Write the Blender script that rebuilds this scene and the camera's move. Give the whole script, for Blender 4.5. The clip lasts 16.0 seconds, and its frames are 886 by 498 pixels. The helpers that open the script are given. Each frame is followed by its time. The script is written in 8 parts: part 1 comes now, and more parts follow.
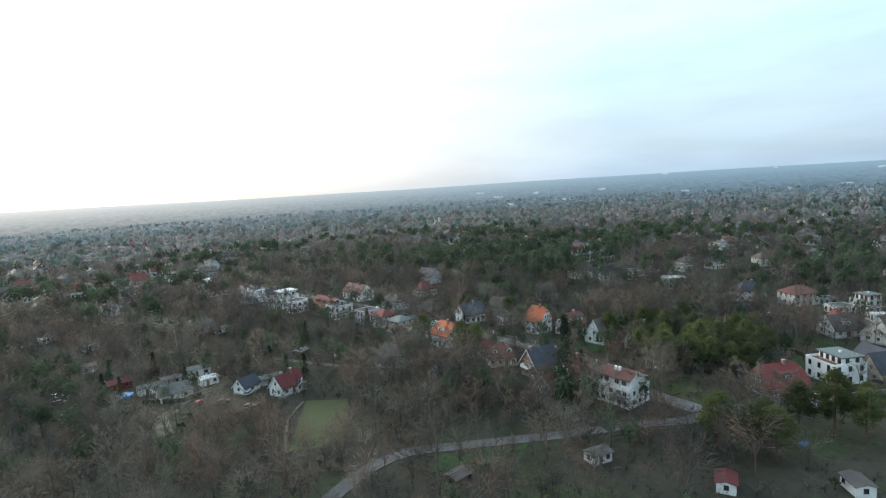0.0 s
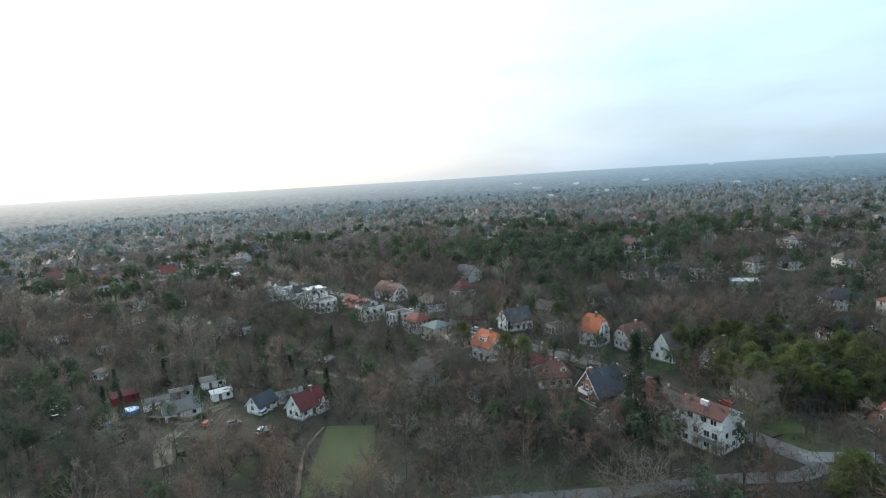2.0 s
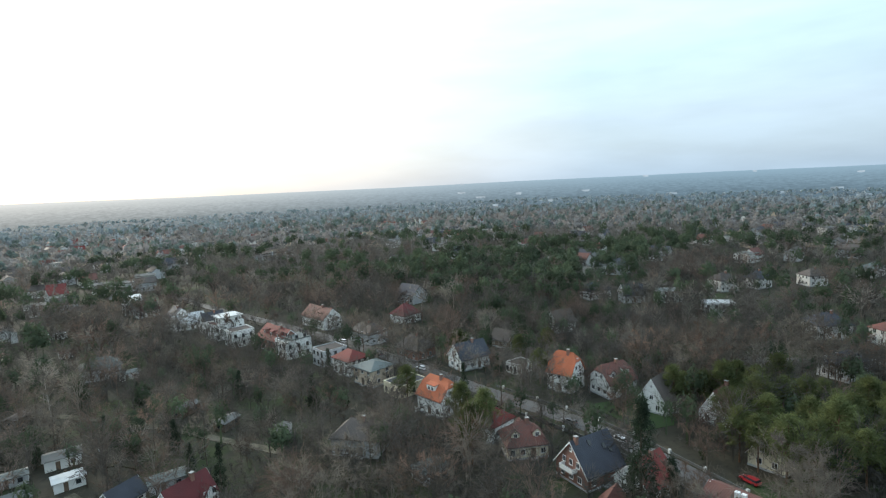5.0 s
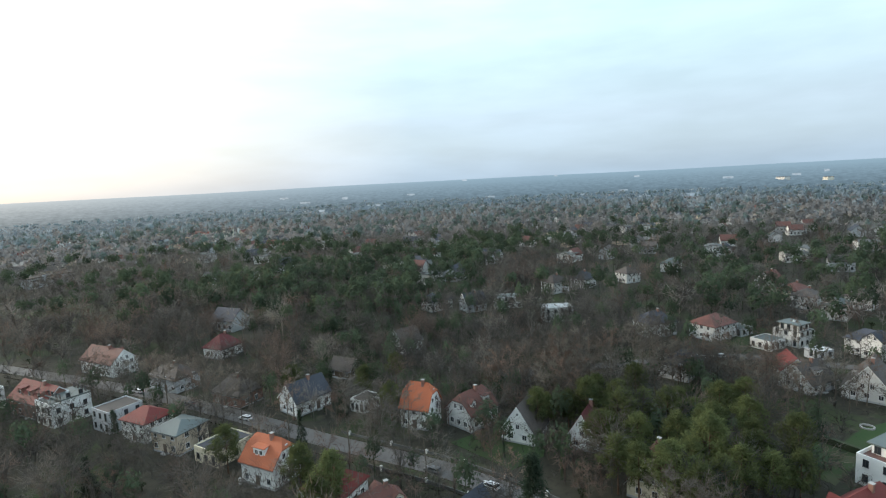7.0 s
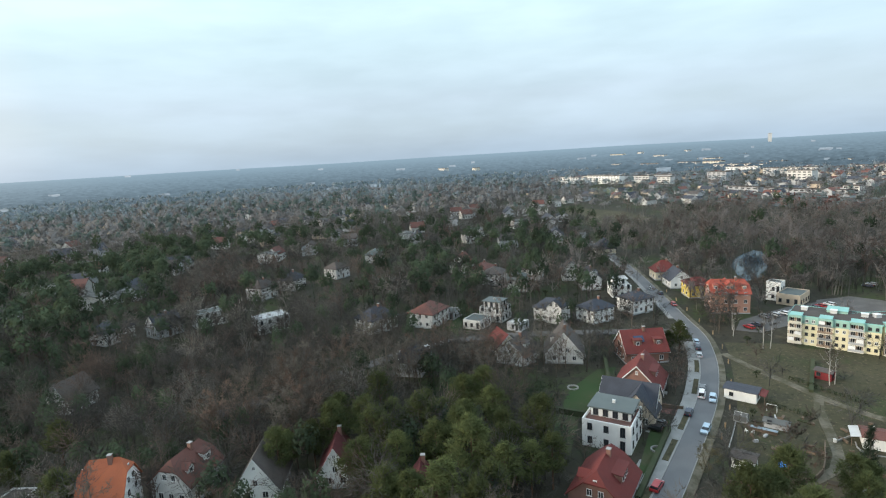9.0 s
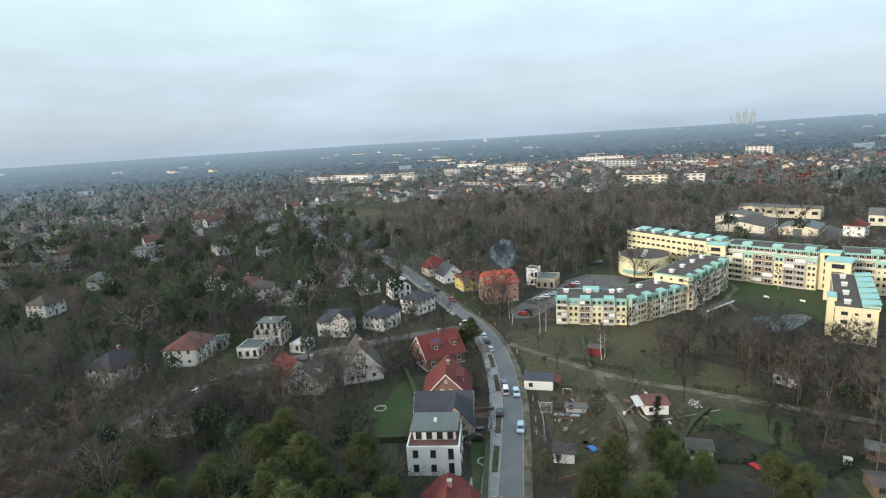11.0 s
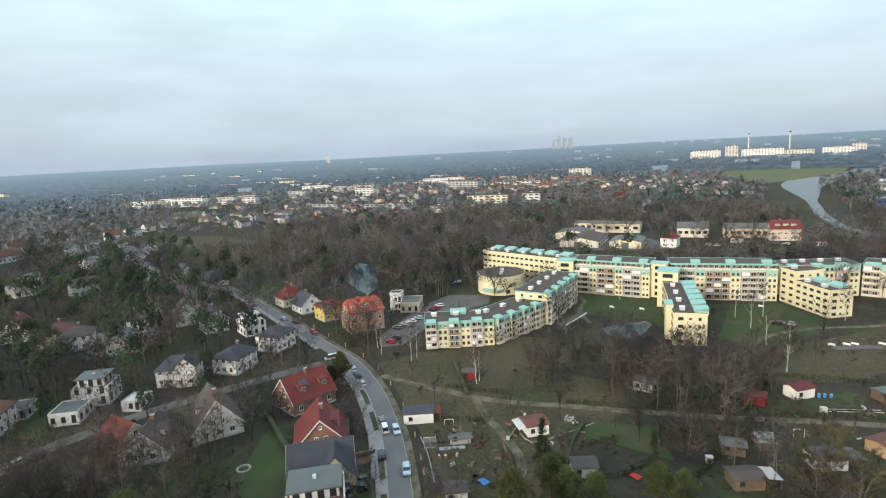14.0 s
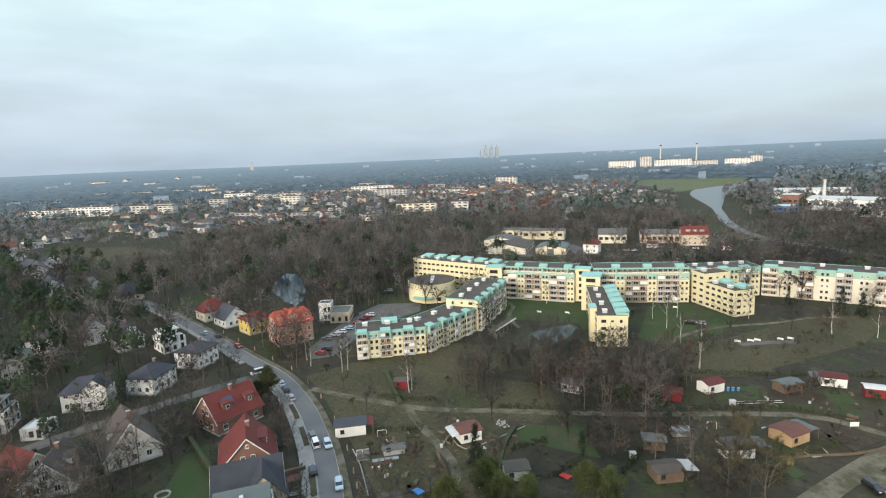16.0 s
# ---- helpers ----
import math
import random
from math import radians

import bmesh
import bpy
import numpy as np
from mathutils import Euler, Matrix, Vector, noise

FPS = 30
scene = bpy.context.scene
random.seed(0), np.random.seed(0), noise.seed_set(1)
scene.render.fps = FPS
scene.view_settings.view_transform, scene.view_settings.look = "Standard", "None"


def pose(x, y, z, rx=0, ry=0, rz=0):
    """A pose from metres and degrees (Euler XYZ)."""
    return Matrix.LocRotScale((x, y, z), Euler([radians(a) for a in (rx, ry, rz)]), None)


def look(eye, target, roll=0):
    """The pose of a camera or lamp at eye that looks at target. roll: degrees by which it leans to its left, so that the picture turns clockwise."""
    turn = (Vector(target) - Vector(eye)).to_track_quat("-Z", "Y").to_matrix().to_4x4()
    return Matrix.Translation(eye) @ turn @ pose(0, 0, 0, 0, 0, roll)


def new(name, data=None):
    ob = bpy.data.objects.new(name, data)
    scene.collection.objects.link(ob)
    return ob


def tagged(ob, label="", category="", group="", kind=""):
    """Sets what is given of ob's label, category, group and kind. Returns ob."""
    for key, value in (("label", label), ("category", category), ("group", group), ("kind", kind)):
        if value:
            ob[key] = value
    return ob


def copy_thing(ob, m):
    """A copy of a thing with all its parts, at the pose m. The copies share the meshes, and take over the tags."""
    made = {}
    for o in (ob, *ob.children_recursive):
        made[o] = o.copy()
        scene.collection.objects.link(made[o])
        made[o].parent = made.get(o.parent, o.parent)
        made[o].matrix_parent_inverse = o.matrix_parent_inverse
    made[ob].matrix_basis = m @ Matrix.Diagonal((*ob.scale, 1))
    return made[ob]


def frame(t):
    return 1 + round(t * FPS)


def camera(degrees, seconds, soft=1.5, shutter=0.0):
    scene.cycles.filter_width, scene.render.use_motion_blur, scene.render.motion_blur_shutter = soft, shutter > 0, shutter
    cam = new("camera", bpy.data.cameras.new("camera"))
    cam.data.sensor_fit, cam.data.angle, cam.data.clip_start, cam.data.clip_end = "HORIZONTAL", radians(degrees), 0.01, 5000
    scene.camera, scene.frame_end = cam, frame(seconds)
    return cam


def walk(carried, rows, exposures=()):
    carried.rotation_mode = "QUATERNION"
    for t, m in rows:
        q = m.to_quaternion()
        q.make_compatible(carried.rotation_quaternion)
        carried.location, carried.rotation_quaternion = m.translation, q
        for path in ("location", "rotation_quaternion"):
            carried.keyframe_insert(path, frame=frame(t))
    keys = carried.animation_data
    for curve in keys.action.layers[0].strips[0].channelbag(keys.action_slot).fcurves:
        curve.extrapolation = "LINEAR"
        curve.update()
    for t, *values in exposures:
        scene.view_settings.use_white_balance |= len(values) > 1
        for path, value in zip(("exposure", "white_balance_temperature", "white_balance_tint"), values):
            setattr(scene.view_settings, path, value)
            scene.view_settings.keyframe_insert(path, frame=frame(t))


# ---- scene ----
cam = camera(77.87, 16.0, soft=1.2)
PATH = [  # seconds, eye, turn about x, y and z
    (0.0, 0.00, -0.00, 60.00, 83.46, 3.44, -13.69),
    (0.5, 0.47, 6.56, 59.98, 83.64, 3.45, -14.75),
    (1.0, 1.36, 12.85, 60.07, 82.82, 3.44, -13.44),
    (1.5, 2.48, 18.97, 60.19, 82.50, 3.37, -10.60),
    (2.0, 3.71, 25.12, 60.19, 82.67, 3.34, -9.91),
    (2.5, 4.91, 31.47, 60.24, 82.71, 3.26, -11.27),
    (3.0, 6.06, 37.66, 60.11, 82.80, 3.22, -13.37),
    (5.5, 12.85, 68.00, 59.59, 83.31, 2.61, -15.94),
    (6.0, 14.48, 73.97, 60.04, 83.29, 2.61, -17.26),
    (6.5, 16.23, 79.66, 60.15, 83.13, 2.73, -24.08),
    (7.0, 17.91, 85.51, 60.22, 82.87, 2.87, -33.92),
    (7.5, 19.85, 90.58, 60.41, 82.35, 3.04, -41.43),
    (8.0, 22.30, 95.38, 60.56, 81.65, 3.24, -48.79),
    (8.5, 24.94, 100.10, 60.32, 81.06, 3.31, -57.26),
    (9.0, 27.85, 104.63, 60.30, 80.43, 3.37, -65.93),
    (9.5, 31.21, 108.63, 60.35, 79.90, 3.51, -73.27),
    (10.0, 34.82, 112.20, 60.40, 79.50, 3.58, -78.86),
    (12.5, 49.68, 122.09, 60.86, 79.14, 3.26, -106.06),
    (13.0, 50.52, 122.36, 60.90, 79.58, 3.21, -106.13),
    (13.5, 50.80, 122.24, 60.94, 79.85, 3.16, -107.04),
    (14.0, 50.77, 122.08, 60.98, 80.04, 3.03, -108.33),
    (14.5, 50.70, 121.96, 60.92, 80.20, 2.85, -109.49),
    (15.0, 50.80, 122.00, 60.92, 80.28, 2.74, -111.76),
    (15.5, 50.97, 122.13, 60.97, 80.37, 2.64, -114.16),
    (16.0, 51.08, 122.28, 60.98, 80.53, 2.52, -115.70),
]
SIZE = 1.2           # the plan is drawn smaller than life by this factor; eye and things are set to true size alike
walk(cam, [(t, pose(x * SIZE, y * SIZE, z * SIZE, *turn)) for t, x, y, z, *turn in PATH],
     [(0.0, 0.74, 6080, 6), (6.0, 0.70, 6250, 7), (9.0, 0.61, 6380, 9), (12.5, 0.56, 6600, 11), (16.0, 0.54, 6640, 11)])

# ---- world, sun ----
SUN_AZ, SUN_EL = 32.0, 12.0          # degrees left of +y, above the horizon
world = bpy.data.worlds.new("world")
scene.world = world
world.use_nodes = True
wn, wl = world.node_tree.nodes, world.node_tree.links
sky = wn.new("ShaderNodeTexSky")
sky.sky_type = "NISHITA"
sky.sun_disc = False
sky.sun_elevation = radians(SUN_EL)
sky.sun_rotation = radians(-SUN_AZ)
sky.altitude, sky.air_density, sky.dust_density, sky.ozone_density = 60, 1.0, 2.6, 1.6
cloud_map = wn.new("ShaderNodeMapping")
cloud_map.inputs["Scale"].default_value = (2.0, 2.0, 9.0)
cloud_co = wn.new("ShaderNodeTexCoord")
wl.new(cloud_co.outputs["Generated"], cloud_map.inputs["Vector"])
cloud = wn.new("ShaderNodeTexNoise")
cloud.inputs["Scale"].default_value, cloud.inputs["Detail"].default_value = 1.6, 5.0
wl.new(cloud_map.outputs["Vector"], cloud.inputs["Vector"])
cloud_ramp = wn.new("ShaderNodeValToRGB")
cloud_ramp.color_ramp.elements[0].position, cloud_ramp.color_ramp.elements[1].position = 0.38, 0.72
cloud_ramp.color_ramp.elements[0].color = (0.66, 0.66, 0.66, 1)
cloud_ramp.color_ramp.elements[1].color = (0.80, 0.80, 0.80, 1)
wl.new(cloud.outputs["Fac"], cloud_ramp.inputs["Fac"])
height = wn.new("ShaderNodeSeparateXYZ")
wl.new(cloud_co.outputs["Generated"], height.inputs["Vector"])
deck = wn.new("ShaderNodeValToRGB")  # the cloud deck: dim and lavender low down, brighter overhead
for k, (at, colour) in enumerate(((0.0, (0.315, 0.400, 0.490)), (0.10, (0.385, 0.462, 0.540)), (0.26, (0.495, 0.635, 0.650)), (0.42, (0.74, 0.87, 0.93)), (0.62, (0.70, 0.85, 0.95)), (1.0, (0.68, 0.86, 1.0)))):
    e = deck.color_ramp.elements[k] if k < 2 else deck.color_ramp.elements.new(at)
    e.position, e.color = at, (*colour, 1)
deck.color_ramp.elements[-1].position = 1.0
wl.new(height.outputs["Z"], deck.inputs["Fac"])
bright = wn.new("ShaderNodeVectorMath")
bright.operation = "SCALE"
banks = wn.new("ShaderNodeTexNoise")   # broad grey banks in the deck
banks.inputs["Scale"].default_value, banks.inputs["Detail"].default_value = 2.6, 4.0
wl.new(cloud_map.outputs["Vector"], banks.inputs["Vector"])
depth = wn.new("ShaderNodeMapRange")
depth.inputs["From Min"].default_value, depth.inputs["From Max"].default_value = 0.36, 0.62
depth.inputs["To Min"].default_value, depth.inputs["To Max"].default_value = 11.5, 12.5
wl.new(banks.outputs["Fac"], depth.inputs["Value"])
wl.new(depth.outputs["Result"], bright.inputs["Scale"])
sunward = wn.new("ShaderNodeVectorMath")   # the thin cloud warms and brightens towards the low sun
sunward.operation = "DOT_PRODUCT"
sunward.inputs[1].default_value = (-math.sin(radians(SUN_AZ)), math.cos(radians(SUN_AZ)), 0.0)
wl.new(cloud_co.outputs["Generated"], sunward.inputs[0])
aureole = wn.new("ShaderNodeMapRange")
aureole.inputs["From Min"].default_value, aureole.inputs["From Max"].default_value = 0.45, 0.98
wl.new(sunward.outputs["Value"], aureole.inputs["Value"])
warmed = wn.new("ShaderNodeMix")
warmed.data_type, warmed.blend_type = "RGBA", "MULTIPLY"
warmed.clamp_result = False
warmed.inputs["B"].default_value = (1.75, 1.32, 1.06, 1)
wl.new(aureole.outputs["Result"], warmed.inputs["Factor"])
wl.new(deck.outputs["Color"], warmed.inputs["A"])
wl.new(warmed.outputs["Result"], bright.inputs["Vector"])
veil = wn.new("ShaderNodeMix")       # thin high cloud over the blue
veil.data_type = "RGBA"
wl.new(bright.outputs["Vector"], veil.inputs["B"])
wl.new(cloud_ramp.outputs["Color"], veil.inputs["Factor"])
wl.new(sky.outputs["Color"], veil.inputs["A"])
bg = wn["Background"]
bg.inputs["Strength"].default_value = 0.11
wl.new(veil.outputs["Result"], bg.inputs["Color"])

sun = new("sun", bpy.data.lights.new("sun", "SUN"))
sun.data.energy, sun.data.angle, sun.data.color = 2.3, radians(14), (1.0, 0.89, 0.74)
sun.matrix_world = look((-300 * math.sin(radians(SUN_AZ)), 300 * math.cos(radians(SUN_AZ)), 300 * math.tan(radians(SUN_EL + 6))), (0, 0, 0))


# ---- materials ----
def mat(name, a, b=None, rough=0.85, scale=1.0, fine=12.0, bump=0.15, metal=0.0, spec=0.3, each=0.0, coord="Object", islands=0.0, lift=0.0, trees=0.0):
    """Two colours mixed by a coarse and a fine noise; each: how much single objects differ; islands: how much loose pieces do."""
    m = bpy.data.materials.new(name)
    m.use_nodes = True
    n, l = m.node_tree.nodes, m.node_tree.links
    p = n["Principled BSDF"]
    b = b or tuple(c * 0.72 for c in a)
    co = n.new("ShaderNodeTexCoord")
    fac = None
    for s, d in ((scale, 3.0), (fine, 2.0)):
        t = n.new("ShaderNodeTexNoise")
        t.inputs["Scale"].default_value, t.inputs["Detail"].default_value = s, d
        l.new(co.outputs[coord], t.inputs["Vector"])
        if fac is None:
            fac = t
        else:
            add = n.new("ShaderNodeMath")
            add.operation = "MULTIPLY_ADD"
            l.new(t.outputs["Fac"], add.inputs[0])
            add.inputs[1].default_value = 0.45
            l.new(fac.outputs["Fac"], add.inputs[2])
            fine_noise = t
    r = n.new("ShaderNodeMapRange")
    r.inputs["From Min"].default_value, r.inputs["From Max"].default_value = 0.5, 0.95
    l.new(add.outputs[0], r.inputs["Value"])
    x = n.new("ShaderNodeMix")
    x.data_type = "RGBA"
    x.inputs["A"].default_value, x.inputs["B"].default_value = (*a, 1), (*b, 1)
    l.new(r.outputs["Result"], x.inputs["Factor"])
    last = x.outputs["Result"]
    for amount, node, out in ((each, "ShaderNodeObjectInfo", "Random"), (islands, "ShaderNodeNewGeometry", "Random Per Island")):
        if amount:
            q = n.new(node)
            v = n.new("ShaderNodeMapRange")
            v.inputs["To Min"].default_value, v.inputs["To Max"].default_value = 1 - amount, 1 + amount
            l.new(q.outputs[out], v.inputs["Value"])
            h = n.new("ShaderNodeHueSaturation")
            l.new(v.outputs["Result"], h.inputs["Value"])
            l.new(last, h.inputs["Color"])
            last = h.outputs["Color"]
    l.new(last, p.inputs["Base Color"])
    p.inputs["Roughness"].default_value, p.inputs["Metallic"].default_value = rough, metal
    p.inputs["Specular IOR Level"].default_value = spec
    if lift:        # twigs and needles scatter light as a soft mass: each crown is lit as a dome
        g, form, turned = n.new("ShaderNodeNewGeometry"), n.new("ShaderNodeAttribute"), n.new("ShaderNodeVectorTransform")
        form.attribute_name = "dome"
        turned.vector_type, turned.convert_from, turned.convert_to = "NORMAL", "OBJECT", "WORLD"
        l.new(form.outputs["Vector"], turned.inputs["Vector"])
        u = n.new("ShaderNodeMix")
        u.data_type = "VECTOR"
        u.inputs["Factor"].default_value = lift
        l.new(g.outputs["Normal"], u.inputs["A"])
        l.new(turned.outputs["Vector"], u.inputs["B"])
        l.new(u.outputs["Result"], p.inputs["Normal"])
        tone, v, h = n.new("ShaderNodeAttribute"), n.new("ShaderNodeMapRange"), n.new("ShaderNodeHueSaturation")
        tone.attribute_name = "tone"         # one value a tree
        v.inputs["To Min"].default_value, v.inputs["To Max"].default_value = 1 - trees, 1 + trees
        l.new(tone.outputs["Fac"], v.inputs["Value"])
        l.new(v.outputs["Result"], h.inputs["Value"])
        l.new(last, h.inputs["Color"])
        last = h.outputs["Color"]
        l.new(last, p.inputs["Base Color"])
        thin, both = n.new("ShaderNodeBsdfTranslucent"), n.new("ShaderNodeMixShader")
        l.new(last, thin.inputs["Color"])
        both.inputs[0].default_value = 0.42
        l.new(p.outputs[0], both.inputs[1])
        l.new(thin.outputs[0], both.inputs[2])
        l.new(both.outputs[0], n["Material Output"].inputs["Surface"])
    if bump:
        u = n.new("ShaderNodeBump")
        u.inputs["Strength"].default_value, u.inputs["Distance"].default_value = bump, 0.05
        l.new(fine_noise.outputs["Fac"], u.inputs["Height"])
        l.new(u.outputs["Normal"], p.inputs["Normal"])
    return m


def patchy(m, colour, scale, low, high):
    """Adds patches of another colour to a material, with a ragged edge."""
    n, l = m.node_tree.nodes, m.node_tree.links
    p = n["Principled BSDF"]
    old = p.inputs["Base Color"].links[0].from_socket
    co, t, r, x = (n.new("ShaderNode" + k) for k in ("TexCoord", "TexNoise", "MapRange", "Mix"))
    t.inputs["Scale"].default_value, t.inputs["Detail"].default_value, t.inputs["Roughness"].default_value = scale, 8.0, 0.65
    r.inputs["From Min"].default_value, r.inputs["From Max"].default_value = low, high
    x.data_type = "RGBA"
    x.inputs["B"].default_value = (*colour, 1)
    l.new(co.outputs["Object"], t.inputs["Vector"])
    l.new(t.outputs["Fac"], r.inputs["Value"])
    l.new(r.outputs["Result"], x.inputs["Factor"])
    l.new(old, x.inputs["A"])
    l.new(x.outputs["Result"], p.inputs["Base Color"])


def tile_mat(name, a, b, row=3.0):
    """Roof tiles: the two colours, with courses as relief."""
    m = mat(name, a, b, rough=0.75, scale=0.35, fine=7.0, bump=0, spec=0.35, each=0.12)
    n, l = m.node_tree.nodes, m.node_tree.links
    co = n.new("ShaderNodeTexCoord")
    w = n.new("ShaderNodeTexWave")
    w.bands_direction = "Z"
    w.inputs["Scale"].default_value, w.inputs["Distortion"].default_value = row, 0.6
    u = n.new("ShaderNodeBump")
    u.inputs["Strength"].default_value, u.inputs["Distance"].default_value = 0.5, 0.06
    l.new(co.outputs["Object"], w.inputs["Vector"])
    l.new(w.outputs["Fac"], u.inputs["Height"])
    l.new(u.outputs["Normal"], n["Principled BSDF"].inputs["Normal"])
    return m


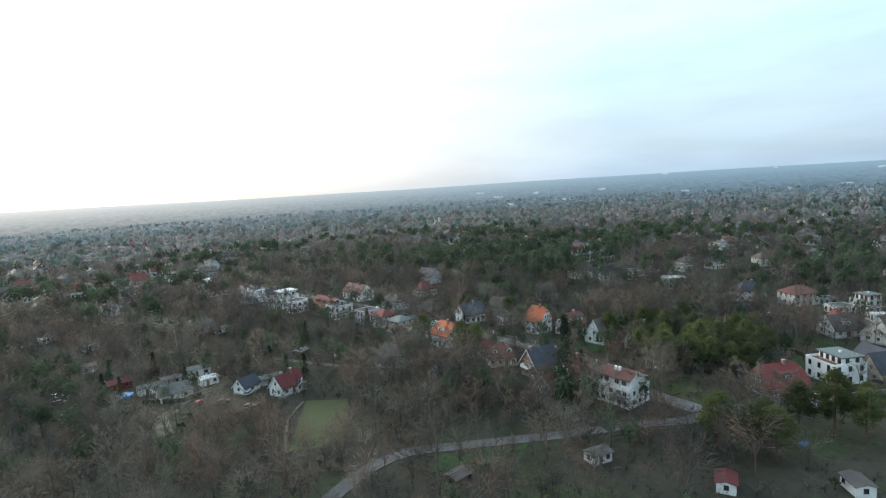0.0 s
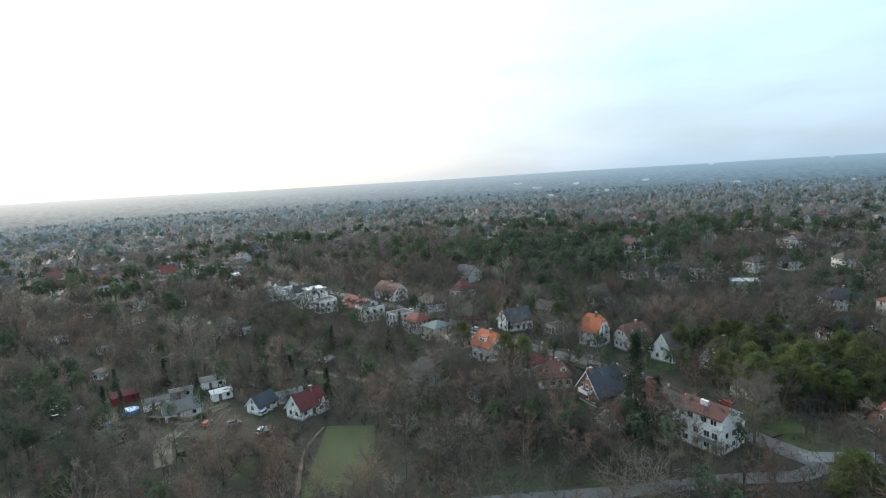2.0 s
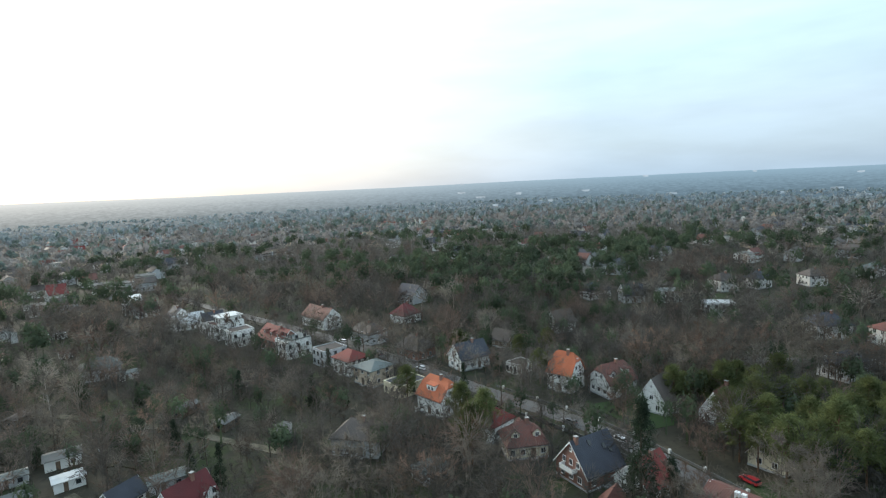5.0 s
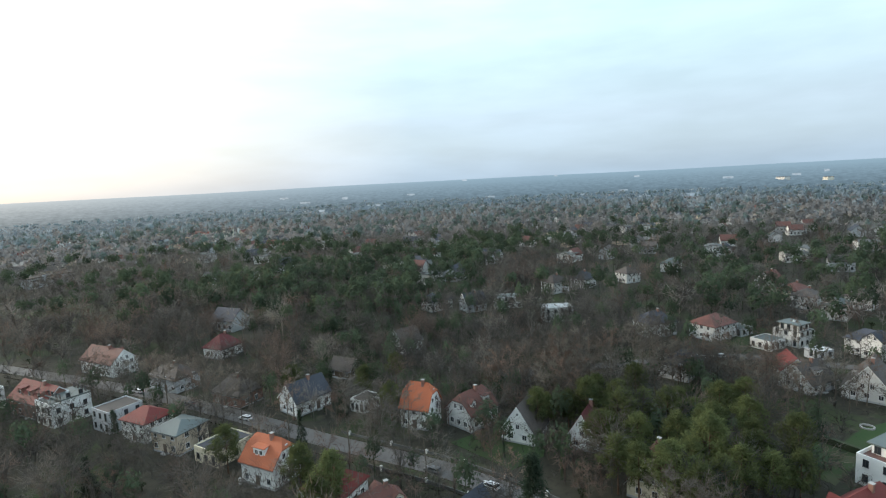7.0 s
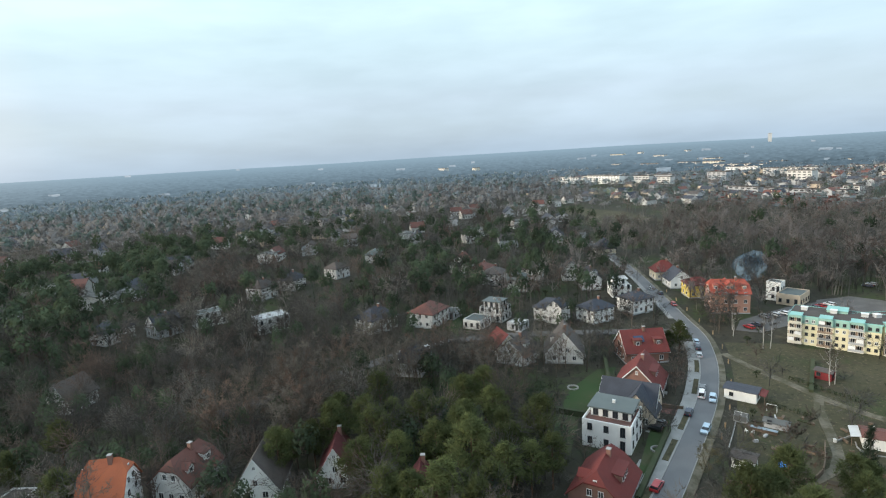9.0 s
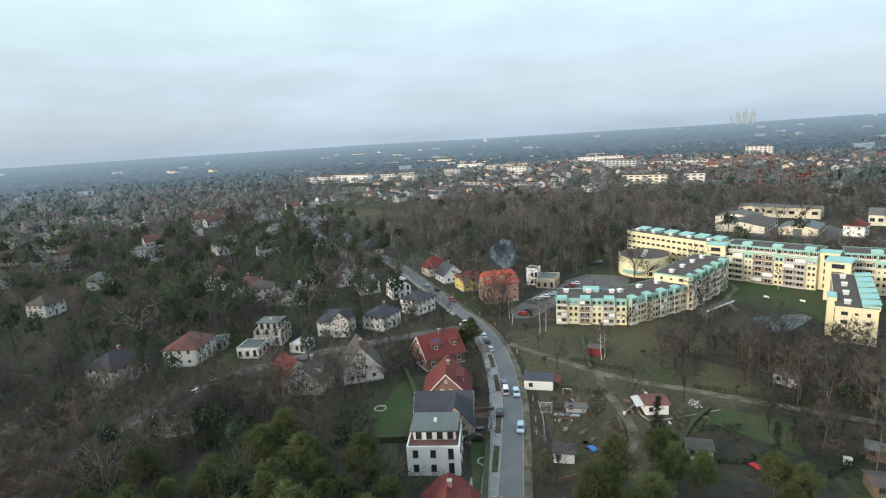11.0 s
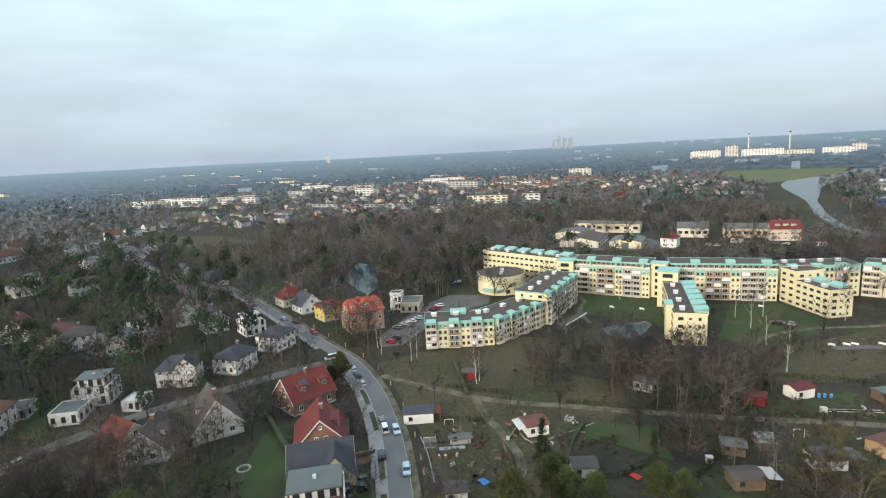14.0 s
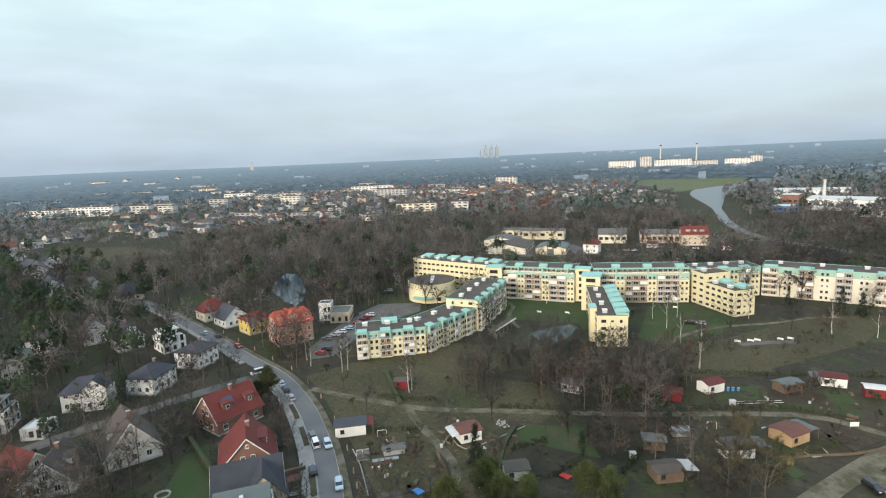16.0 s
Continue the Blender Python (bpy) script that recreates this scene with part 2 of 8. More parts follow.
M = {
    "litter": mat("leaf litter and winter grass", (0.054, 0.049, 0.036), (0.029, 0.030, 0.024), scale=0.07, fine=0.6, bump=0.6, spec=0.1),
    "lawn": mat("lawn", (0.036, 0.066, 0.025), (0.056, 0.066, 0.034), scale=0.12, fine=2.0, bump=0.4, spec=0.1),
    "meadow": mat("dry meadow", (0.079, 0.071, 0.043), (0.046, 0.046, 0.028), scale=0.05, fine=0.8, bump=0.4, spec=0.1),
    "pasture": mat("yellow-green winter pasture", (0.082, 0.092, 0.042), (0.060, 0.064, 0.034), scale=0.09, fine=1.2, bump=0.4, spec=0.1),
    "field": mat("far green field", (0.090, 0.115, 0.060), (0.12, 0.125, 0.075), scale=0.02, fine=0.2, bump=0, spec=0.1),
    "soil": mat("garden soil", (0.040, 0.032, 0.024), (0.062, 0.051, 0.038), scale=0.3, fine=3.0, bump=0.5, spec=0.1),
    "track": mat("trodden sand track", (0.17, 0.15, 0.115), (0.11, 0.10, 0.075), scale=0.2, fine=2.0, bump=0.3, spec=0.15),
    "asphalt": mat("asphalt", (0.155, 0.158, 0.162), (0.115, 0.116, 0.120), scale=0.15, fine=5.0, bump=0.2, spec=0.3),
    "old_asphalt": mat("old asphalt", (0.126, 0.120, 0.116), (0.084, 0.080, 0.077), scale=0.2, fine=3.0, bump=0.3, spec=0.25),
    "paving": mat("pale concrete paving", (0.27, 0.27, 0.26), (0.20, 0.20, 0.195), scale=0.4, fine=6.0, bump=0.2, spec=0.3),
    "brickpave": mat("red clinker drive beside a house", (0.17, 0.085, 0.07), (0.12, 0.07, 0.06), scale=0.5, fine=6.0, spec=0.3),
    "kerb": mat("granite kerb", (0.33, 0.32, 0.31), (0.24, 0.24, 0.23), scale=1.0, fine=9.0),
    "water": mat("still water", (0.012, 0.018, 0.022), (0.016, 0.022, 0.024), rough=0.28, scale=0.02, fine=1.2, bump=0.3, spec=0.5),
    "white": mat("white render", (0.78, 0.78, 0.76), (0.66, 0.66, 0.64), scale=0.4, fine=8.0, bump=0.08),
    "cream": mat("cream render", (0.66, 0.60, 0.46), (0.56, 0.51, 0.39), scale=0.4, fine=8.0, bump=0.08),
    "beige": mat("beige render", (0.55, 0.46, 0.36), (0.47, 0.39, 0.30), scale=0.4, fine=8.0, bump=0.08),
    "grey": mat("grey render", (0.42, 0.43, 0.44), (0.34, 0.35, 0.36), scale=0.4, fine=8.0, bump=0.08),
    "oldwhite": mat("weathered and haze-dulled white render", (0.609, 0.600, 0.574), (0.487, 0.483, 0.470), scale=0.5, fine=6.0, bump=0.1),
    "yellow": mat("yellow render", (0.62, 0.47, 0.12), (0.55, 0.42, 0.12), scale=0.4, fine=8.0, bump=0.08),
    "salmon": mat("salmon render", (0.50, 0.265, 0.195), (0.43, 0.235, 0.18), scale=0.4, fine=8.0, bump=0.08),
    "brick": mat("brown-red brick", (0.24, 0.13, 0.10), (0.18, 0.10, 0.08), scale=0.8, fine=11.0, bump=0.25),
    "paleyellow": mat("pale yellow render", (0.68, 0.62, 0.41), (0.60, 0.55, 0.38), scale=0.25, fine=4.0, bump=0.06),
    "ivory": mat("ivory render", (0.66, 0.62, 0.52), (0.57, 0.54, 0.46), scale=0.25, fine=4.0, bump=0.06),
    "teal": mat("sea-green panels", (0.30, 0.47, 0.40), (0.25, 0.40, 0.35), rough=0.6, scale=0.4, fine=5.0, bump=0.04),
    "copper": mat("sea-green sheet roof", (0.24, 0.47, 0.43), (0.19, 0.39, 0.36), rough=0.5, scale=0.3, fine=4.0, bump=0.04, spec=0.5),
    "bitumen": mat("dark brown bitumen roof", (0.060, 0.050, 0.046), (0.085, 0.072, 0.064), scale=0.2, fine=3.0, bump=0.2),
    "greyroof": mat("grey-green roof sheet", (0.105, 0.125, 0.122), (0.085, 0.102, 0.102), rough=0.6, scale=0.3, fine=5.0),
    "eternit": mat("grey corrugated roof", (0.125, 0.125, 0.122), (0.092, 0.096, 0.092), scale=0.5, fine=5.0),
    "paleroof": mat("pale flat roof", (0.52, 0.53, 0.53), (0.42, 0.43, 0.43), scale=0.5, fine=5.0),
    "loggia": mat("brown wood and painted loggia shade", (0.30, 0.225, 0.165), (0.20, 0.155, 0.12), scale=0.5, fine=5.0),
    # the sky's blue reflection is partly painted into the pond's base colour
    "pond": mat("still pond with sky-blue tint", (0.010, 0.032, 0.052), (0.014, 0.038, 0.058), rough=0.10, scale=0.02, fine=1.2, bump=0.05, spec=0.30),
    "straw": mat("dry pampas grass", (0.42, 0.34, 0.20), (0.33, 0.26, 0.15), scale=0.5, fine=3.0, bump=0, islands=0.2),
    "bluegrey": mat("blue-grey sheet and hazed concrete", (0.28, 0.335, 0.37), (0.24, 0.29, 0.325), scale=0.05, fine=0.4, bump=0),
    "tile_coral": tile_mat("coral red clay tiles", (0.33, 0.07, 0.042), (0.26, 0.06, 0.04)),
    "wood_pale": mat("pale bare trees", (0.200, 0.182, 0.160), (0.150, 0.140, 0.126), scale=0.035, fine=0.30, bump=0, spec=0.1, islands=0.06, lift=0.85, trees=0.3),
    "wood_red": mat("reddish bare trees", (0.170, 0.125, 0.103), (0.120, 0.095, 0.083), scale=0.035, fine=0.30, bump=0, spec=0.1, islands=0.06, lift=0.85, trees=0.35),
    "tile_orange": tile_mat("orange clay tiles", (0.40, 0.115, 0.05), (0.30, 0.09, 0.045)),
    "tile_red": tile_mat("red clay tiles", (0.138, 0.026, 0.021), (0.105, 0.023, 0.020)),
    "tile_dark": tile_mat("weathered brown-red tiles", (0.14, 0.055, 0.042), (0.095, 0.045, 0.037)),
    "tile_wine": tile_mat("dark wine-red tiles", (0.10, 0.020, 0.021), (0.075, 0.018, 0.019)),
    "tile_brown": tile_mat("brown-grey tiles", (0.085, 0.070, 0.062), (0.06, 0.052, 0.048)),
    "tile_slate": tile_mat("dark slate-blue tiles", (0.045, 0.050, 0.065), (0.032, 0.036, 0.046)),
    "glass": mat("dark window glass", (0.020, 0.024, 0.028), (0.03, 0.034, 0.04), rough=0.08, bump=0, spec=0.6),
    "frame": mat("white window frame", (0.74, 0.74, 0.73), (0.66, 0.66, 0.65), rough=0.5, bump=0),
    "darkframe": mat("dark window frame", (0.05, 0.05, 0.052), (0.04, 0.04, 0.042), rough=0.5, bump=0),
    "wood": mat("weathered boards", (0.16, 0.115, 0.08), (0.10, 0.078, 0.06), scale=0.7, fine=9.0),
    "redwood": mat("red-painted boards", (0.20, 0.028, 0.030), (0.15, 0.025, 0.028), scale=0.7, fine=9.0),
    "ochre": mat("ochre boards", (0.50, 0.34, 0.19), (0.43, 0.29, 0.17), scale=0.7, fine=9.0),
    "metal": mat("grey metal", (0.33, 0.34, 0.35), (0.26, 0.27, 0.28), rough=0.45, metal=0.6, bump=0),
    "curtain": mat("white awning cloth", (0.75, 0.75, 0.74), (0.66, 0.66, 0.65), rough=0.9, bump=0),
    "bark": mat("grey-brown bark", (0.135, 0.112, 0.090), (0.088, 0.075, 0.063), scale=0.6, fine=6.0, bump=0.4, spec=0.1, each=0.25),
    "pinebark": mat("pine bark", (0.15, 0.085, 0.055), (0.09, 0.06, 0.045), scale=0.6, fine=6.0, bump=0.4, spec=0.1, each=0.2),
    "birchbark": mat("white birch bark", (0.52, 0.50, 0.46), (0.30, 0.28, 0.26), scale=1.5, fine=6.0, bump=0.2, spec=0.1),
    # paler than the near woods: haze behind the flats painted into the colour
    "wood_back": mat("leafless woods paled for haze", (0.270, 0.230, 0.205), (0.195, 0.173, 0.160), scale=0.035, fine=0.30, bump=0, spec=0.1, islands=0.06, lift=0.85, trees=0.28),
    "twig": mat("bare brown twigs", (0.155, 0.136, 0.114), (0.109, 0.099, 0.086), scale=0.10, fine=1.0, bump=0, spec=0.1, each=0.3, islands=0.08, lift=0.75),
    "twig_red": mat("reddish bare twigs", (0.185, 0.129, 0.101), (0.133, 0.099, 0.082), scale=0.10, fine=1.0, bump=0, spec=0.1, each=0.3, islands=0.08, lift=0.75),
    "twig_pale": mat("pale bare twigs", (0.135, 0.113, 0.092), (0.095, 0.083, 0.069), scale=0.10, fine=1.0, bump=0, spec=0.1, each=0.25, islands=0.08, lift=0.75),
    "twig_yellow": mat("yellow-green twigs", (0.167, 0.144, 0.083), (0.117, 0.104, 0.066), scale=0.10, fine=1.0, bump=0, spec=0.1, each=0.2, islands=0.08, lift=0.75),
    "needle": mat("pine needles", (0.112, 0.124, 0.045), (0.062, 0.080, 0.036), scale=0.3, fine=2.0, bump=0, spec=0.15, each=0.35, islands=0.12, lift=0.6),
    "needle_dark": mat("spruce needles", (0.040, 0.056, 0.034), (0.028, 0.042, 0.028), scale=0.3, fine=2.0, bump=0, spec=0.15, each=0.3, islands=0.2, lift=0.4),
    "hedge": mat("evergreen hedge leaves", (0.030, 0.045, 0.020), (0.05, 0.055, 0.028), scale=0.4, fine=3.0, bump=0, islands=0.3),
    "wood_mid": mat("bare woods", (0.107, 0.099, 0.088), (0.074, 0.071, 0.067), scale=0.035, fine=0.30, bump=0, spec=0.1, islands=0.06, lift=0.85, trees=0.35),
    "wood_mid_green": mat("pine woods", (0.072, 0.096, 0.055), (0.050, 0.071, 0.046), scale=0.04, fine=0.30, bump=0, spec=0.1, islands=0.08, lift=0.8, trees=0.35),
    # first step of distance haze, painted as a greyer base colour
    "wood_half": mat("haze-greyed bare woods", (0.185, 0.172, 0.160), (0.135, 0.128, 0.122), scale=0.02, fine=0.15, bump=0, spec=0.1, islands=0.05, lift=0.85, trees=0.28),
    # next four: haze of distance painted into the base colours, paler and bluer
    "wood_far": mat("haze-paled bare woods", (0.232, 0.222, 0.214), (0.190, 0.185, 0.182), scale=0.008, fine=0.05, bump=0, spec=0.1, islands=0.04, lift=0.85, trees=0.2),
    "wood_hazed": mat("haze-blue bare woods", (0.262, 0.298, 0.320), (0.225, 0.262, 0.285), scale=0.008, fine=0.05, bump=0, spec=0.1, islands=0.04, lift=0.8, trees=0.15),
    "wood_hazed_green": mat("haze-blue pine woods", (0.205, 0.262, 0.275), (0.180, 0.232, 0.248), scale=0.008, fine=0.05, bump=0, spec=0.1, islands=0.04, lift=0.8, trees=0.15),
    "wood_far_green": mat("haze-paled pine woods", (0.142, 0.178, 0.160), (0.118, 0.152, 0.142), scale=0.01, fine=0.05, bump=0, spec=0.1, islands=0.05, lift=0.75, trees=0.22),
    "plastic_blue": mat("blue plastic", (0.06, 0.24, 0.55), (0.05, 0.2, 0.5), rough=0.4, bump=0),
    "plastic_red": mat("red plastic", (0.5, 0.04, 0.03), (0.4, 0.04, 0.03), rough=0.4, bump=0),
    "tyre": mat("black rubber", (0.02, 0.02, 0.02), (0.03, 0.03, 0.03), bump=0),
    "panel": mat("solar panel", (0.02, 0.035, 0.08), (0.03, 0.045, 0.09), rough=0.15, bump=0, spec=0.6),
}
patchy(M["litter"], (0.045, 0.058, 0.026), 0.035, 0.50, 0.62)
patchy(M["litter"], (0.088, 0.074, 0.054), 0.16, 0.56, 0.72)
patchy(M["litter"], (0.022, 0.021, 0.017), 0.45, 0.54, 0.68)
patchy(M["meadow"], (0.050, 0.062, 0.028), 0.05, 0.56, 0.68)
patchy(M["meadow"], (0.060, 0.048, 0.036), 0.11, 0.54, 0.66)
patchy(M["meadow"], (0.030, 0.032, 0.021), 0.5, 0.56, 0.70)
patchy(M["meadow"], (0.125, 0.105, 0.070), 1.1, 0.56, 0.66)
patchy(M["meadow"], (0.032, 0.035, 0.020), 0.8, 0.60, 0.68)
patchy(M["track"], (0.075, 0.070, 0.045), 0.25, 0.44, 0.58)
patchy(M["soil"], (0.078, 0.066, 0.049), 0.7, 0.56, 0.66)
patchy(M["lawn"], (0.075, 0.072, 0.045), 0.12, 0.54, 0.68)
patchy(M["soil"], (0.045, 0.058, 0.028), 0.09, 0.50, 0.62)
PAINT = {k: mat(k + " car paint", c, tuple(v * 0.9 for v in c), rough=0.3, bump=0, spec=0.6) for k, c in {
    "white": (0.70, 0.71, 0.72), "silver": (0.42, 0.45, 0.48), "pale blue": (0.40, 0.52, 0.62), "dark blue": (0.02, 0.03, 0.06),
    "red": (0.34, 0.02, 0.025), "black": (0.015, 0.015, 0.018), "grey": (0.13, 0.14, 0.15)}.items()}


# ---- mesh tools ----
class Shape:
    """Vertices and faces of one mesh."""

    def __init__(self):
        self.v, self.f = [], []

    def poly(self, *pts):
        i = len(self.v)
        self.v += [tuple(p) for p in pts]
        self.f.append(tuple(range(i, i + len(pts))))
        return self

    def box(self, x0, x1, y0, y1, z0, z1):
        i = len(self.v)
        self.v += [(x, y, z) for z in (z0, z1) for x, y in ((x0, y0), (x1, y0), (x1, y1), (x0, y1))]
        self.f += [tuple(i + k for k in q) for q in ((3, 2, 1, 0), (4, 5, 6, 7), (0, 1, 5, 4), (1, 2, 6, 5), (2, 3, 7, 6), (3, 0, 4, 7))]
        return self

    def prism(self, pts, z0, z1):
        """A plan outline (counter-clockwise) raised from z0 to z1."""
        i, n = len(self.v), len(pts)
        self.v += [(x, y, z) for z in (z0, z1) for x, y in pts]
        self.f += [tuple(range(i + n, i + 2 * n)), tuple(range(i + n - 1, i - 1, -1))]
        self.f += [(i + k, i + (k + 1) % n, i + n + (k + 1) % n, i + n + k) for k in range(n)]
        return self

    def section(self, pts, x0, x1):
        """A y-z outline drawn out along x."""
        i, n = len(self.v), len(pts)
        self.v += [(x, y, z) for x in (x0, x1) for y, z in pts]
        self.f += [tuple(range(i + n - 1, i - 1, -1)), tuple(range(i + n, i + 2 * n))]
        self.f += [(i + k, i + (k + 1) % n, i + n + (k + 1) % n, i + n + k) for k in range(n)]
        return self

    def slab(self, pts, polys, t):
        """Roof planes over shared points, t thick."""
        i, n = len(self.v), len(pts)
        self.v += [tuple(p) for p in pts] + [(x, y, z - t) for x, y, z in pts]
        edges = {}
        for q in polys:
            self.f += [tuple(i + k for k in q), tuple(i + n + k for k in reversed(q))]
            for a, b in zip(q, q[1:] + q[:1]):
                edges[(a, b)] = 1
        self.f += [(i + b, i + a, i + n + a, i + n + b) for a, b in edges if (b, a) not in edges]
        return self

    def tube(self, a, b, ra, rb, n=5):
        a, b = Vector(a), Vector(b)
        d = (b - a).normalized()
        u = d.orthogonal().normalized()
        w = d.cross(u)
        i = len(self.v)
        for p, r in ((a, ra), (b, rb)):
            self.v += [tuple(p + r * (math.cos(k * math.tau / n) * u + math.sin(k * math.tau / n) * w)) for k in range(n)]
        self.f += [(i + k, i + (k + 1) % n, i + n + (k + 1) % n, i + n + k) for k in range(n)]
        self.f.append(tuple(range(i + n, i + 2 * n)))
        return self

    def data(self, name, material):
        me = bpy.data.meshes.new(name)
        me.from_pydata(self.v, [], self.f)
        me.materials.append(material)
        return me


def part(name, shape, material, parent=None, label="", at=None):
    data = shape.data(name, material) if isinstance(shape, Shape) else shape
    ob = new(name, data)
    ob.parent = parent
    if at is not None:
        ob.matrix_basis = at
    return tagged(ob, label)


def thing(name, x, y, ang=0.0, label="", category="", group="", z=0.0, kind=""):
    ob = new(name)
    ob.empty_display_size = 0.5
    ob.matrix_basis = pose(x, y, z, 0, 0, ang)
    return tagged(ob, label, category, group, kind)


def surface(name, shape, material, label, category="ground"):
    return tagged(new(name, shape.data(name, material)), label, category, "", "structure")


def smooth_line(pts, step=4.0):
    """A smooth curve through plan points."""
    out = []
    for k in range(len(pts) - 1):
        p0, p1, p2, p3 = (Vector(pts[min(max(k + j, 0), len(pts) - 1)]) for j in (-1, 0, 1, 2))
        n = max(1, int((p2 - p1).length / step))
        for i in range(n):
            t = i / n
            out.append(0.5 * (2 * p1 + (p2 - p0) * t + (2 * p0 - 5 * p1 + 4 * p2 - p3) * t * t + (3 * p1 - p0 - 3 * p2 + p3) * t ** 3))
    out.append(Vector(pts[-1]))
    return out


def offset_line(line, d):
    out = []
    for k, p in enumerate(line):
        t = (line[min(k + 1, len(line) - 1)] - line[max(k - 1, 0)]).normalized()
        out.append(p + d * Vector((-t.y, t.x)))
    return out


def ribbon(line, d0, d1, z0, z1, shape=None):
    """A strip between two offsets of a line, from z0 up to z1."""
    s = shape or Shape()
    a, b = offset_line(line, d0), offset_line(line, d1)
    i = len(s.v)
    for p, q in zip(a, b):
        s.v += [(p.x, p.y, z1), (q.x, q.y, z1), (p.x, p.y, z0), (q.x, q.y, z0)]
    for k in range(len(line) - 1):
        j = i + 4 * k
        s.f += [(j, j + 4, j + 5, j + 1), (j + 2, j + 6, j + 4, j), (j + 1, j + 5, j + 7, j + 3)]
    j = i + 4 * (len(line) - 1)
    s.f += [(i, i + 1, i + 3, i + 2), (j, j + 2, j + 3, j + 1)]
    return s


# ---- ground, roads, water ----
BLOCK = []            # plan areas where no tree stands: lines with a half width, boxes, outlines


def keep_off_line(line, half):
    BLOCK.append(("line", [tuple(p) for p in line], half))


def keep_off_box(x, y, ang, L, W):
    BLOCK.append(("box", x, y, radians(ang), L / 2, W / 2))


def keep_off_area(pts):
    BLOCK.append(("area", pts))


disc = Shape()
rings = [0, 60, 120, 200, 320, 500, 800, 1300, 2100, 3000, 4000]
disc.v.append((60, 60, 0))
for r in rings[1:]:
    disc.v += [(60 + r * math.cos(k * math.tau / 72), 60 + r * math.sin(k * math.tau / 72), 0) for k in range(72)]
disc.f += [(0, 1 + k, 1 + (k + 1) % 72) for k in range(72)]
for j in range(len(rings) - 2):
    o = 1 + 72 * j
    disc.f += [(o + k, o + 72 + k, o + 72 + (k + 1) % 72, o + (k + 1) % 72) for k in range(72)]
surface("ground", disc, M["litter"], "brown leaf litter and patchy winter grass")

ROAD_A = smooth_line([(90, 116), (98, 113.2), (108, 110.3), (122, 106.9), (132, 105), (150, 101.8), (165, 99.8), (184, 99.0), (200, 100), (212, 102),
                      (228, 107), (246, 112.3), (263, 117.5), (292, 126.5), (330, 140), (380, 162), (430, 176)])
ROAD_B = smooth_line([(92, 113), (87.5, 124), (85.3, 135), (84, 148), (80.5, 163.5), (75.6, 178), (68.6, 192), (61.4, 206), (49.6, 232), (35, 262),
                      (26, 279), (2, 318), (-26, 362), (-60, 420)])
LANE_W = smooth_line([(92, 113), (84, 110.5), (72.5, 112.9), (54, 114.2), (27, 117.7), (16.8, 118.6), (8.5, 115), (0.8, 107.5), (-6, 98), (-10, 86)])
LANE_N = smooth_line([(214, 103), (211, 118), (206.5, 132), (200.5, 150), (193, 166), (184, 178), (172, 186), (150, 197), (120, 212)])
surface("road", ribbon(ROAD_A, -1.6, 2.6, -0.1, 0.18), M["asphalt"], "grey asphalt street with pale kerbs", "road")
surface("road", ribbon(ROAD_B, -3.0, 3.0, -0.1, 0.172), M["old_asphalt"], "old grey asphalt street between villas", "road")
surface("road", ribbon(LANE_W, -1.9, 1.9, -0.1, 0.164), M["old_asphalt"], "narrow worn asphalt lane", "road")
surface("road", ribbon(LANE_N, -2.4, 2.4, -0.1, 0.156), M["old_asphalt"], "narrow asphalt side street", "road")
for line, half in ((ROAD_A, 5), (ROAD_B, 6.0), (LANE_W, 3.2), (LANE_N, 4)):
    keep_off_line(line, half)
BAYS = [p for p in ROAD_A if 104 < p.x < 206]
surface("pavement", ribbon(BAYS, 2.75, 5.7, -0.05, 0.27), M["paving"], "pale concrete footway and parking bays along the street", "pavement")
surface("pavement", ribbon([p for p in ROAD_A if 226 < p.x < 400], 2.75, 4.3, -0.05, 0.27), M["paving"], "pale concrete footway beside the road", "pavement")
surface("pavement", ribbon([p for p in ROAD_B if 118 < p.y < 330], -6.0, -3.15, -0.05, 0.26), M["litter"], "leaf-strewn footway beside the old street", "pavement")
surface("pavement", ribbon([p for p in ROAD_B if 118 < p.y < 330], 3.15, 5.8, -0.05, 0.26), M["litter"], "leaf-strewn footway beside the old street", "pavement")
for line, side, m in ((ROAD_A[3:], -1, "kerb"), (BAYS, 1, "kerb"), ([p for p in ROAD_B if p.y > 120], 1, "soil"), ([p for p in ROAD_B if p.y > 120], -1, "soil")):
    w = (2.61 if side > 0 else 1.61) if line[0] in ROAD_A else 3.0
    surface("kerb", ribbon(line, side * w, side * (w + 0.14), -0.05, 0.30), M[m], "pale granite kerb stones" if m == "kerb" else "dark soil-coloured old kerb stones", "kerb")
surface("pavement", ribbon(ROAD_A[3:60], -3.3, -1.76, -0.05, 0.22), M["track"], "sandy verge beside the street", "verge")
# grass islands between the bays
for k in range(7, len(BAYS) * 4 - 12, 14):
    i = k / 4
    run = BAYS[int(i):int(i) + 3]
    if len(run) == 3:
        surface("grass_island", ribbon(run, 2.95, 4.1, 0.1, 0.33), M["meadow"], "small grass island with kerb between parking bays", "verge")
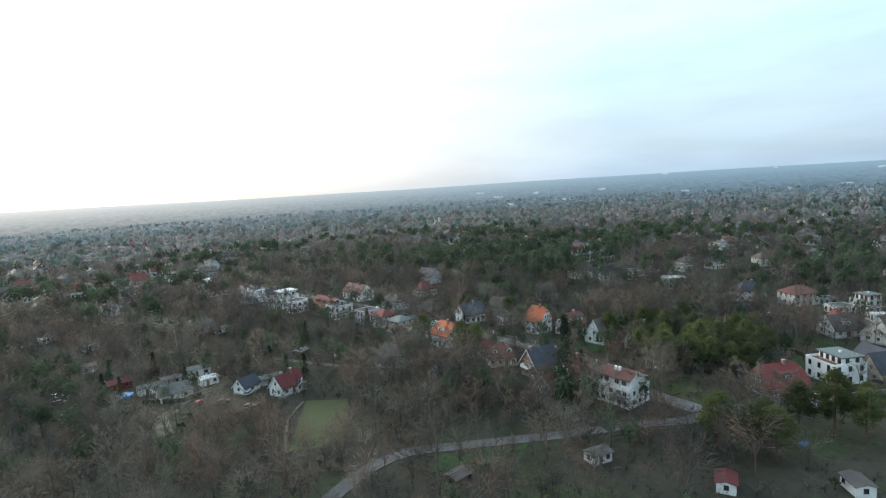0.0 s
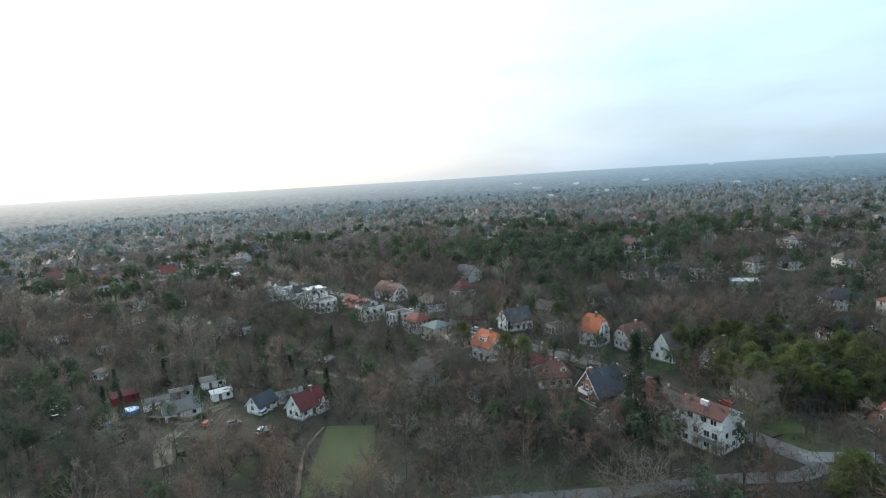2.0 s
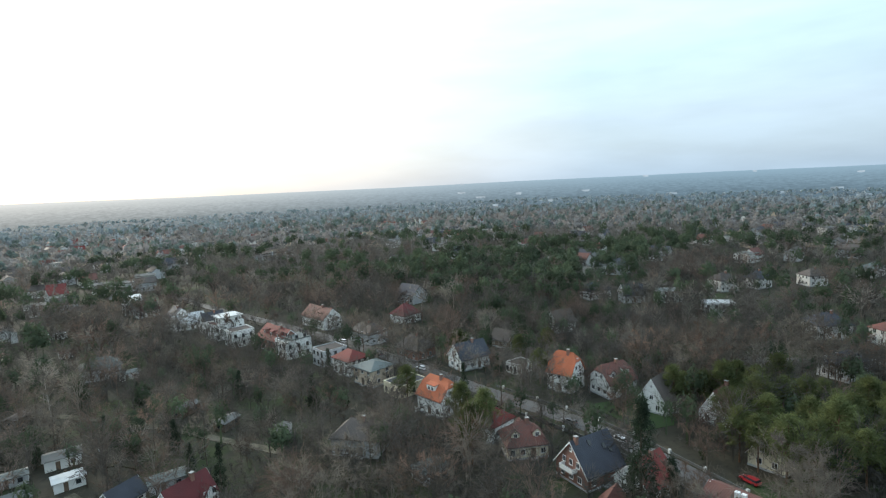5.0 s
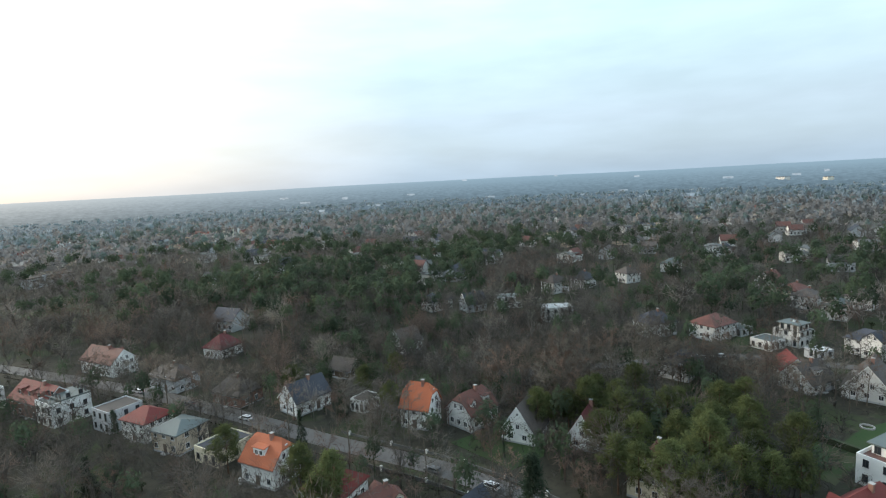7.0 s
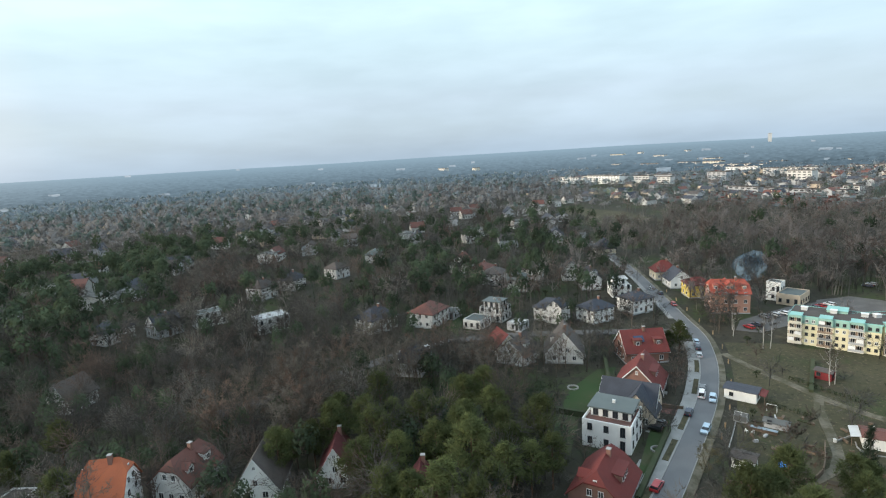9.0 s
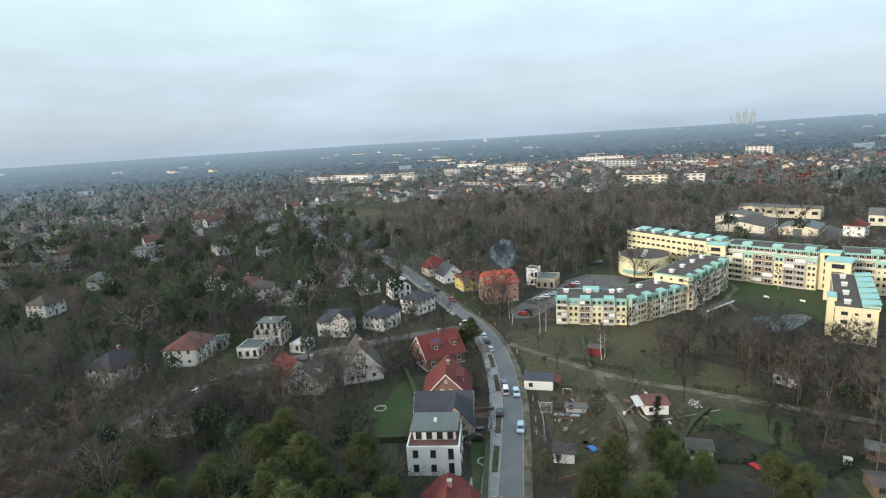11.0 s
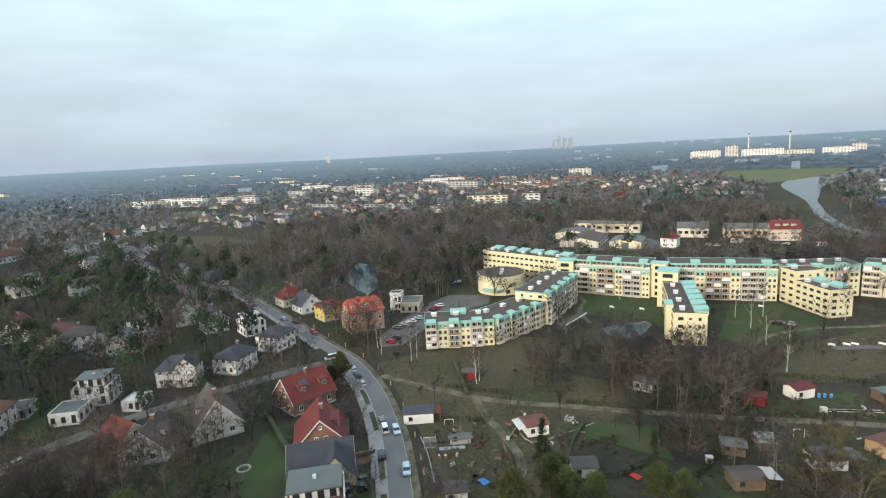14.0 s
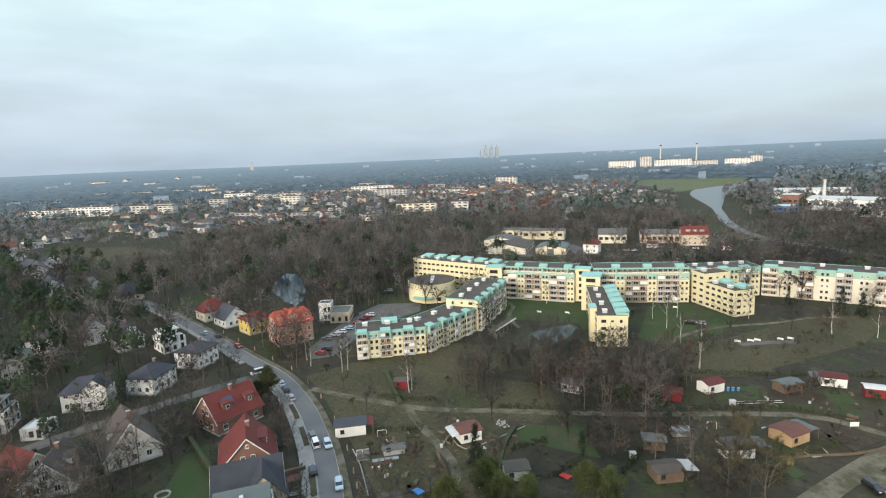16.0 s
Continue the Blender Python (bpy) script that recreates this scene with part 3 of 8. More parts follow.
# tracks and paths
for k, (pts, w, m) in enumerate((([(196, 95.5), (188, 90), (176, 80), (168, 73), (158, 58), (149, 45), (138.5, 29), (132, 17.6), (126.8, 8.9), (122.8, 2.9), (117.7, -1.7), (110, -4), (98, -8)], 1.15, "track"),
                  ([(171.2, 77), (165, 78), (153.4, 78.1), (144.4, 78.4), (139, 80), (132, 86)], 1.0, "track"),
                  ([(101, 38), (102, 29), (103, 18), (103.6, 9), (103.5, -2), (100, -18)], 2.1, "track"),
                  ([(103, 14), (97, 13), (90, 12)], 2.8, "track"),
                  ([(178, 34), (170, 16), (166.5, 7), (167.5, -4), (173, -18), (174, -30), (171.8, -42), (166, -57.4), (163, -72), (155, -84)], 0.9, "track"),
                  ([(-41.3, 150), (-45.5, 163), (-43, 169), (-41.4, 177), (-34, 184)], 2.0, "track"),
                  ([(-62, 238), (-30, 218), (-8, 200), (6, 188)], 1.2, "track"),
                  ([(-10.6, 129), (-10.6, 148), (-6.7, 160)], 0.4, "wood"),
                  ([(246.7, 2.1), (240, 3.5), (233.6, 5.7), (227, 12), (221, 16), (210, 18.6)], 0.8, "track"),
                  ([(158.5, -28), (155.5, -36), (151.2, -43.6)], 1.5, "old_asphalt"))):
    line = smooth_line(pts)
    surface("path", ribbon(line, -w, w, -0.1, 0.11 + 0.005 * k), M[m], "worn pale path through rough grass", "path")
    keep_off_line(line, w + 0.6)
# lawns, fields, yards
for k, (nm, pts, m, lab, tree_free) in enumerate((
        ("lawn", [(147, 122), (160, 121.5), (178, 123), (175, 127.5), (160, 132), (148, 132)], "lawn", "mown green garden lawn", True),
        ("lawn", [(130, 126), (146, 127), (146, 137), (131, 135)], "lawn", "mown green garden lawn", False),
        ("lawn", [(126, 109.5), (150, 108), (150, 111), (143, 112), (127, 113)], "lawn", "mown front garden lawn by the road", True),
        ("lawn", [(206, -34), (224, -20), (247, 0), (229, 14), (221, 17), (203, -2), (195, 2)], "lawn", "courtyard lawn between the blocks", True),
        ("lawn", [(205, -38), (199, -54), (176, -50), (168, -40), (171, -8), (180, -8)], "lawn", "lawn between the blocks", True),
        ("meadow", [(-10, 129), (-1, 128), (5, 143), (6, 157), (-6, 160.5)], "pasture", "narrow yellow-green meadow strip", True),
        ("meadow", [(131, 96.5), (150, 95), (168, 94), (196, 94), (206, 95), (209, 78), (190, 62), (165, 40), (152, 44), (146, 60), (128, 84)], "meadow", "dry winter meadow with garden plots", False),
        ("meadow", [(192, 26), (208, 46), (206, 75), (196, 68), (180, 52), (176, 32)], "meadow", "rough grass beside the flats", False),
        ("meadow", [(165, -8), (164, -80), (150, -95), (140, -60), (142, -8), (150, 6)], "meadow", "rough brown and green grass slope", False),
        ("field", [(590, -450), (741, -557), (1013, -861), (981, -1129), (801, -940), (640, -690), (600, -520)], "field", "far green field by the river", True),
        ("field", [(804, 237), (759, 171), (843, 180), (880, 240)], "field", "far green playing field", True),
        ("field", [(603, 222), (560, 160), (480, 118), (440, 128), (470, 185), (540, 228)], "meadow", "far pale clearing with dry reeds", True),
        ("soil", [(119, 30), (142, 16), (136, -2), (122, -26), (106, -14), (108, 14)], "soil", "dug brown garden plots", False),
        ("soil", [(-40, 160), (-12, 158), (-14, 166), (-22, 172), (-38, 178)], "soil", "trodden yard with parked cars", True),
        ("lawn", [(86, 128), (100, 124), (104, 140), (88, 142)], "lawn", "shaded brown-green villa garden", False),
        ("lawn", [(87, 168), (96, 168), (104, 176), (96, 186), (84, 186)], "lawn", "shaded brown-green villa garden", False),
        ("lawn", [(192, 176), (206, 196), (226, 190), (222, 176), (206, 178)], "lawn", "shaded brown-green villa garden", False),
        ("lawn", [(20, 108), (40, 107), (44, 113), (24, 115)], "lawn", "small green garden lawn between huts", False),
        ("lawn", [(144, 62), (152, 60), (142, 47), (130, 52)], "lawn", "small green garden lawn between huts", False),
        ("lawn", [(138.4, 1.0), (137.4, -4.6), (132.6, -3.3), (131.8, 1.7), (134.1, 4.3)], "lawn", "small green garden lawn between huts", False),
        ("lawn", [(126.8, -15.4), (125.5, -20.1), (119.1, -15.8), (118.5, -10.0), (123.2, -11.4)], "lawn", "small green garden lawn between huts", False),
        ("lawn", [(112.0, 24.1), (111.7, 21.9), (107.2, 23.5), (107.4, 26.7)], "lawn", "small green garden lawn between huts", False),
        ("soil", [(150.4, 65.4), (146.5, 64.4), (148.4, 57.9), (152.9, 58.3)], "soil", "dug brown bed beside a hut", True),
        ("yard", [(219, 91), (218, 84), (238, 66), (256, 53), (262, 59), (250, 73), (230, 89)], "old_asphalt", "grey parking yard beside the flats", True),
        ("yard", [(240, 66), (250, 40), (262, 34), (270, 50), (262, 62)], "old_asphalt", "paved forecourt before the oval hall", True),
        ("yard", [(330, -50), (360, -60), (340, -110), (300, -100)], "old_asphalt", "grey works yard between halls", True))):
    s = Shape()
    area = sum(a[0] * b[1] - b[0] * a[1] for a, b in zip(pts, pts[1:] + pts[:1]))
    s.prism(pts if area > 0 else pts[::-1], -0.1, (0.008 if m == "meadow" else 0.03) + 0.003 * k)
    surface(nm, s, M[m], lab, nm)
    if tree_free:
        keep_off_area(pts)
for pts, lab in (([(202.7, 19.0), (197, 20.5), (190, 20.5), (190.5, 14), (194, 8), (199, 1.5), (203, 1.5), (204, 10)], "small dark garden pond"),
                 ([(289, 82), (302, 74), (330, 70), (358, 68), (366, 73), (345, 82), (326, 87), (300, 85)], "dark pond among bare trees")):
    s = Shape()
    area = sum(a[0] * b[1] - b[0] * a[1] for a, b in zip(pts, pts[1:] + pts[:1]))
    s.prism(pts if area > 0 else pts[::-1], -0.3, 0.13)
    surface("water", s, M["pond"], lab, "water")
    keep_off_area(pts)
keep_off_area([(268, 100), (289, 96), (304, 86), (300, 76), (280, 80), (262, 90)])
RIVER = smooth_line([(120, -214), (205, -206), (285, -221), (345, -268), (385, -312), (450, -385), (545, -495), (600, -600), (625, -720), (700, -850), (820, -990)], 15)
river = Shape()
for k, p in enumerate(RIVER):
    t = (RIVER[min(k + 1, len(RIVER) - 1)] - RIVER[max(k - 1, 0)]).normalized()
    half = 4 + 25 * min(max((p.x - 420) / 170, 0), 1)
    for sgn in (1, -1):
        river.v.append((p.x - sgn * half * t.y, p.y + sgn * half * t.x, 0.05))
    if k:
        river.f.append((2 * k - 2, 2 * k - 1, 2 * k + 1, 2 * k))
surface("water", river, M["water"], "broad calm river bending through woods", "water")
keep_off_line([p for p in RIVER if p.x < 340], 12)
keep_off_line(offset_line([p for p in RIVER if p.x >= 330], 10), 28)
keep_off_area([(-72, 176), (-54, 168), (-50, 188), (-70, 196)])


# ---- houses ----
CACHE = {}


def window_mesh(w, h, dark):
    """A frame with two lights; the glass lies a little proud of the frame's field."""
    key = (round(w, 1), round(h, 1), dark)
    if key not in CACHE:
        w, h = key[:2]
        s, t = Shape(), 0.09
        s.box(-w / 2, w / 2, -0.06, 0.05, -h / 2, h / 2)
        s.box(-w / 2 + t, -0.04, -0.075, 0.0, -h / 2 + t, h / 2 - t)
        s.box(0.04, w / 2 - t, -0.075, 0.0, -h / 2 + t, h / 2 - t)
        s.box(-w / 2 - 0.06, w / 2 + 0.06, -0.14, 0.0, -h / 2 - 0.07, -h / 2 - 0.002)
        me = s.data("window", M["darkframe" if dark else "frame"])
        me.materials.append(M["glass"])
        for k in range(6, 18):
            me.polygons[k].material_index = 1
        CACHE[key] = me
    return CACHE[key]


def window(parent, x, y, z, ang, w=1.0, h=1.25, dark=False, sill=True):
    """A framed window whose outer face looks along ang (degrees in the parent's plan; -90 is -y)."""
    return part("window", window_mesh(w, h, dark), None, parent, at=pose(x, y, z, 0, 0, ang + 90))


def roof_planes(L, W, eave, ridge, style, o=0.5, og=0.35, t=0.22):
    """Roof slab over a plan L x W; returns the shape and the half-hip's break."""
    slope = (ridge - t - eave) / (W / 2)
    ze, y = eave - slope * o + t, W / 2 + o
    x = L / 2 + og
    s = Shape()
    if style == "hip":
        r = max(L / 2 - W / 2 * 0.85, 0.3)
        pts = [(-x, -y, ze), (x, -y, ze), (x, y, ze), (-x, y, ze), (-r, 0, ridge), (r, 0, ridge)]
        s.slab(pts, [(0, 1, 5, 4), (1, 2, 5), (2, 3, 4, 5), (3, 0, 4)], t)
        return s, None
    if style == "half":
        zb = ze + (ridge - ze) * 0.62
        yb = y * (ridge - zb) / (ridge - ze)
        r = x - (ridge - zb) * 0.75
        pts = [(-x, -y, ze), (x, -y, ze), (x, y, ze), (-x, y, ze), (-x, -yb, zb), (x, -yb, zb), (x, yb, zb), (-x, yb, zb), (-r, 0, ridge), (r, 0, ridge)]
        s.slab(pts, [(0, 1, 5, 9, 8, 4), (2, 3, 7, 8, 9, 6), (5, 6, 9), (7, 4, 8)], t)
        return s, (yb, zb - t)
    pts = [(-x, -y, ze), (x, -y, ze), (x, y, ze), (-x, y, ze), (-x, 0, ridge), (x, 0, ridge)]
    s.slab(pts, [(0, 1, 5, 4), (2, 3, 4, 5)], t)
    return s, None


def view_clearing(x, y, wide):
    """Keeps tall trees off the south-western side, so the house shows in the camera's view."""
    keep_off_box(x - 5.0, y - 3.5, 35, 7, wide - 2)


def house(x, y, ang, L, W, eave, ridge, wall="white", roof="tile_red", style="gable", label="", dormers=(), chimney=0.3, gable_windows=(2, 1),
          wins=3, storeys=1, skylights=(), wing=None, dark=False, balcony=False, name="house", solar=False, door=True):
    """A house whose ridge runs along its local x. dormers: (side, x, width, kind); wing: (side, x, width, length, eave, ridge), a cross gable."""
    h = thing(name, x, y, ang, label, "house")
    keep_off_box(x, y, ang, L + 1.5, W + 1.5)
    view_clearing(x, y, W)
    roof_shape, br = roof_planes(L, W, eave, ridge, style)
    t = 0.22
    w = Shape()
    if style == "gable":
        w.section([(-W / 2, 0), (W / 2, 0), (W / 2, eave), (0, ridge - t - 0.01), (-W / 2, eave)], -L / 2, L / 2)
    elif style == "half":
        yb, zb = br
        w.section([(-W / 2, 0), (W / 2, 0), (W / 2, eave), (yb, zb - 0.03), (-yb, zb - 0.03), (-W / 2, eave)], -L / 2, L / 2)
    else:
        w.box(-L / 2, L / 2, -W / 2, W / 2, 0, eave)
    wall_ob = part("wall", w, M[wall], h)
    part("plinth", Shape().box(-L / 2 - 0.04, L / 2 + 0.04, -W / 2 - 0.04, W / 2 + 0.04, 0, 0.45), M["grey"], h)
    roof_ob = part("roof", roof_shape, M[roof], h)
    rise = (ridge - eave) / (W / 2)
    for sgn in (-1, 1):
        part("gutter", Shape().box(-L / 2 - 0.3, L / 2 + 0.3, sgn * (W / 2 + 0.5) - 0.07, sgn * (W / 2 + 0.5) + 0.07, eave - 0.5 * rise - 0.08, eave - 0.5 * rise + 0.05), M["metal"], h)
        for k in range(storeys):
            zc = 1.7 + 2.75 * k
            for j in range(wins):
                xx = (j - (wins - 1) / 2) * L / wins
                if door and k == 0 and sgn == -1 and j == wins // 2:
                    d = part("door", Shape().box(xx - 0.55, xx + 0.55, -W / 2 - 0.06, -W / 2 + 0.05, 0.3, 2.4), M["wood"], h, "dark wooden front door")
                    part("step", Shape().box(xx - 0.8, xx + 0.8, -W / 2 - 0.9, -W / 2 - 0.05, 0, 0.28), M["kerb"], h)
                else:
                    window(h, xx, sgn * (W / 2 + 0.01), zc, sgn * 90, 1.1, 1.3, dark)
        n_low, n_up = gable_windows
        for k in range(storeys):
            for j in range(n_low):
                window(h, sgn * (L / 2 + 0.01), (j - (n_low - 1) / 2) * W / max(n_low, 1) * 0.8, 1.7 + 2.75 * k, 0 if sgn > 0 else 180, 1.1, 1.3, dark)
        if style != "hip":
            for j in range(n_up):
                window(h, sgn * (L / 2 + 0.01), (j - (n_up - 1) / 2) * 1.9, eave + 1.1, 0 if sgn > 0 else 180, 0.9, 1.2, dark)
            if ridge - eave > 4.2 and n_up:
                window(h, sgn * (L / 2 + 0.01), 0, eave + (ridge - eave) * 0.66, 0 if sgn > 0 else 180, 0.6, 0.7, dark, False)
            # barge boards along the gable
            b = Shape()
            xx = sgn * (L / 2 + 0.36)
            if style == "gable":
                for s2 in (-1, 1):
                    ya, za, zb2 = s2 * (W / 2 + 0.5), eave - 0.5 * rise + 0.1, ridge - 0.05
                    b.slab([(xx - 0.03, ya, za), (xx + 0.03, ya, za), (xx + 0.03, 0, zb2), (xx - 0.03, 0, zb2)], [(0, 1, 2, 3) if s2 < 0 else (3, 2, 1, 0)], 0.3)
                part("barge_board", b, M["frame"], h)
    for side, dx, dw, kind in dormers:
        yf = side * W * 0.36
        zf = eave + (W / 2 - abs(yf)) * rise
        top = min(zf + 1.5, ridge - 0.35)
        d = Shape()
        y0, y1 = sorted((yf, side * 0.2))
        if kind == "gable":
            top = min(zf + 1.1, ridge - 0.8)
            pk = min(top + dw * 0.42, ridge - 0.1)
            i = len(d.v)
            d.v += [(dx + a * dw / 2, yy, zz) for yy in (yf, side * 0.2) for a, zz in ((-1, zf - 0.4), (1, zf - 0.4), (1, top), (0, pk), (-1, top))]
            d.f += [(0, 1, 2, 3, 4), (9, 8, 7, 6, 5)] + [(k, k + 5, (k + 1) % 5 + 5, (k + 1) % 5) for k in range(5)]
            dorm = part("dormer", d, M[wall], h)
            r = Shape()
            e = dw / 2 + 0.25
            yo = yf + side * 0.3
            zl = top - 0.25 * 0.84
            pts = [(dx - e, yo, zl + 0.12), (dx, yo, pk + 0.14), (dx + e, yo, zl + 0.12), (dx - e, side * 0.2, zl + 0.12), (dx, side * 0.2, pk + 0.14), (dx + e, side * 0.2, zl + 0.12)]
            r.slab(pts, [(0, 1, 4, 3), (1, 2, 5, 4)], 0.12)
        else:
            d.box(dx - dw / 2, dx + dw / 2, y0, y1, zf - 0.4, top)
            dorm = part("dormer", d, M[wall], h)
            r = Shape()
            zi = min(top + 0.45, ridge - 0.06)
            pts = [(dx - dw / 2 - 0.2, yf + side * 0.3, top + 0.12), (dx + dw / 2 + 0.2, yf + side * 0.3, top + 0.12), (dx + dw / 2 + 0.2, side * 0.25, zi), (dx - dw / 2 - 0.2, side * 0.25, zi)]
            r.slab(pts, [(0, 1, 2, 3)], 0.12)
        part("dormer_roof", r, M[roof], dorm)
        for j in range(max(1, int(dw / 1.3))):
            n = max(1, int(dw / 1.3))
            part("window", window_mesh(0.9, 1.0, dark), None, dorm, at=pose(dx + (j - (n - 1) / 2) * 1.25, yf + side * 0.01, zf + 0.55, 0, 0, side * 90 + 90))
    pitch = math.degrees(math.atan(rise))
    for side, dx, fr in skylights:
        yy = side * W / 2 * (1 - fr)
        zz = eave + (W / 2 - abs(yy)) * rise + t + 0.1
        sk = part("skylight", Shape().box(-0.4, 0.4, -0.6, 0.6, -0.05, 0.06), M["darkframe"], h, at=pose(dx, yy, zz, -side * pitch))
        part("pane", Shape().box(-0.33, 0.33, -0.53, 0.53, 0.05, 0.075), M["glass"], sk)
    if solar:
        yy = -W / 4
        part("solar_panel", Shape().box(-1.4, 1.4, -1.0, 1.0, -0.04, 0.05), M["panel"], h, "dark blue solar panels", at=pose(-1.5, yy, eave + W / 4 * rise + t + 0.14, pitch))
    if chimney is not None:
        cx = chimney * L / 2
        ch = part("chimney", Shape().box(cx - 0.35, cx + 0.35, -0.75, -0.05, ridge - 1.4, ridge + 0.75), M["brick"], h)
        part("cap", Shape().box(cx - 0.42, cx + 0.42, -0.82, 0.02, ridge + 0.75, ridge + 0.85), M["kerb"], ch)
    if wing:
        side, dx, ww, wlen, we, wr = wing
        g = Shape()
        yf = side * (W / 2 + wlen)
        i = 0
        g.v += [(dx + a * ww / 2, yy, zz) for yy in (yf, 0) for a, zz in ((-1, 0), (1, 0), (1, we), (0, wr - t), (-1, we))]
        g.f += [(0, 1, 2, 3, 4), (9, 8, 7, 6, 5)] + [(k, k + 5, (k + 1) % 5 + 5, (k + 1) % 5) for k in range(5)]
        wg = part("wing", g, M[wall], h)
        sl = (wr - t - we) / (ww / 2)
        e, zl, yo = ww / 2 + 0.4, we - 0.4 * sl + t, yf + side * 0.35
        r = Shape()
        pts = [(dx - e, yo, zl), (dx, yo, wr), (dx + e, yo, zl), (dx - e, 0, zl), (dx, 0, wr), (dx + e, 0, zl)]
        r.slab(pts, [(0, 1, 4, 3), (1, 2, 5, 4)], t)
        part("wing_roof", r, M[roof], wg)
        for j in (-1, 1):
            window(h, dx + j * ww / 4, yf + side * 0.01, 1.7, side * 90, 1.1, 1.3, dark)
            window(h, dx + j * 0.9, yf + side * 0.01, we + 0.8, side * 90, 0.9, 1.2, dark)
    if balcony:
        bz = 2.9
        bo = part("balcony", Shape().box(-L / 2 - 1.5, -L / 2 - 0.02, -1.8, 1.8, bz, bz + 0.18), M["kerb"], h)
        part("railing", Shape().box(-L / 2 - 1.5, -L / 2 - 1.44, -1.8, 1.8, bz + 0.18, bz + 1.1).box(-L / 2 - 1.44, -L / 2 - 0.03, -1.8, -1.74, bz + 0.18, bz + 1.1).box(-L / 2 - 1.44, -L / 2 - 0.03, 1.74, 1.8, bz + 0.18, bz + 1.1), M["frame"], bo)
    return h


def cube_house(x, y, ang, L, W, hgt, wall="white", roof="greyroof", label="", pent=None, wins=4, storeys=2, dark=True, name="house", terrace=False):
    """A flat-roofed house with parapet; pent: (x0, x1, y0, y1, height), a set-back top storey."""
    h = thing(name, x, y, ang, label, "house")
    keep_off_box(x, y, ang, L + 1.5, W + 1.5)
    view_clearing(x, y, W)
    part("wall", Shape().box(-L / 2, L / 2, -W / 2, W / 2, 0, hgt), M[wall], h)
    part("roof", Shape().box(-L / 2 + 0.25, L / 2 - 0.25, -W / 2 + 0.25, W / 2 - 0.25, hgt, hgt + 0.12), M["brickpave" if terrace else roof], h)
    pr = Shape()
    for a in ((-L / 2, L / 2, -W / 2, -W / 2 + 0.22), (-L / 2, L / 2, W / 2 - 0.22, W / 2), (-L / 2, -L / 2 + 0.22, -W / 2 + 0.22, W / 2 - 0.22), (L / 2 - 0.22, L / 2, -W / 2 + 0.22, W / 2 - 0.22)):
        pr.box(*a, hgt, hgt + (0.75 if terrace else 0.35))
    part("parapet", pr, M[wall], h)
    if pent:
        x0, x1, y0, y1, ph = pent
        p = part("penthouse", Shape().box(x0, x1, y0, y1, hgt + 0.1, hgt + ph), M[wall], h)
        part("penthouse_roof", Shape().box(x0 - 0.6, x1 + 0.6, y0 - 0.6, y1 + 0.6, hgt + ph, hgt + ph + 0.3), M[roof], p)
        part("roof_vent", Shape().box((x0 + x1) / 2 - 0.3, (x0 + x1) / 2 + 0.3, -0.3, 0.3, hgt + ph + 0.3, hgt + ph + 0.9), M["paleroof"], p)
        n = max(2, int((y1 - y0) / 2))
        for j in range(n):
            window(h, x0 - 0.01, y0 + (j + 0.5) * (y1 - y0) / n, hgt + 1.3, 180, 1.1, 1.9, dark, False)
            window(h, x1 + 0.01, y0 + (j + 0.5) * (y1 - y0) / n, hgt + 1.3, 0, 1.1, 1.9, dark, False)
        for j in range(2):
            window(h, x0 + (j + 0.5) * (x1 - x0) / 2, y0 - 0.01, hgt + 1.3, -90, 1.1, 1.5, dark, False)
    for k in range(storeys):
        for j in range(wins):
            for sgn in (-1, 1):
                window(h, (j - (wins - 1) / 2) * L / wins, sgn * (W / 2 + 0.01), 1.6 + 2.9 * k, sgn * 90, 1.0, 1.4, dark)
                if j < 3:
                    window(h, sgn * (L / 2 + 0.01), (j - 1) * W / 3, 1.6 + 2.9 * k, 0 if sgn > 0 else 180, 1.0, 1.4 if j else 2.0, dark)
    return h


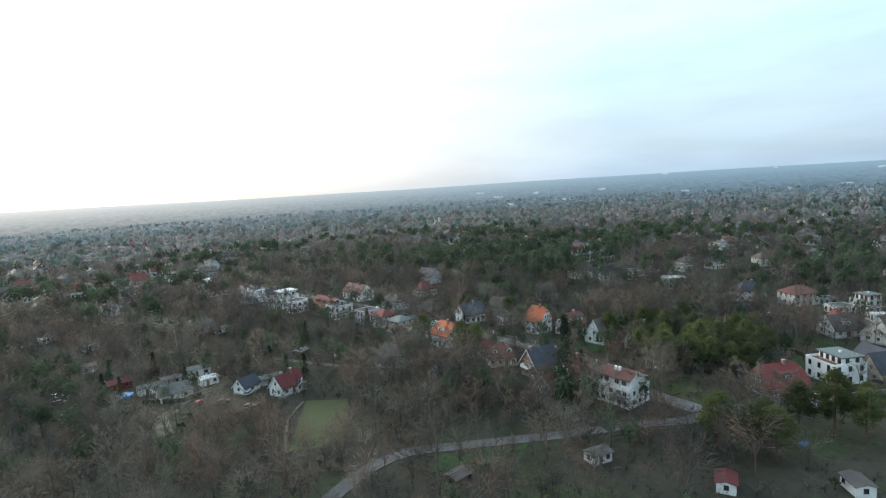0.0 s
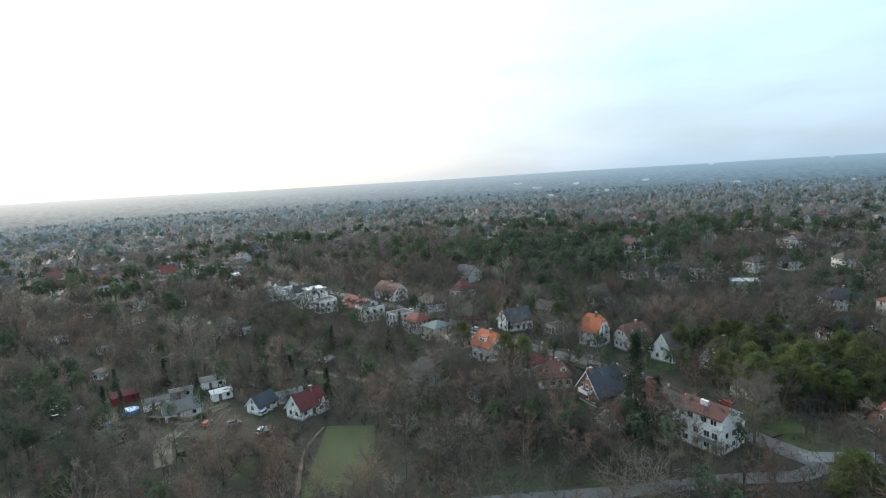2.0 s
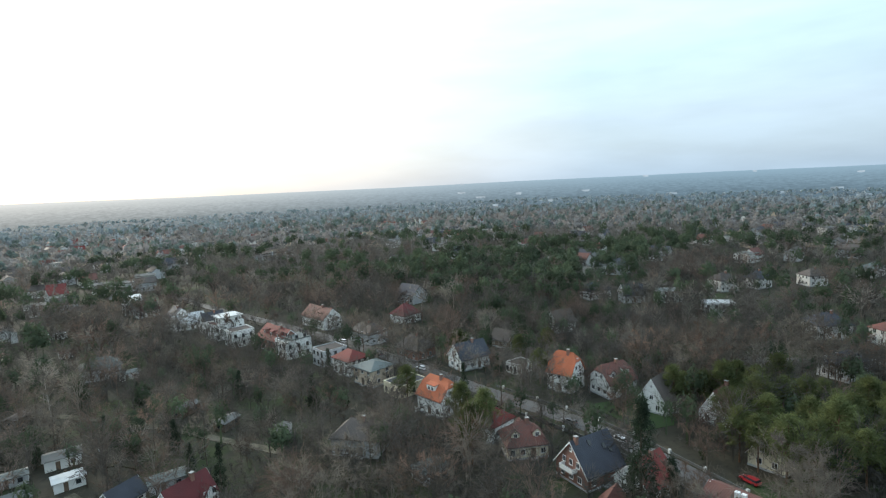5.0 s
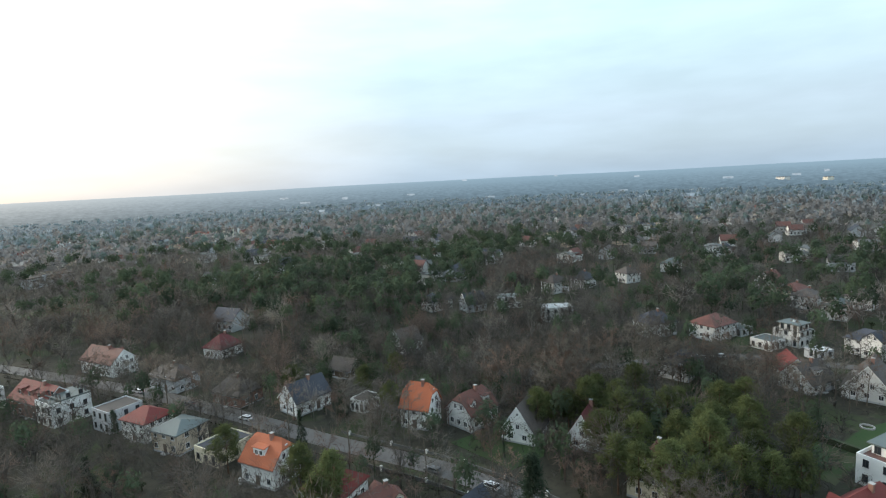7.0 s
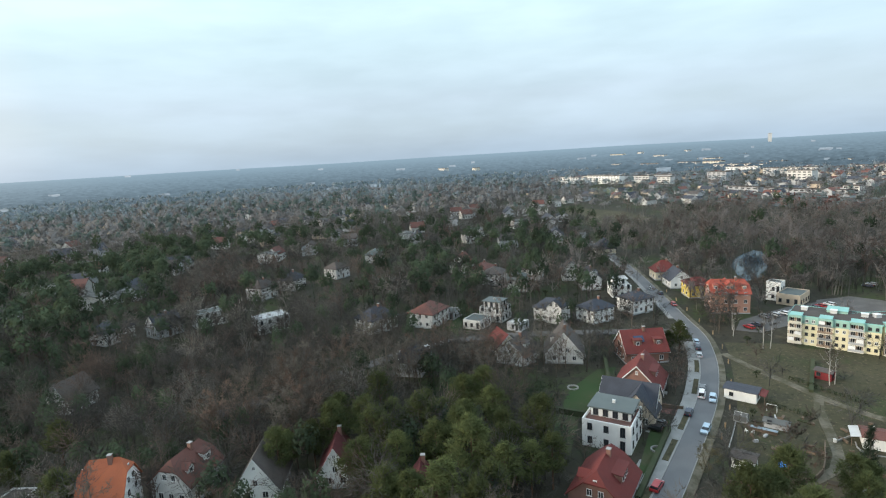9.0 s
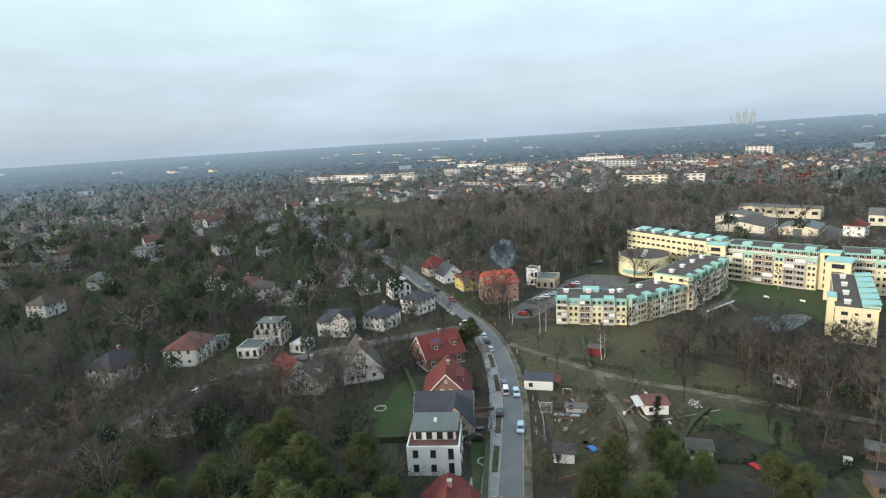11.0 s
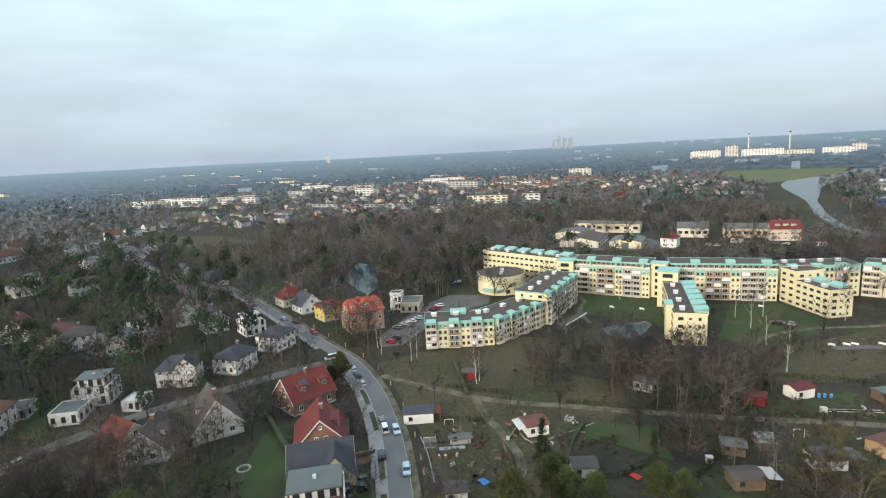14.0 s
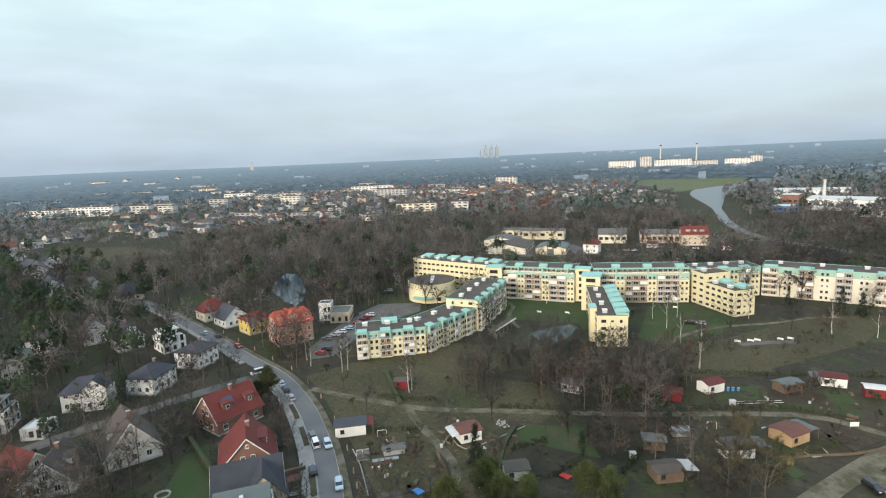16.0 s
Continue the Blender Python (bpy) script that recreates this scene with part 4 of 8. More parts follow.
def hut(x, y, ang, L, W, hgt, wall="white", roof="tile_dark", label="", awning=None, pitch=0.5, door=True):
    """A garden hut: low mono- or double-pitched roof, door, two windows and, where it has one, a lean-to."""
    h = thing("garden_hut", x, y, ang, label, "hut")
    keep_off_box(x, y, ang, L + 2.5, W + 2.5)
    part("wall", Shape().section([(-W / 2, 0), (W / 2, 0), (W / 2, hgt), (0, hgt + pitch), (-W / 2, hgt)], -L / 2, L / 2), M[wall], h)
    s = Shape()
    o = 0.35
    z0 = hgt - o * pitch / (W / 2) + 0.1
    s.slab([(-L / 2 - o, -W / 2 - o, z0), (L / 2 + o, -W / 2 - o, z0), (L / 2 + o, W / 2 + o, z0), (-L / 2 - o, W / 2 + o, z0), (-L / 2 - o, 0, hgt + pitch + 0.1), (L / 2 + o, 0, hgt + pitch + 0.1)],
           [(0, 1, 5, 4), (2, 3, 4, 5)], 0.1)
    part("roof", s, M[roof], h)
    for sgn in (-1, 1):
        window(h, L * 0.27, sgn * (W / 2 + 0.01), 1.35, sgn * 90, 0.9, 0.9, True)
    if door:
        part("door", Shape().box(-L * 0.2, -L * 0.2 + 0.85, -W / 2 - 0.05, -W / 2 + 0.05, 0.02, 1.95), M["wood"], h)
    window(h, -L / 2 - 0.01, 0, 1.35, 180, 0.9, 0.9, True)
    if awning:
        side, dep, m = awning
        x0, x1 = sorted((side * (L / 2 + 0.36), side * (L / 2 + dep)))
        a = part("lean_to", Shape().slab([(x0, -W / 2, hgt - (0 if side > 0 else 0.3)), (x1, -W / 2, hgt - (0.3 if side > 0 else 0)), (x1, W / 2, hgt - (0.3 if side > 0 else 0)), (x0, W / 2, hgt - (0 if side > 0 else 0.3))], [(0, 1, 2, 3)], 0.08), M[m], h)
        for yy in (-W / 2 + 0.15, W / 2 - 0.15):
            xx = side * (L / 2 + dep - 0.2)
            part("post", Shape().box(xx - 0.05, xx + 0.05, yy - 0.05, yy + 0.05, 0, hgt - 0.38), M["wood"], a)
    return h


# the street of the curve
house(117.5, 117.6, -7, 11.6, 9.2, 3.2, 7.9, "brick", "tile_red", "half", "brown brick house with red half-hipped tile roof and dormers",
      [(-1, 0.5, 4.6, "shed"), (1, -2.8, 2.0, "gable")], 0.25, (2, 2), dark=False)
cube_house(138.4, 118.9, -7, 10.0, 9.8, 5.2, "white", "greyroof", "white flat-roofed villa with roof terrace and grey-green top roof", (-1.6, 4.3, -4.0, 4.0, 2.0), 3, terrace=True)
house(151.6, 116.6, 83, 12.0, 9.5, 3.2, 8.0, "beige", "tile_slate", "gable", "house with dark blue tile roof and cross gable", (), None, (2, 2), wing=(1, -2.6, 7.6, 1.6, 3.2, 7.8))
house(164.6, 115.4, -5, 11.5, 10.5, 3.1, 8.6, "brick", "tile_red", "gable", "brick gabled house with bright red tile roof", [(-1, 0.0, 4.6, "shed")], 0.0, (2, 2))
house(187.2, 117.2, -64, 11.8, 9.8, 3.6, 8.6, "brick", "tile_red", "gable", "long red-roofed brick house with roof lights and solar panels", [(-1, -2.2, 2.3, "shed"), (-1, 3.6, 2.3, "shed")], 0.1, (3, 2), solar=True)
house(242.6, 92.4, -79, 12.5, 10, 7.4, 11.4, "salmon", "tile_coral", "half", "three-storey salmon house with orange-red roof and central gable", [(1, 0, 3, "gable"), (-1, 0, 3.4, "gable"), (-1, -4.6, 1.6, "shed"), (-1, 4.6, 1.6, "shed")], 0.4, (3, 2), 4, 3)
house(261.5, 101.8, -70, 9.5, 8.5, 5.3, 7.6, "yellow", "tile_red", "hip", "yellow house with low dark red hipped roof", (), None, (2, 0), 3, 2)
house(276.5, 109.5, 20, 10.5, 9, 3.6, 7.8, "white", "tile_slate", "gable", "white gabled house with dark slate roof", (), 0.2, (3, 1))
house(290.5, 115.5, -70, 10, 9, 4.2, 8.4, "cream", "tile_red", "hip", "cream house with wine-red hipped roof", (), 0.2, (2, 0), 3, 1)
cube_house(257.5, 70, -25, 10.5, 7.6, 3.8, "beige", "greyroof", "low beige flat-roofed building with white cubes on top", None, 4, 1)
cube_house(261, 75.2, -25, 4.8, 4.8, 6.8, "white", "greyroof", "white cube tower beside the low beige building", None, 2, 2)
house(235.0, 123.0, -40, 9.6, 8.4, 5.4, 7.6, "white", "tile_slate", "hip", "white villa with low slate hipped roof", (), 0.3, (3, 0), 4, 2)
cube_house(256.5, 131, 20, 9.6, 7.4, 4.6, "white", "paleroof", "white flat-roofed modern house with set-back top", (-1.0, 3.6, -2.6, 2.6, 2.2), 3, 2)
house(267, 144.5, 18, 10, 8.4, 4.8, 8.8, "white", "tile_slate", "gable", "white house with steep dark roof", [(-1, 0, 2.4, "shed")], 0.3, (3, 2))
house(220.8, 135.2, -35, 10.0, 8.4, 5.0, 7.6, "white", "tile_slate", "hip", "white villa with dark hipped roof", (), 0.3, (3, 0), 4, 2)
house(217.8, 150.0, 80, 10.6, 7.8, 5.2, 8.0, "oldwhite", "tile_slate", "hip", "white villa with slate-blue hipped roof and corner tower", (), None, (2, 0), 4, 2, wing=(1, -3, 5.5, 1.2, 6.0, 8.6))
house(182.5, 138.2, 12, 12, 10.5, 3.0, 9.4, "oldwhite", "tile_brown", "gable", "weathered white house with steep brown gable roof", [(1, 0, 2.6, "shed")], -0.2, (3, 2))
cube_house(213.4, 170.0, -8, 8.4, 9.0, 4.9, "oldwhite", "greyroof", "large weathered white flat-roofed villa", (-2.8, 2.8, -3.2, 3.2, 2.2), 3, 2)
cube_house(203.5, 173.5, -8, 8, 7, 3.0, "oldwhite", "greyroof", "low weathered white wing with flat roof", None, 3, 1)
cube_house(204, 158.6, -20, 6, 5, 2.6, "grey", "paleroof", "low grey carport with pale roof", None, 2, 1, name="garage")
house(202.5, 192, -5, 12, 10, 5.4, 8.4, "oldwhite", "tile_dark", "hip", "white villa with brown-red hipped roof", (), None, (3, 0), 4, 2)
cube_house(211.5, 187, -5, 7, 5.5, 2.6, "grey", "greyroof", "low grey garage with flat roof", None, 2, 1, name="garage")
house(182.5, 157, 40, 9, 7, 3, 6.5, "cream", "tile_red", "gable", "small house with red tile roof among trees", (), None)
house(176.5, 150.5, -10, 10, 9, 3, 7.4, "oldwhite", "tile_brown", "gable", "weathered white house among bare trees", [(-1, 0, 3, "shed")], 0.2)
house(160.8, 177.4, 10, 11, 8.5, 4.4, 7.4, "grey", "tile_slate", "hip", "pale grey house with slate-blue hipped roof", [(-1, 0, 2.4, "gable")], None, (3, 0), 4, 2)
house(191.5, 208, -20, 12, 9.5, 5.2, 8.6, "oldwhite", "tile_slate", "hip", "white villa with dark slate hipped roof", (), 0.2, (3, 0), 4, 2)
cube_house(181, 247.5, -30, 12, 8, 5.6, "oldwhite", "paleroof", "white modern house with pale flat roof", None, 4, 2)
cube_house(181, 279, -28, 12, 8, 5.2, "oldwhite", "greyroof", "white flat-roofed house among pines", None, 4, 2)
house(166, 286, -10, 10, 8, 4, 8.5, "grey", "tile_slate", "gable", "grey house with steep slate roof among pines", (), 0.2)
house(291, 215, 0, 11, 10, 4.0, 9.5, "oldwhite", "tile_dark", "gable", "pale gabled villa with brown-red roof", (), 0.2, (3, 2))
house(310, 280, 20, 14, 9, 5, 7.5, "oldwhite", "greyroof", "hip", "long white villa with grey roof", (), None, (2, 0), 5, 2)
house(266, 277, -10, 10, 9, 5.5, 8.5, "oldwhite", "tile_brown", "hip", "weathered white villa among bare trees", (), 0.2, (3, 0), 3, 2)
house(220, 287, 0, 11, 9, 6, 9, "oldwhite", "tile_brown", "hip", "white villa half hidden by bare trees", (), 0.2, (3, 0), 4, 2)
house(239, 285, 10, 11, 9, 5.4, 8.6, "oldwhite", "tile_slate", "hip", "white villa half hidden by bare trees", (), 0.2, (3, 0), 4, 2)
house(282, 156, 15, 9, 8, 5, 9, "oldwhite", "tile_brown", "gable", "white steep-roofed house among trees", (), 0.3)
house(281, 174, 5, 11, 9, 5.4, 8, "oldwhite", "tile_brown", "hip", "weathered white villa among trees", (), 0.3, (3, 0), 3, 2)
house(268, 189, 5, 10, 9, 5.4, 8, "oldwhite", "tile_brown", "hip", "weathered white villa among trees", (), 0.3, (3, 0), 3, 2)
house(277, 198, -5, 11, 9, 5.4, 8, "cream", "tile_dark", "hip", "cream villa among trees", (), 0.3, (3, 0), 3, 2)
house(258, 175, 15, 12, 9, 5.6, 8, "oldwhite", "greyroof", "hip", "white villa with flat grey roof", (), None, (3, 0), 4, 2)
house(155, 300, 0, 12, 9, 5, 8.2, "oldwhite", "tile_slate", "hip", "white house among pines", (), 0.2, (3, 0), 4, 2)
house(350, 150, 25, 11, 10, 3.6, 9.0, "cream", "tile_slate", "hip", "house with steep blue-slate roof beyond the pond", (), 0.2, (2, 0), 3, 1)

# the old street
house(46.4, 197.6, -62, 9.2, 8.0, 5.0, 9.4, "white", "tile_orange", "half", "white house with bright orange half-hipped roof and twin dormer", [(-1, -0.3, 3.2, "shed")], 0.25, (2, 2), 3)
house(53.5, 181, -60, 9.5, 8.5, 3.8, 7.2, "white", "tile_red", "hip", "white house with red hipped roof behind a pine", [(-1, 0, 2, "gable")], 0.3, (3, 0))
house(57.6, 169.4, -8, 9.0, 7.8, 3.4, 7.0, "cream", "tile_dark", "hip", "house with brown-red hipped roof and white dormers", [(-1, -2.4, 1.8, "gable"), (-1, 2.4, 1.8, "gable"), (1, 0, 2, "gable")], 0.2, (3, 0), 4)
house(65.6, 155.0, 14, 9.6, 8.8, 3.4, 8.8, "brick", "tile_slate", "gable", "red brick gabled house with dark slate roof and white balcony", (), -0.8, (3, 3), balcony=True, skylights=((-1, 2.0, 0.55), (-1, -1.0, 0.75), (-1, 3.2, 0.4)))
house(72.8, 147.0, 20, 8.8, 7.6, 3.0, 7.0, "white", "tile_red", "gable", "white house with orange-red steep roof", (), 0.3, (2, 1))
house(61.2, 140.3, 40, 6, 5.4, 2.6, 5.8, "white", "tile_dark", "gable", "small white gabled house behind a fir", (), None, (1, 1))
b_apt = house(77.2, 128.0, -68, 10.4, 6.6, 7.3, 9.1, "white", "tile_dark", "gable", "white apartment villa with set-back attic and low brown-red gable roof", (), None, (0, 1), 0, 1, door=False)
keep_off_box(77.2, 128.0, -68, 12.6, 10.4)
podium = part("lower_wall", Shape().box(-5.7, 5.7, -4.5, 4.3, 0, 5.0), M["white"], b_apt)
part("terrace", Shape().box(-5.62, 5.62, -4.42, 4.22, 5.0, 5.06), M["kerb"], podium)
part("parapet", Shape().box(-5.74, 5.74, -4.54, -4.42, 4.96, 5.55).box(-5.74, 5.74, 4.22, 4.34, 4.96, 5.55).box(-5.74, -5.62, -4.42, 4.22, 4.96, 5.55).box(5.62, 5.74, -4.42, 4.22, 4.96, 5.55), M["frame"], podium)
for wz in (1.5, 3.9):
    for wx in (-4.4, -2.4, 0.2, 2.6, 4.4):
        window(podium, wx, -4.51, wz, -90, 1.3, 1.4)
        window(podium, wx, 4.31, wz, 90, 1.1, 1.3)
    for wy in (-2.4, 0, 2.4):
        for sg in (-1, 1):
            window(podium, sg * 5.71, wy, wz, 0 if sg > 0 else 180, 1.1, 1.3)
for wx in (-4.0, -2.0, 1.2, 3.4):
    for sg in (-1, 1):
        window(b_apt, wx, sg * 3.31, 6.25, sg * 90, 1.4, 1.5)
for cx in (-0.5, 0.5):
    part("chimney", Shape().box(cx - 0.36, cx + 0.36, -1.5, -0.8, 8.0, 9.5), M["frame"], b_apt, "white square chimney")
bo = part("balcony", Shape().box(1.2, 4.9, -5.7, -4.52, 2.5, 2.68), M["kerb"], b_apt)
part("railing", Shape().box(1.2, 4.9, -5.7, -5.64, 2.68, 3.5).box(1.2, 1.26, -5.64, -4.53, 2.68, 3.5).box(4.84, 4.9, -5.64, -4.53, 2.68, 3.5), M["metal"], bo)
house(64.8, 228.5, 15, 11, 8, 4.2, 8.4, "white", "tile_slate", "gable", "white gabled house with slate-blue roof", (), 0.2, (2, 2), 4)
house(84.4, 199.4, -58, 7.6, 7.4, 5.6, 10.8, "white", "tile_orange", "half", "tall white house with orange mansard roof", [(1, 0, 3, "shed")], 0.3, (2, 2), 3, 2)
house(94.6, 191.6, 10, 9.6, 8.4, 4.4, 8.6, "oldwhite", "tile_dark", "half", "old pale house with brown-red roof and rounded front", [(-1, 2.2, 2.0, "shed"), (-1, -2.6, 1.8, "gable")], 0.2, (3, 2), 3)
house(99.5, 177.8, 27, 8.8, 8.0, 3.0, 9.0, "white", "tile_brown", "gable", "white pointed-gable house with dark roof", (), None, (2, 1))
house(108, 166.5, 27, 8.4, 6.8, 2.8, 8.4, "white", "tile_wine", "gable", "white pointed-gable house hidden by pines", (), 0.6, (2, 1))
house(103, 146, 22, 8.8, 7.2, 3.2, 8.2, "cream", "tile_wine", "gable", "cream gabled house with wine-red roof", [(1, -1.5, 2.4, "shed")], 0.8, (2, 2))
house(33.0, 226.5, -60, 9, 8.6, 5.2, 6.8, "beige", "greyroof", "hip", "beige villa with flat grey-green roof and balcony", (), None, (2, 0), 3, 2)
house(27.4, 238.8, -60, 9.2, 8, 5.2, 7.6, "white", "tile_red", "hip", "white villa with red hipped roof", (), None, (3, 0), 3, 2)
cube_house(40.5, 214.5, 25, 10, 8, 3.4, "cream", "tile_slate", "low house with dark flat roof", None, 3, 1)
cube_house(21.5, 250.5, 25, 9, 8, 5.6, "grey", "tile_brown", "grey flat-roofed house among trees", None, 3, 2)
cube_house(9.5, 266, 25, 10, 9, 6.2, "white", "greyroof", "white cubic modern house", (-2, 4.4, -4, 4, 0.5), 3)
house(4.5, 276, -62, 18, 9, 5, 9, "brick", "tile_red", "gable", "red-roofed row of brick houses", [(-1, -5, 2.4, "shed"), (-1, 0, 2.4, "shed"), (-1, 5, 2.4, "shed")], 0.3, (3, 2), 5, 2)
cube_house(-11, 290, 25, 9, 8, 6.2, "white", "bitumen", "white cubic modern house", None, 3)
cube_house(-18, 305, 28, 13, 9, 6.2, "white", "paleroof", "white stepped modern house with terraces", (-3, 5.8, -3.8, 3.8, 2.8), 4, terrace=True)
house(-24, 315, 28, 9, 8, 5, 9.4, "white", "tile_slate", "gable", "white house with blue-grey mansard roof", (), 0.2)
house(-36, 329, 28, 13, 9, 3.4, 7, "white", "paleroof", "gable", "long white house with pale roof", (), None)
house(-42, 340, -62, 10, 9, 4, 8.2, "white", "tile_slate", "gable", "white gabled house with dark blue roof", (), 0.2)
house(-62, 367, 28, 10, 9, 4, 8.2, "white", "tile_wine", "gable", "white house with wine-red roof", (), 0.2)
cube_house(-71, 379, 20, 9, 9, 8.8, "white", "paleroof", "white stepped three-storey modern house", None, 3, 3)
house(51, 246, -62, 11, 8.4, 4, 8.0, "brick", "tile_brown", "hip", "brown brick house with brown roof behind street trees", (), 0.2)
house(38, 272, -62, 13, 8.4, 4.6, 8.0, "grey", "tile_brown", "hip", "grey villa with brown roof", (), 0.2, (3, 0), 4, 2)
house(22, 305, -62, 18, 9, 5, 9, "white", "tile_dark", "gable", "long white house with brown-red roof and dormers", [(1, -4, 2, "gable"), (1, 3, 2, "gable")], 0.2, (3, 2), 5, 2)
house(58, 297, 30, 10, 9, 4, 8.2, "white", "tile_wine", "hip", "white house with dark red hipped roof", (), 0.2)
house(84, 245, -60, 8, 6, 3, 6.0, "wood", "tile_brown", "gable", "small brown boarded house at the wood's edge", (), None)
house(112, 255, 10, 9, 8, 4, 8.2, "oldwhite", "tile_brown", "gable", "white house deep in the wood", (), None)
cube_house(77.5, 217, 20, 6.5, 5, 3.2, "white", "tile_brown", "low white bungalow behind garden trees", None, 3, 1)

# gardens west of the lane
house(-11.5, 170.5, 46, 9, 5.6, 3.0, 6.4, "white", "tile_wine", "gable", "white cottage with wine-red gable roof", (), 0.3, (2, 1), wing=(-1, 2.4, 3.8, 1.0, 2.6, 5.0))
house(-24, 176.5, 50, 6.5, 4.6, 2.4, 4.8, "white", "tile_slate", "gable", "small white cottage with dark roof", (), None, (1, 1))
hut(-46.0, 180.6, 25, 9.4, 8, 2.3, "oldwhite", "eternit", "low bungalow with grey corrugated roof", None, 1.9)
hut(-55, 188.0, 25, 6.6, 4.2, 2.3, "white", "eternit", "white bungalow with flat grey roof", None, 0.6)
hut(-66.5, 196.5, 30, 7, 5, 2.3, "redwood", "tile_wine", "dark red boarded cabin", None, 1.0)
hut(-37.5, 189.4, 25, 5.6, 4, 2.2, "white", "paleroof", "small hut with white flat roof", None, 0.2)
hut(-42.5, 201, 20, 7, 5, 2.5, "white", "eternit", "white garden hut with grey roof", None, 0.6)
hut(-50, 194.5, 20, 6, 3.5, 2.2, "grey", "greyroof", "grey garden hut in the plots", None, 0.4)
hut(35.4, 166, 20, 6, 5, 2.4, "grey", "greyroof", "pale grey garden shed", None, 0.3)
house(23.5, 183.5, -30, 11, 8, 4.4, 7.4, "grey", "tile_brown", "hip", "grey house half hidden behind bare trees", (), 0.2, (3, 0), 4, 1)
hut(-17, 181.5, 20, 7, 4, 2.3, "grey", "greyroof", "grey garden shed in the plots", None, 0.4)
house(-54, 267.5, 20, 12, 8, 4.2, 7, "grey", "greyroof", "hip", "long grey building in the gardens", (), None, (2, 0), 5, 1)
hut(-44, 262, 20, 6, 4, 2.4, "white", "greyroof", "white garden hut in the plots", None, 0.4)
for k, (hx, hy, wl_, rf) in enumerate(((-122, 280, "white", "paleroof"), (-95, 255, "oldwhite", "eternit"), (-20, 222, "wood", "eternit"), (-100, 305, "cream", "tile_dark"), (-132, 330, "white", "eternit"),
                                       (-90, 335, "white", "paleroof"), (-75, 300, "oldwhite", "tile_dark"), (-8, 208, "wood", "eternit"), (-118, 225, "grey", "eternit"), (-84, 222, "white", "tile_brown"),
                                       (-150, 360, "white", "tile_dark"), (-112, 372, "oldwhite", "tile_red"), (-160, 300, "white", "eternit"), (-64, 232, "wood", "tile_brown"), (6, 196, "wood", "eternit"))):
    hut(hx, hy, 20 + 17 * (k % 5), 4.6 + k % 3, 3.6, 2.2, wl_, rf, "weathered garden hut among hedges", None, 0.5)

# gardens south of the lane and east of the street
hut(166.7, 93.0, 74, 6.8, 4.2, 2.5, "white", "tile_slate", "white garden hut with black felt roof", (-1, 1.8, "tile_red"), 0.25)
hut(151.3, 71.0, 84, 4.8, 4.8, 2.4, "white", "tile_dark", "white garden hut with brown-red roof and terrace", (1, 2.0, "paleroof"), 0.5)
hut(140.9, 6.9, 86, 5.2, 3.8, 2.5, "white", "tile_wine", "white garden hut with red roof", None, 0.6)
hut(142.5, 18.4, 40, 4.2, 3.6, 2.2, "redwood", "tile_wine", "small dark red garden shed", None, 0.8)
hut(116.6, 13.8, 88, 5.6, 5.0, 2.4, "ochre", "tile_dark", "ochre boarded hut with brown roof and blue-grey lean-to", (-1, 3.2, "greyroof"), 0.5)
hut(128.0, -21.5, 40, 5.4, 4.0, 2.4, "white", "tile_wine", "white garden hut with wine-red roof and awning", (1, 2.4, "eternit"), 0.5)
hut(131.5, -9.0, 80, 5.6, 3.6, 2.2, "wood", "greyroof", "brown boarded hut with blue-grey roof", None, 0.4)
hut(118.4, 28.0, 70, 5.6, 4.4, 2.3, "white", "tile_brown", "white garden hut with brown felt roof", (-1, 3.6, "eternit"), 0.5)
hut(119.4, 46.0, 70, 5.2, 4.0, 2.2, "wood", "tile_brown", "brown boarded garden hut with pale awning under a willow", (-1, 3.0, "paleroof"), 0.4)
hut(133.5, 70.0, 70, 4.4, 3.6, 2.2, "white", "tile_brown", "white garden hut with brown roof", None, 0.5)
hut(135.6, 94.8, 74, 3.8, 3.2, 2.2, "white", "tile_brown", "small white hut with brown roof beside the street", None, 0.4)
hut(153.5, 87.5, 75, 4.4, 2.2, 1.3, "grey", "eternit", "low grey potting shed", None, 0.3)
hut(184, 73.5, 60, 3.6, 2.6, 2.2, "redwood", "tile_brown", "small red play hut beside birches", None, 0.4)
hut(128.3, 39.6, 50, 4.2, 3.2, 2.1, "wood", "eternit", "small garden shed with grey roof", None, 0.4)
hut(158.6, 36.2, 30, 5, 3.4, 2.4, "grey", "eternit", "grey garden hut behind thicket", None, 0.4)
hut(119.3, -22.7, 40, 4, 3, 2.3, "redwood", "paleroof", "small red shed with white roof", None, 0.3)
for k, (hx, hy, wl_, rf) in enumerate(((55, 101, "oldwhite", "eternit"), (24.7, 102.5, "wood", "tile_brown"), (72, 83.5, "white", "tile_wine"), (93, 75, "white", "tile_brown"))):
    hut(hx, hy, 10 + 20 * (k % 4), 4.8, 3.4, 2.1, wl_, rf, "small garden hut among bare trees", None, 0.5)


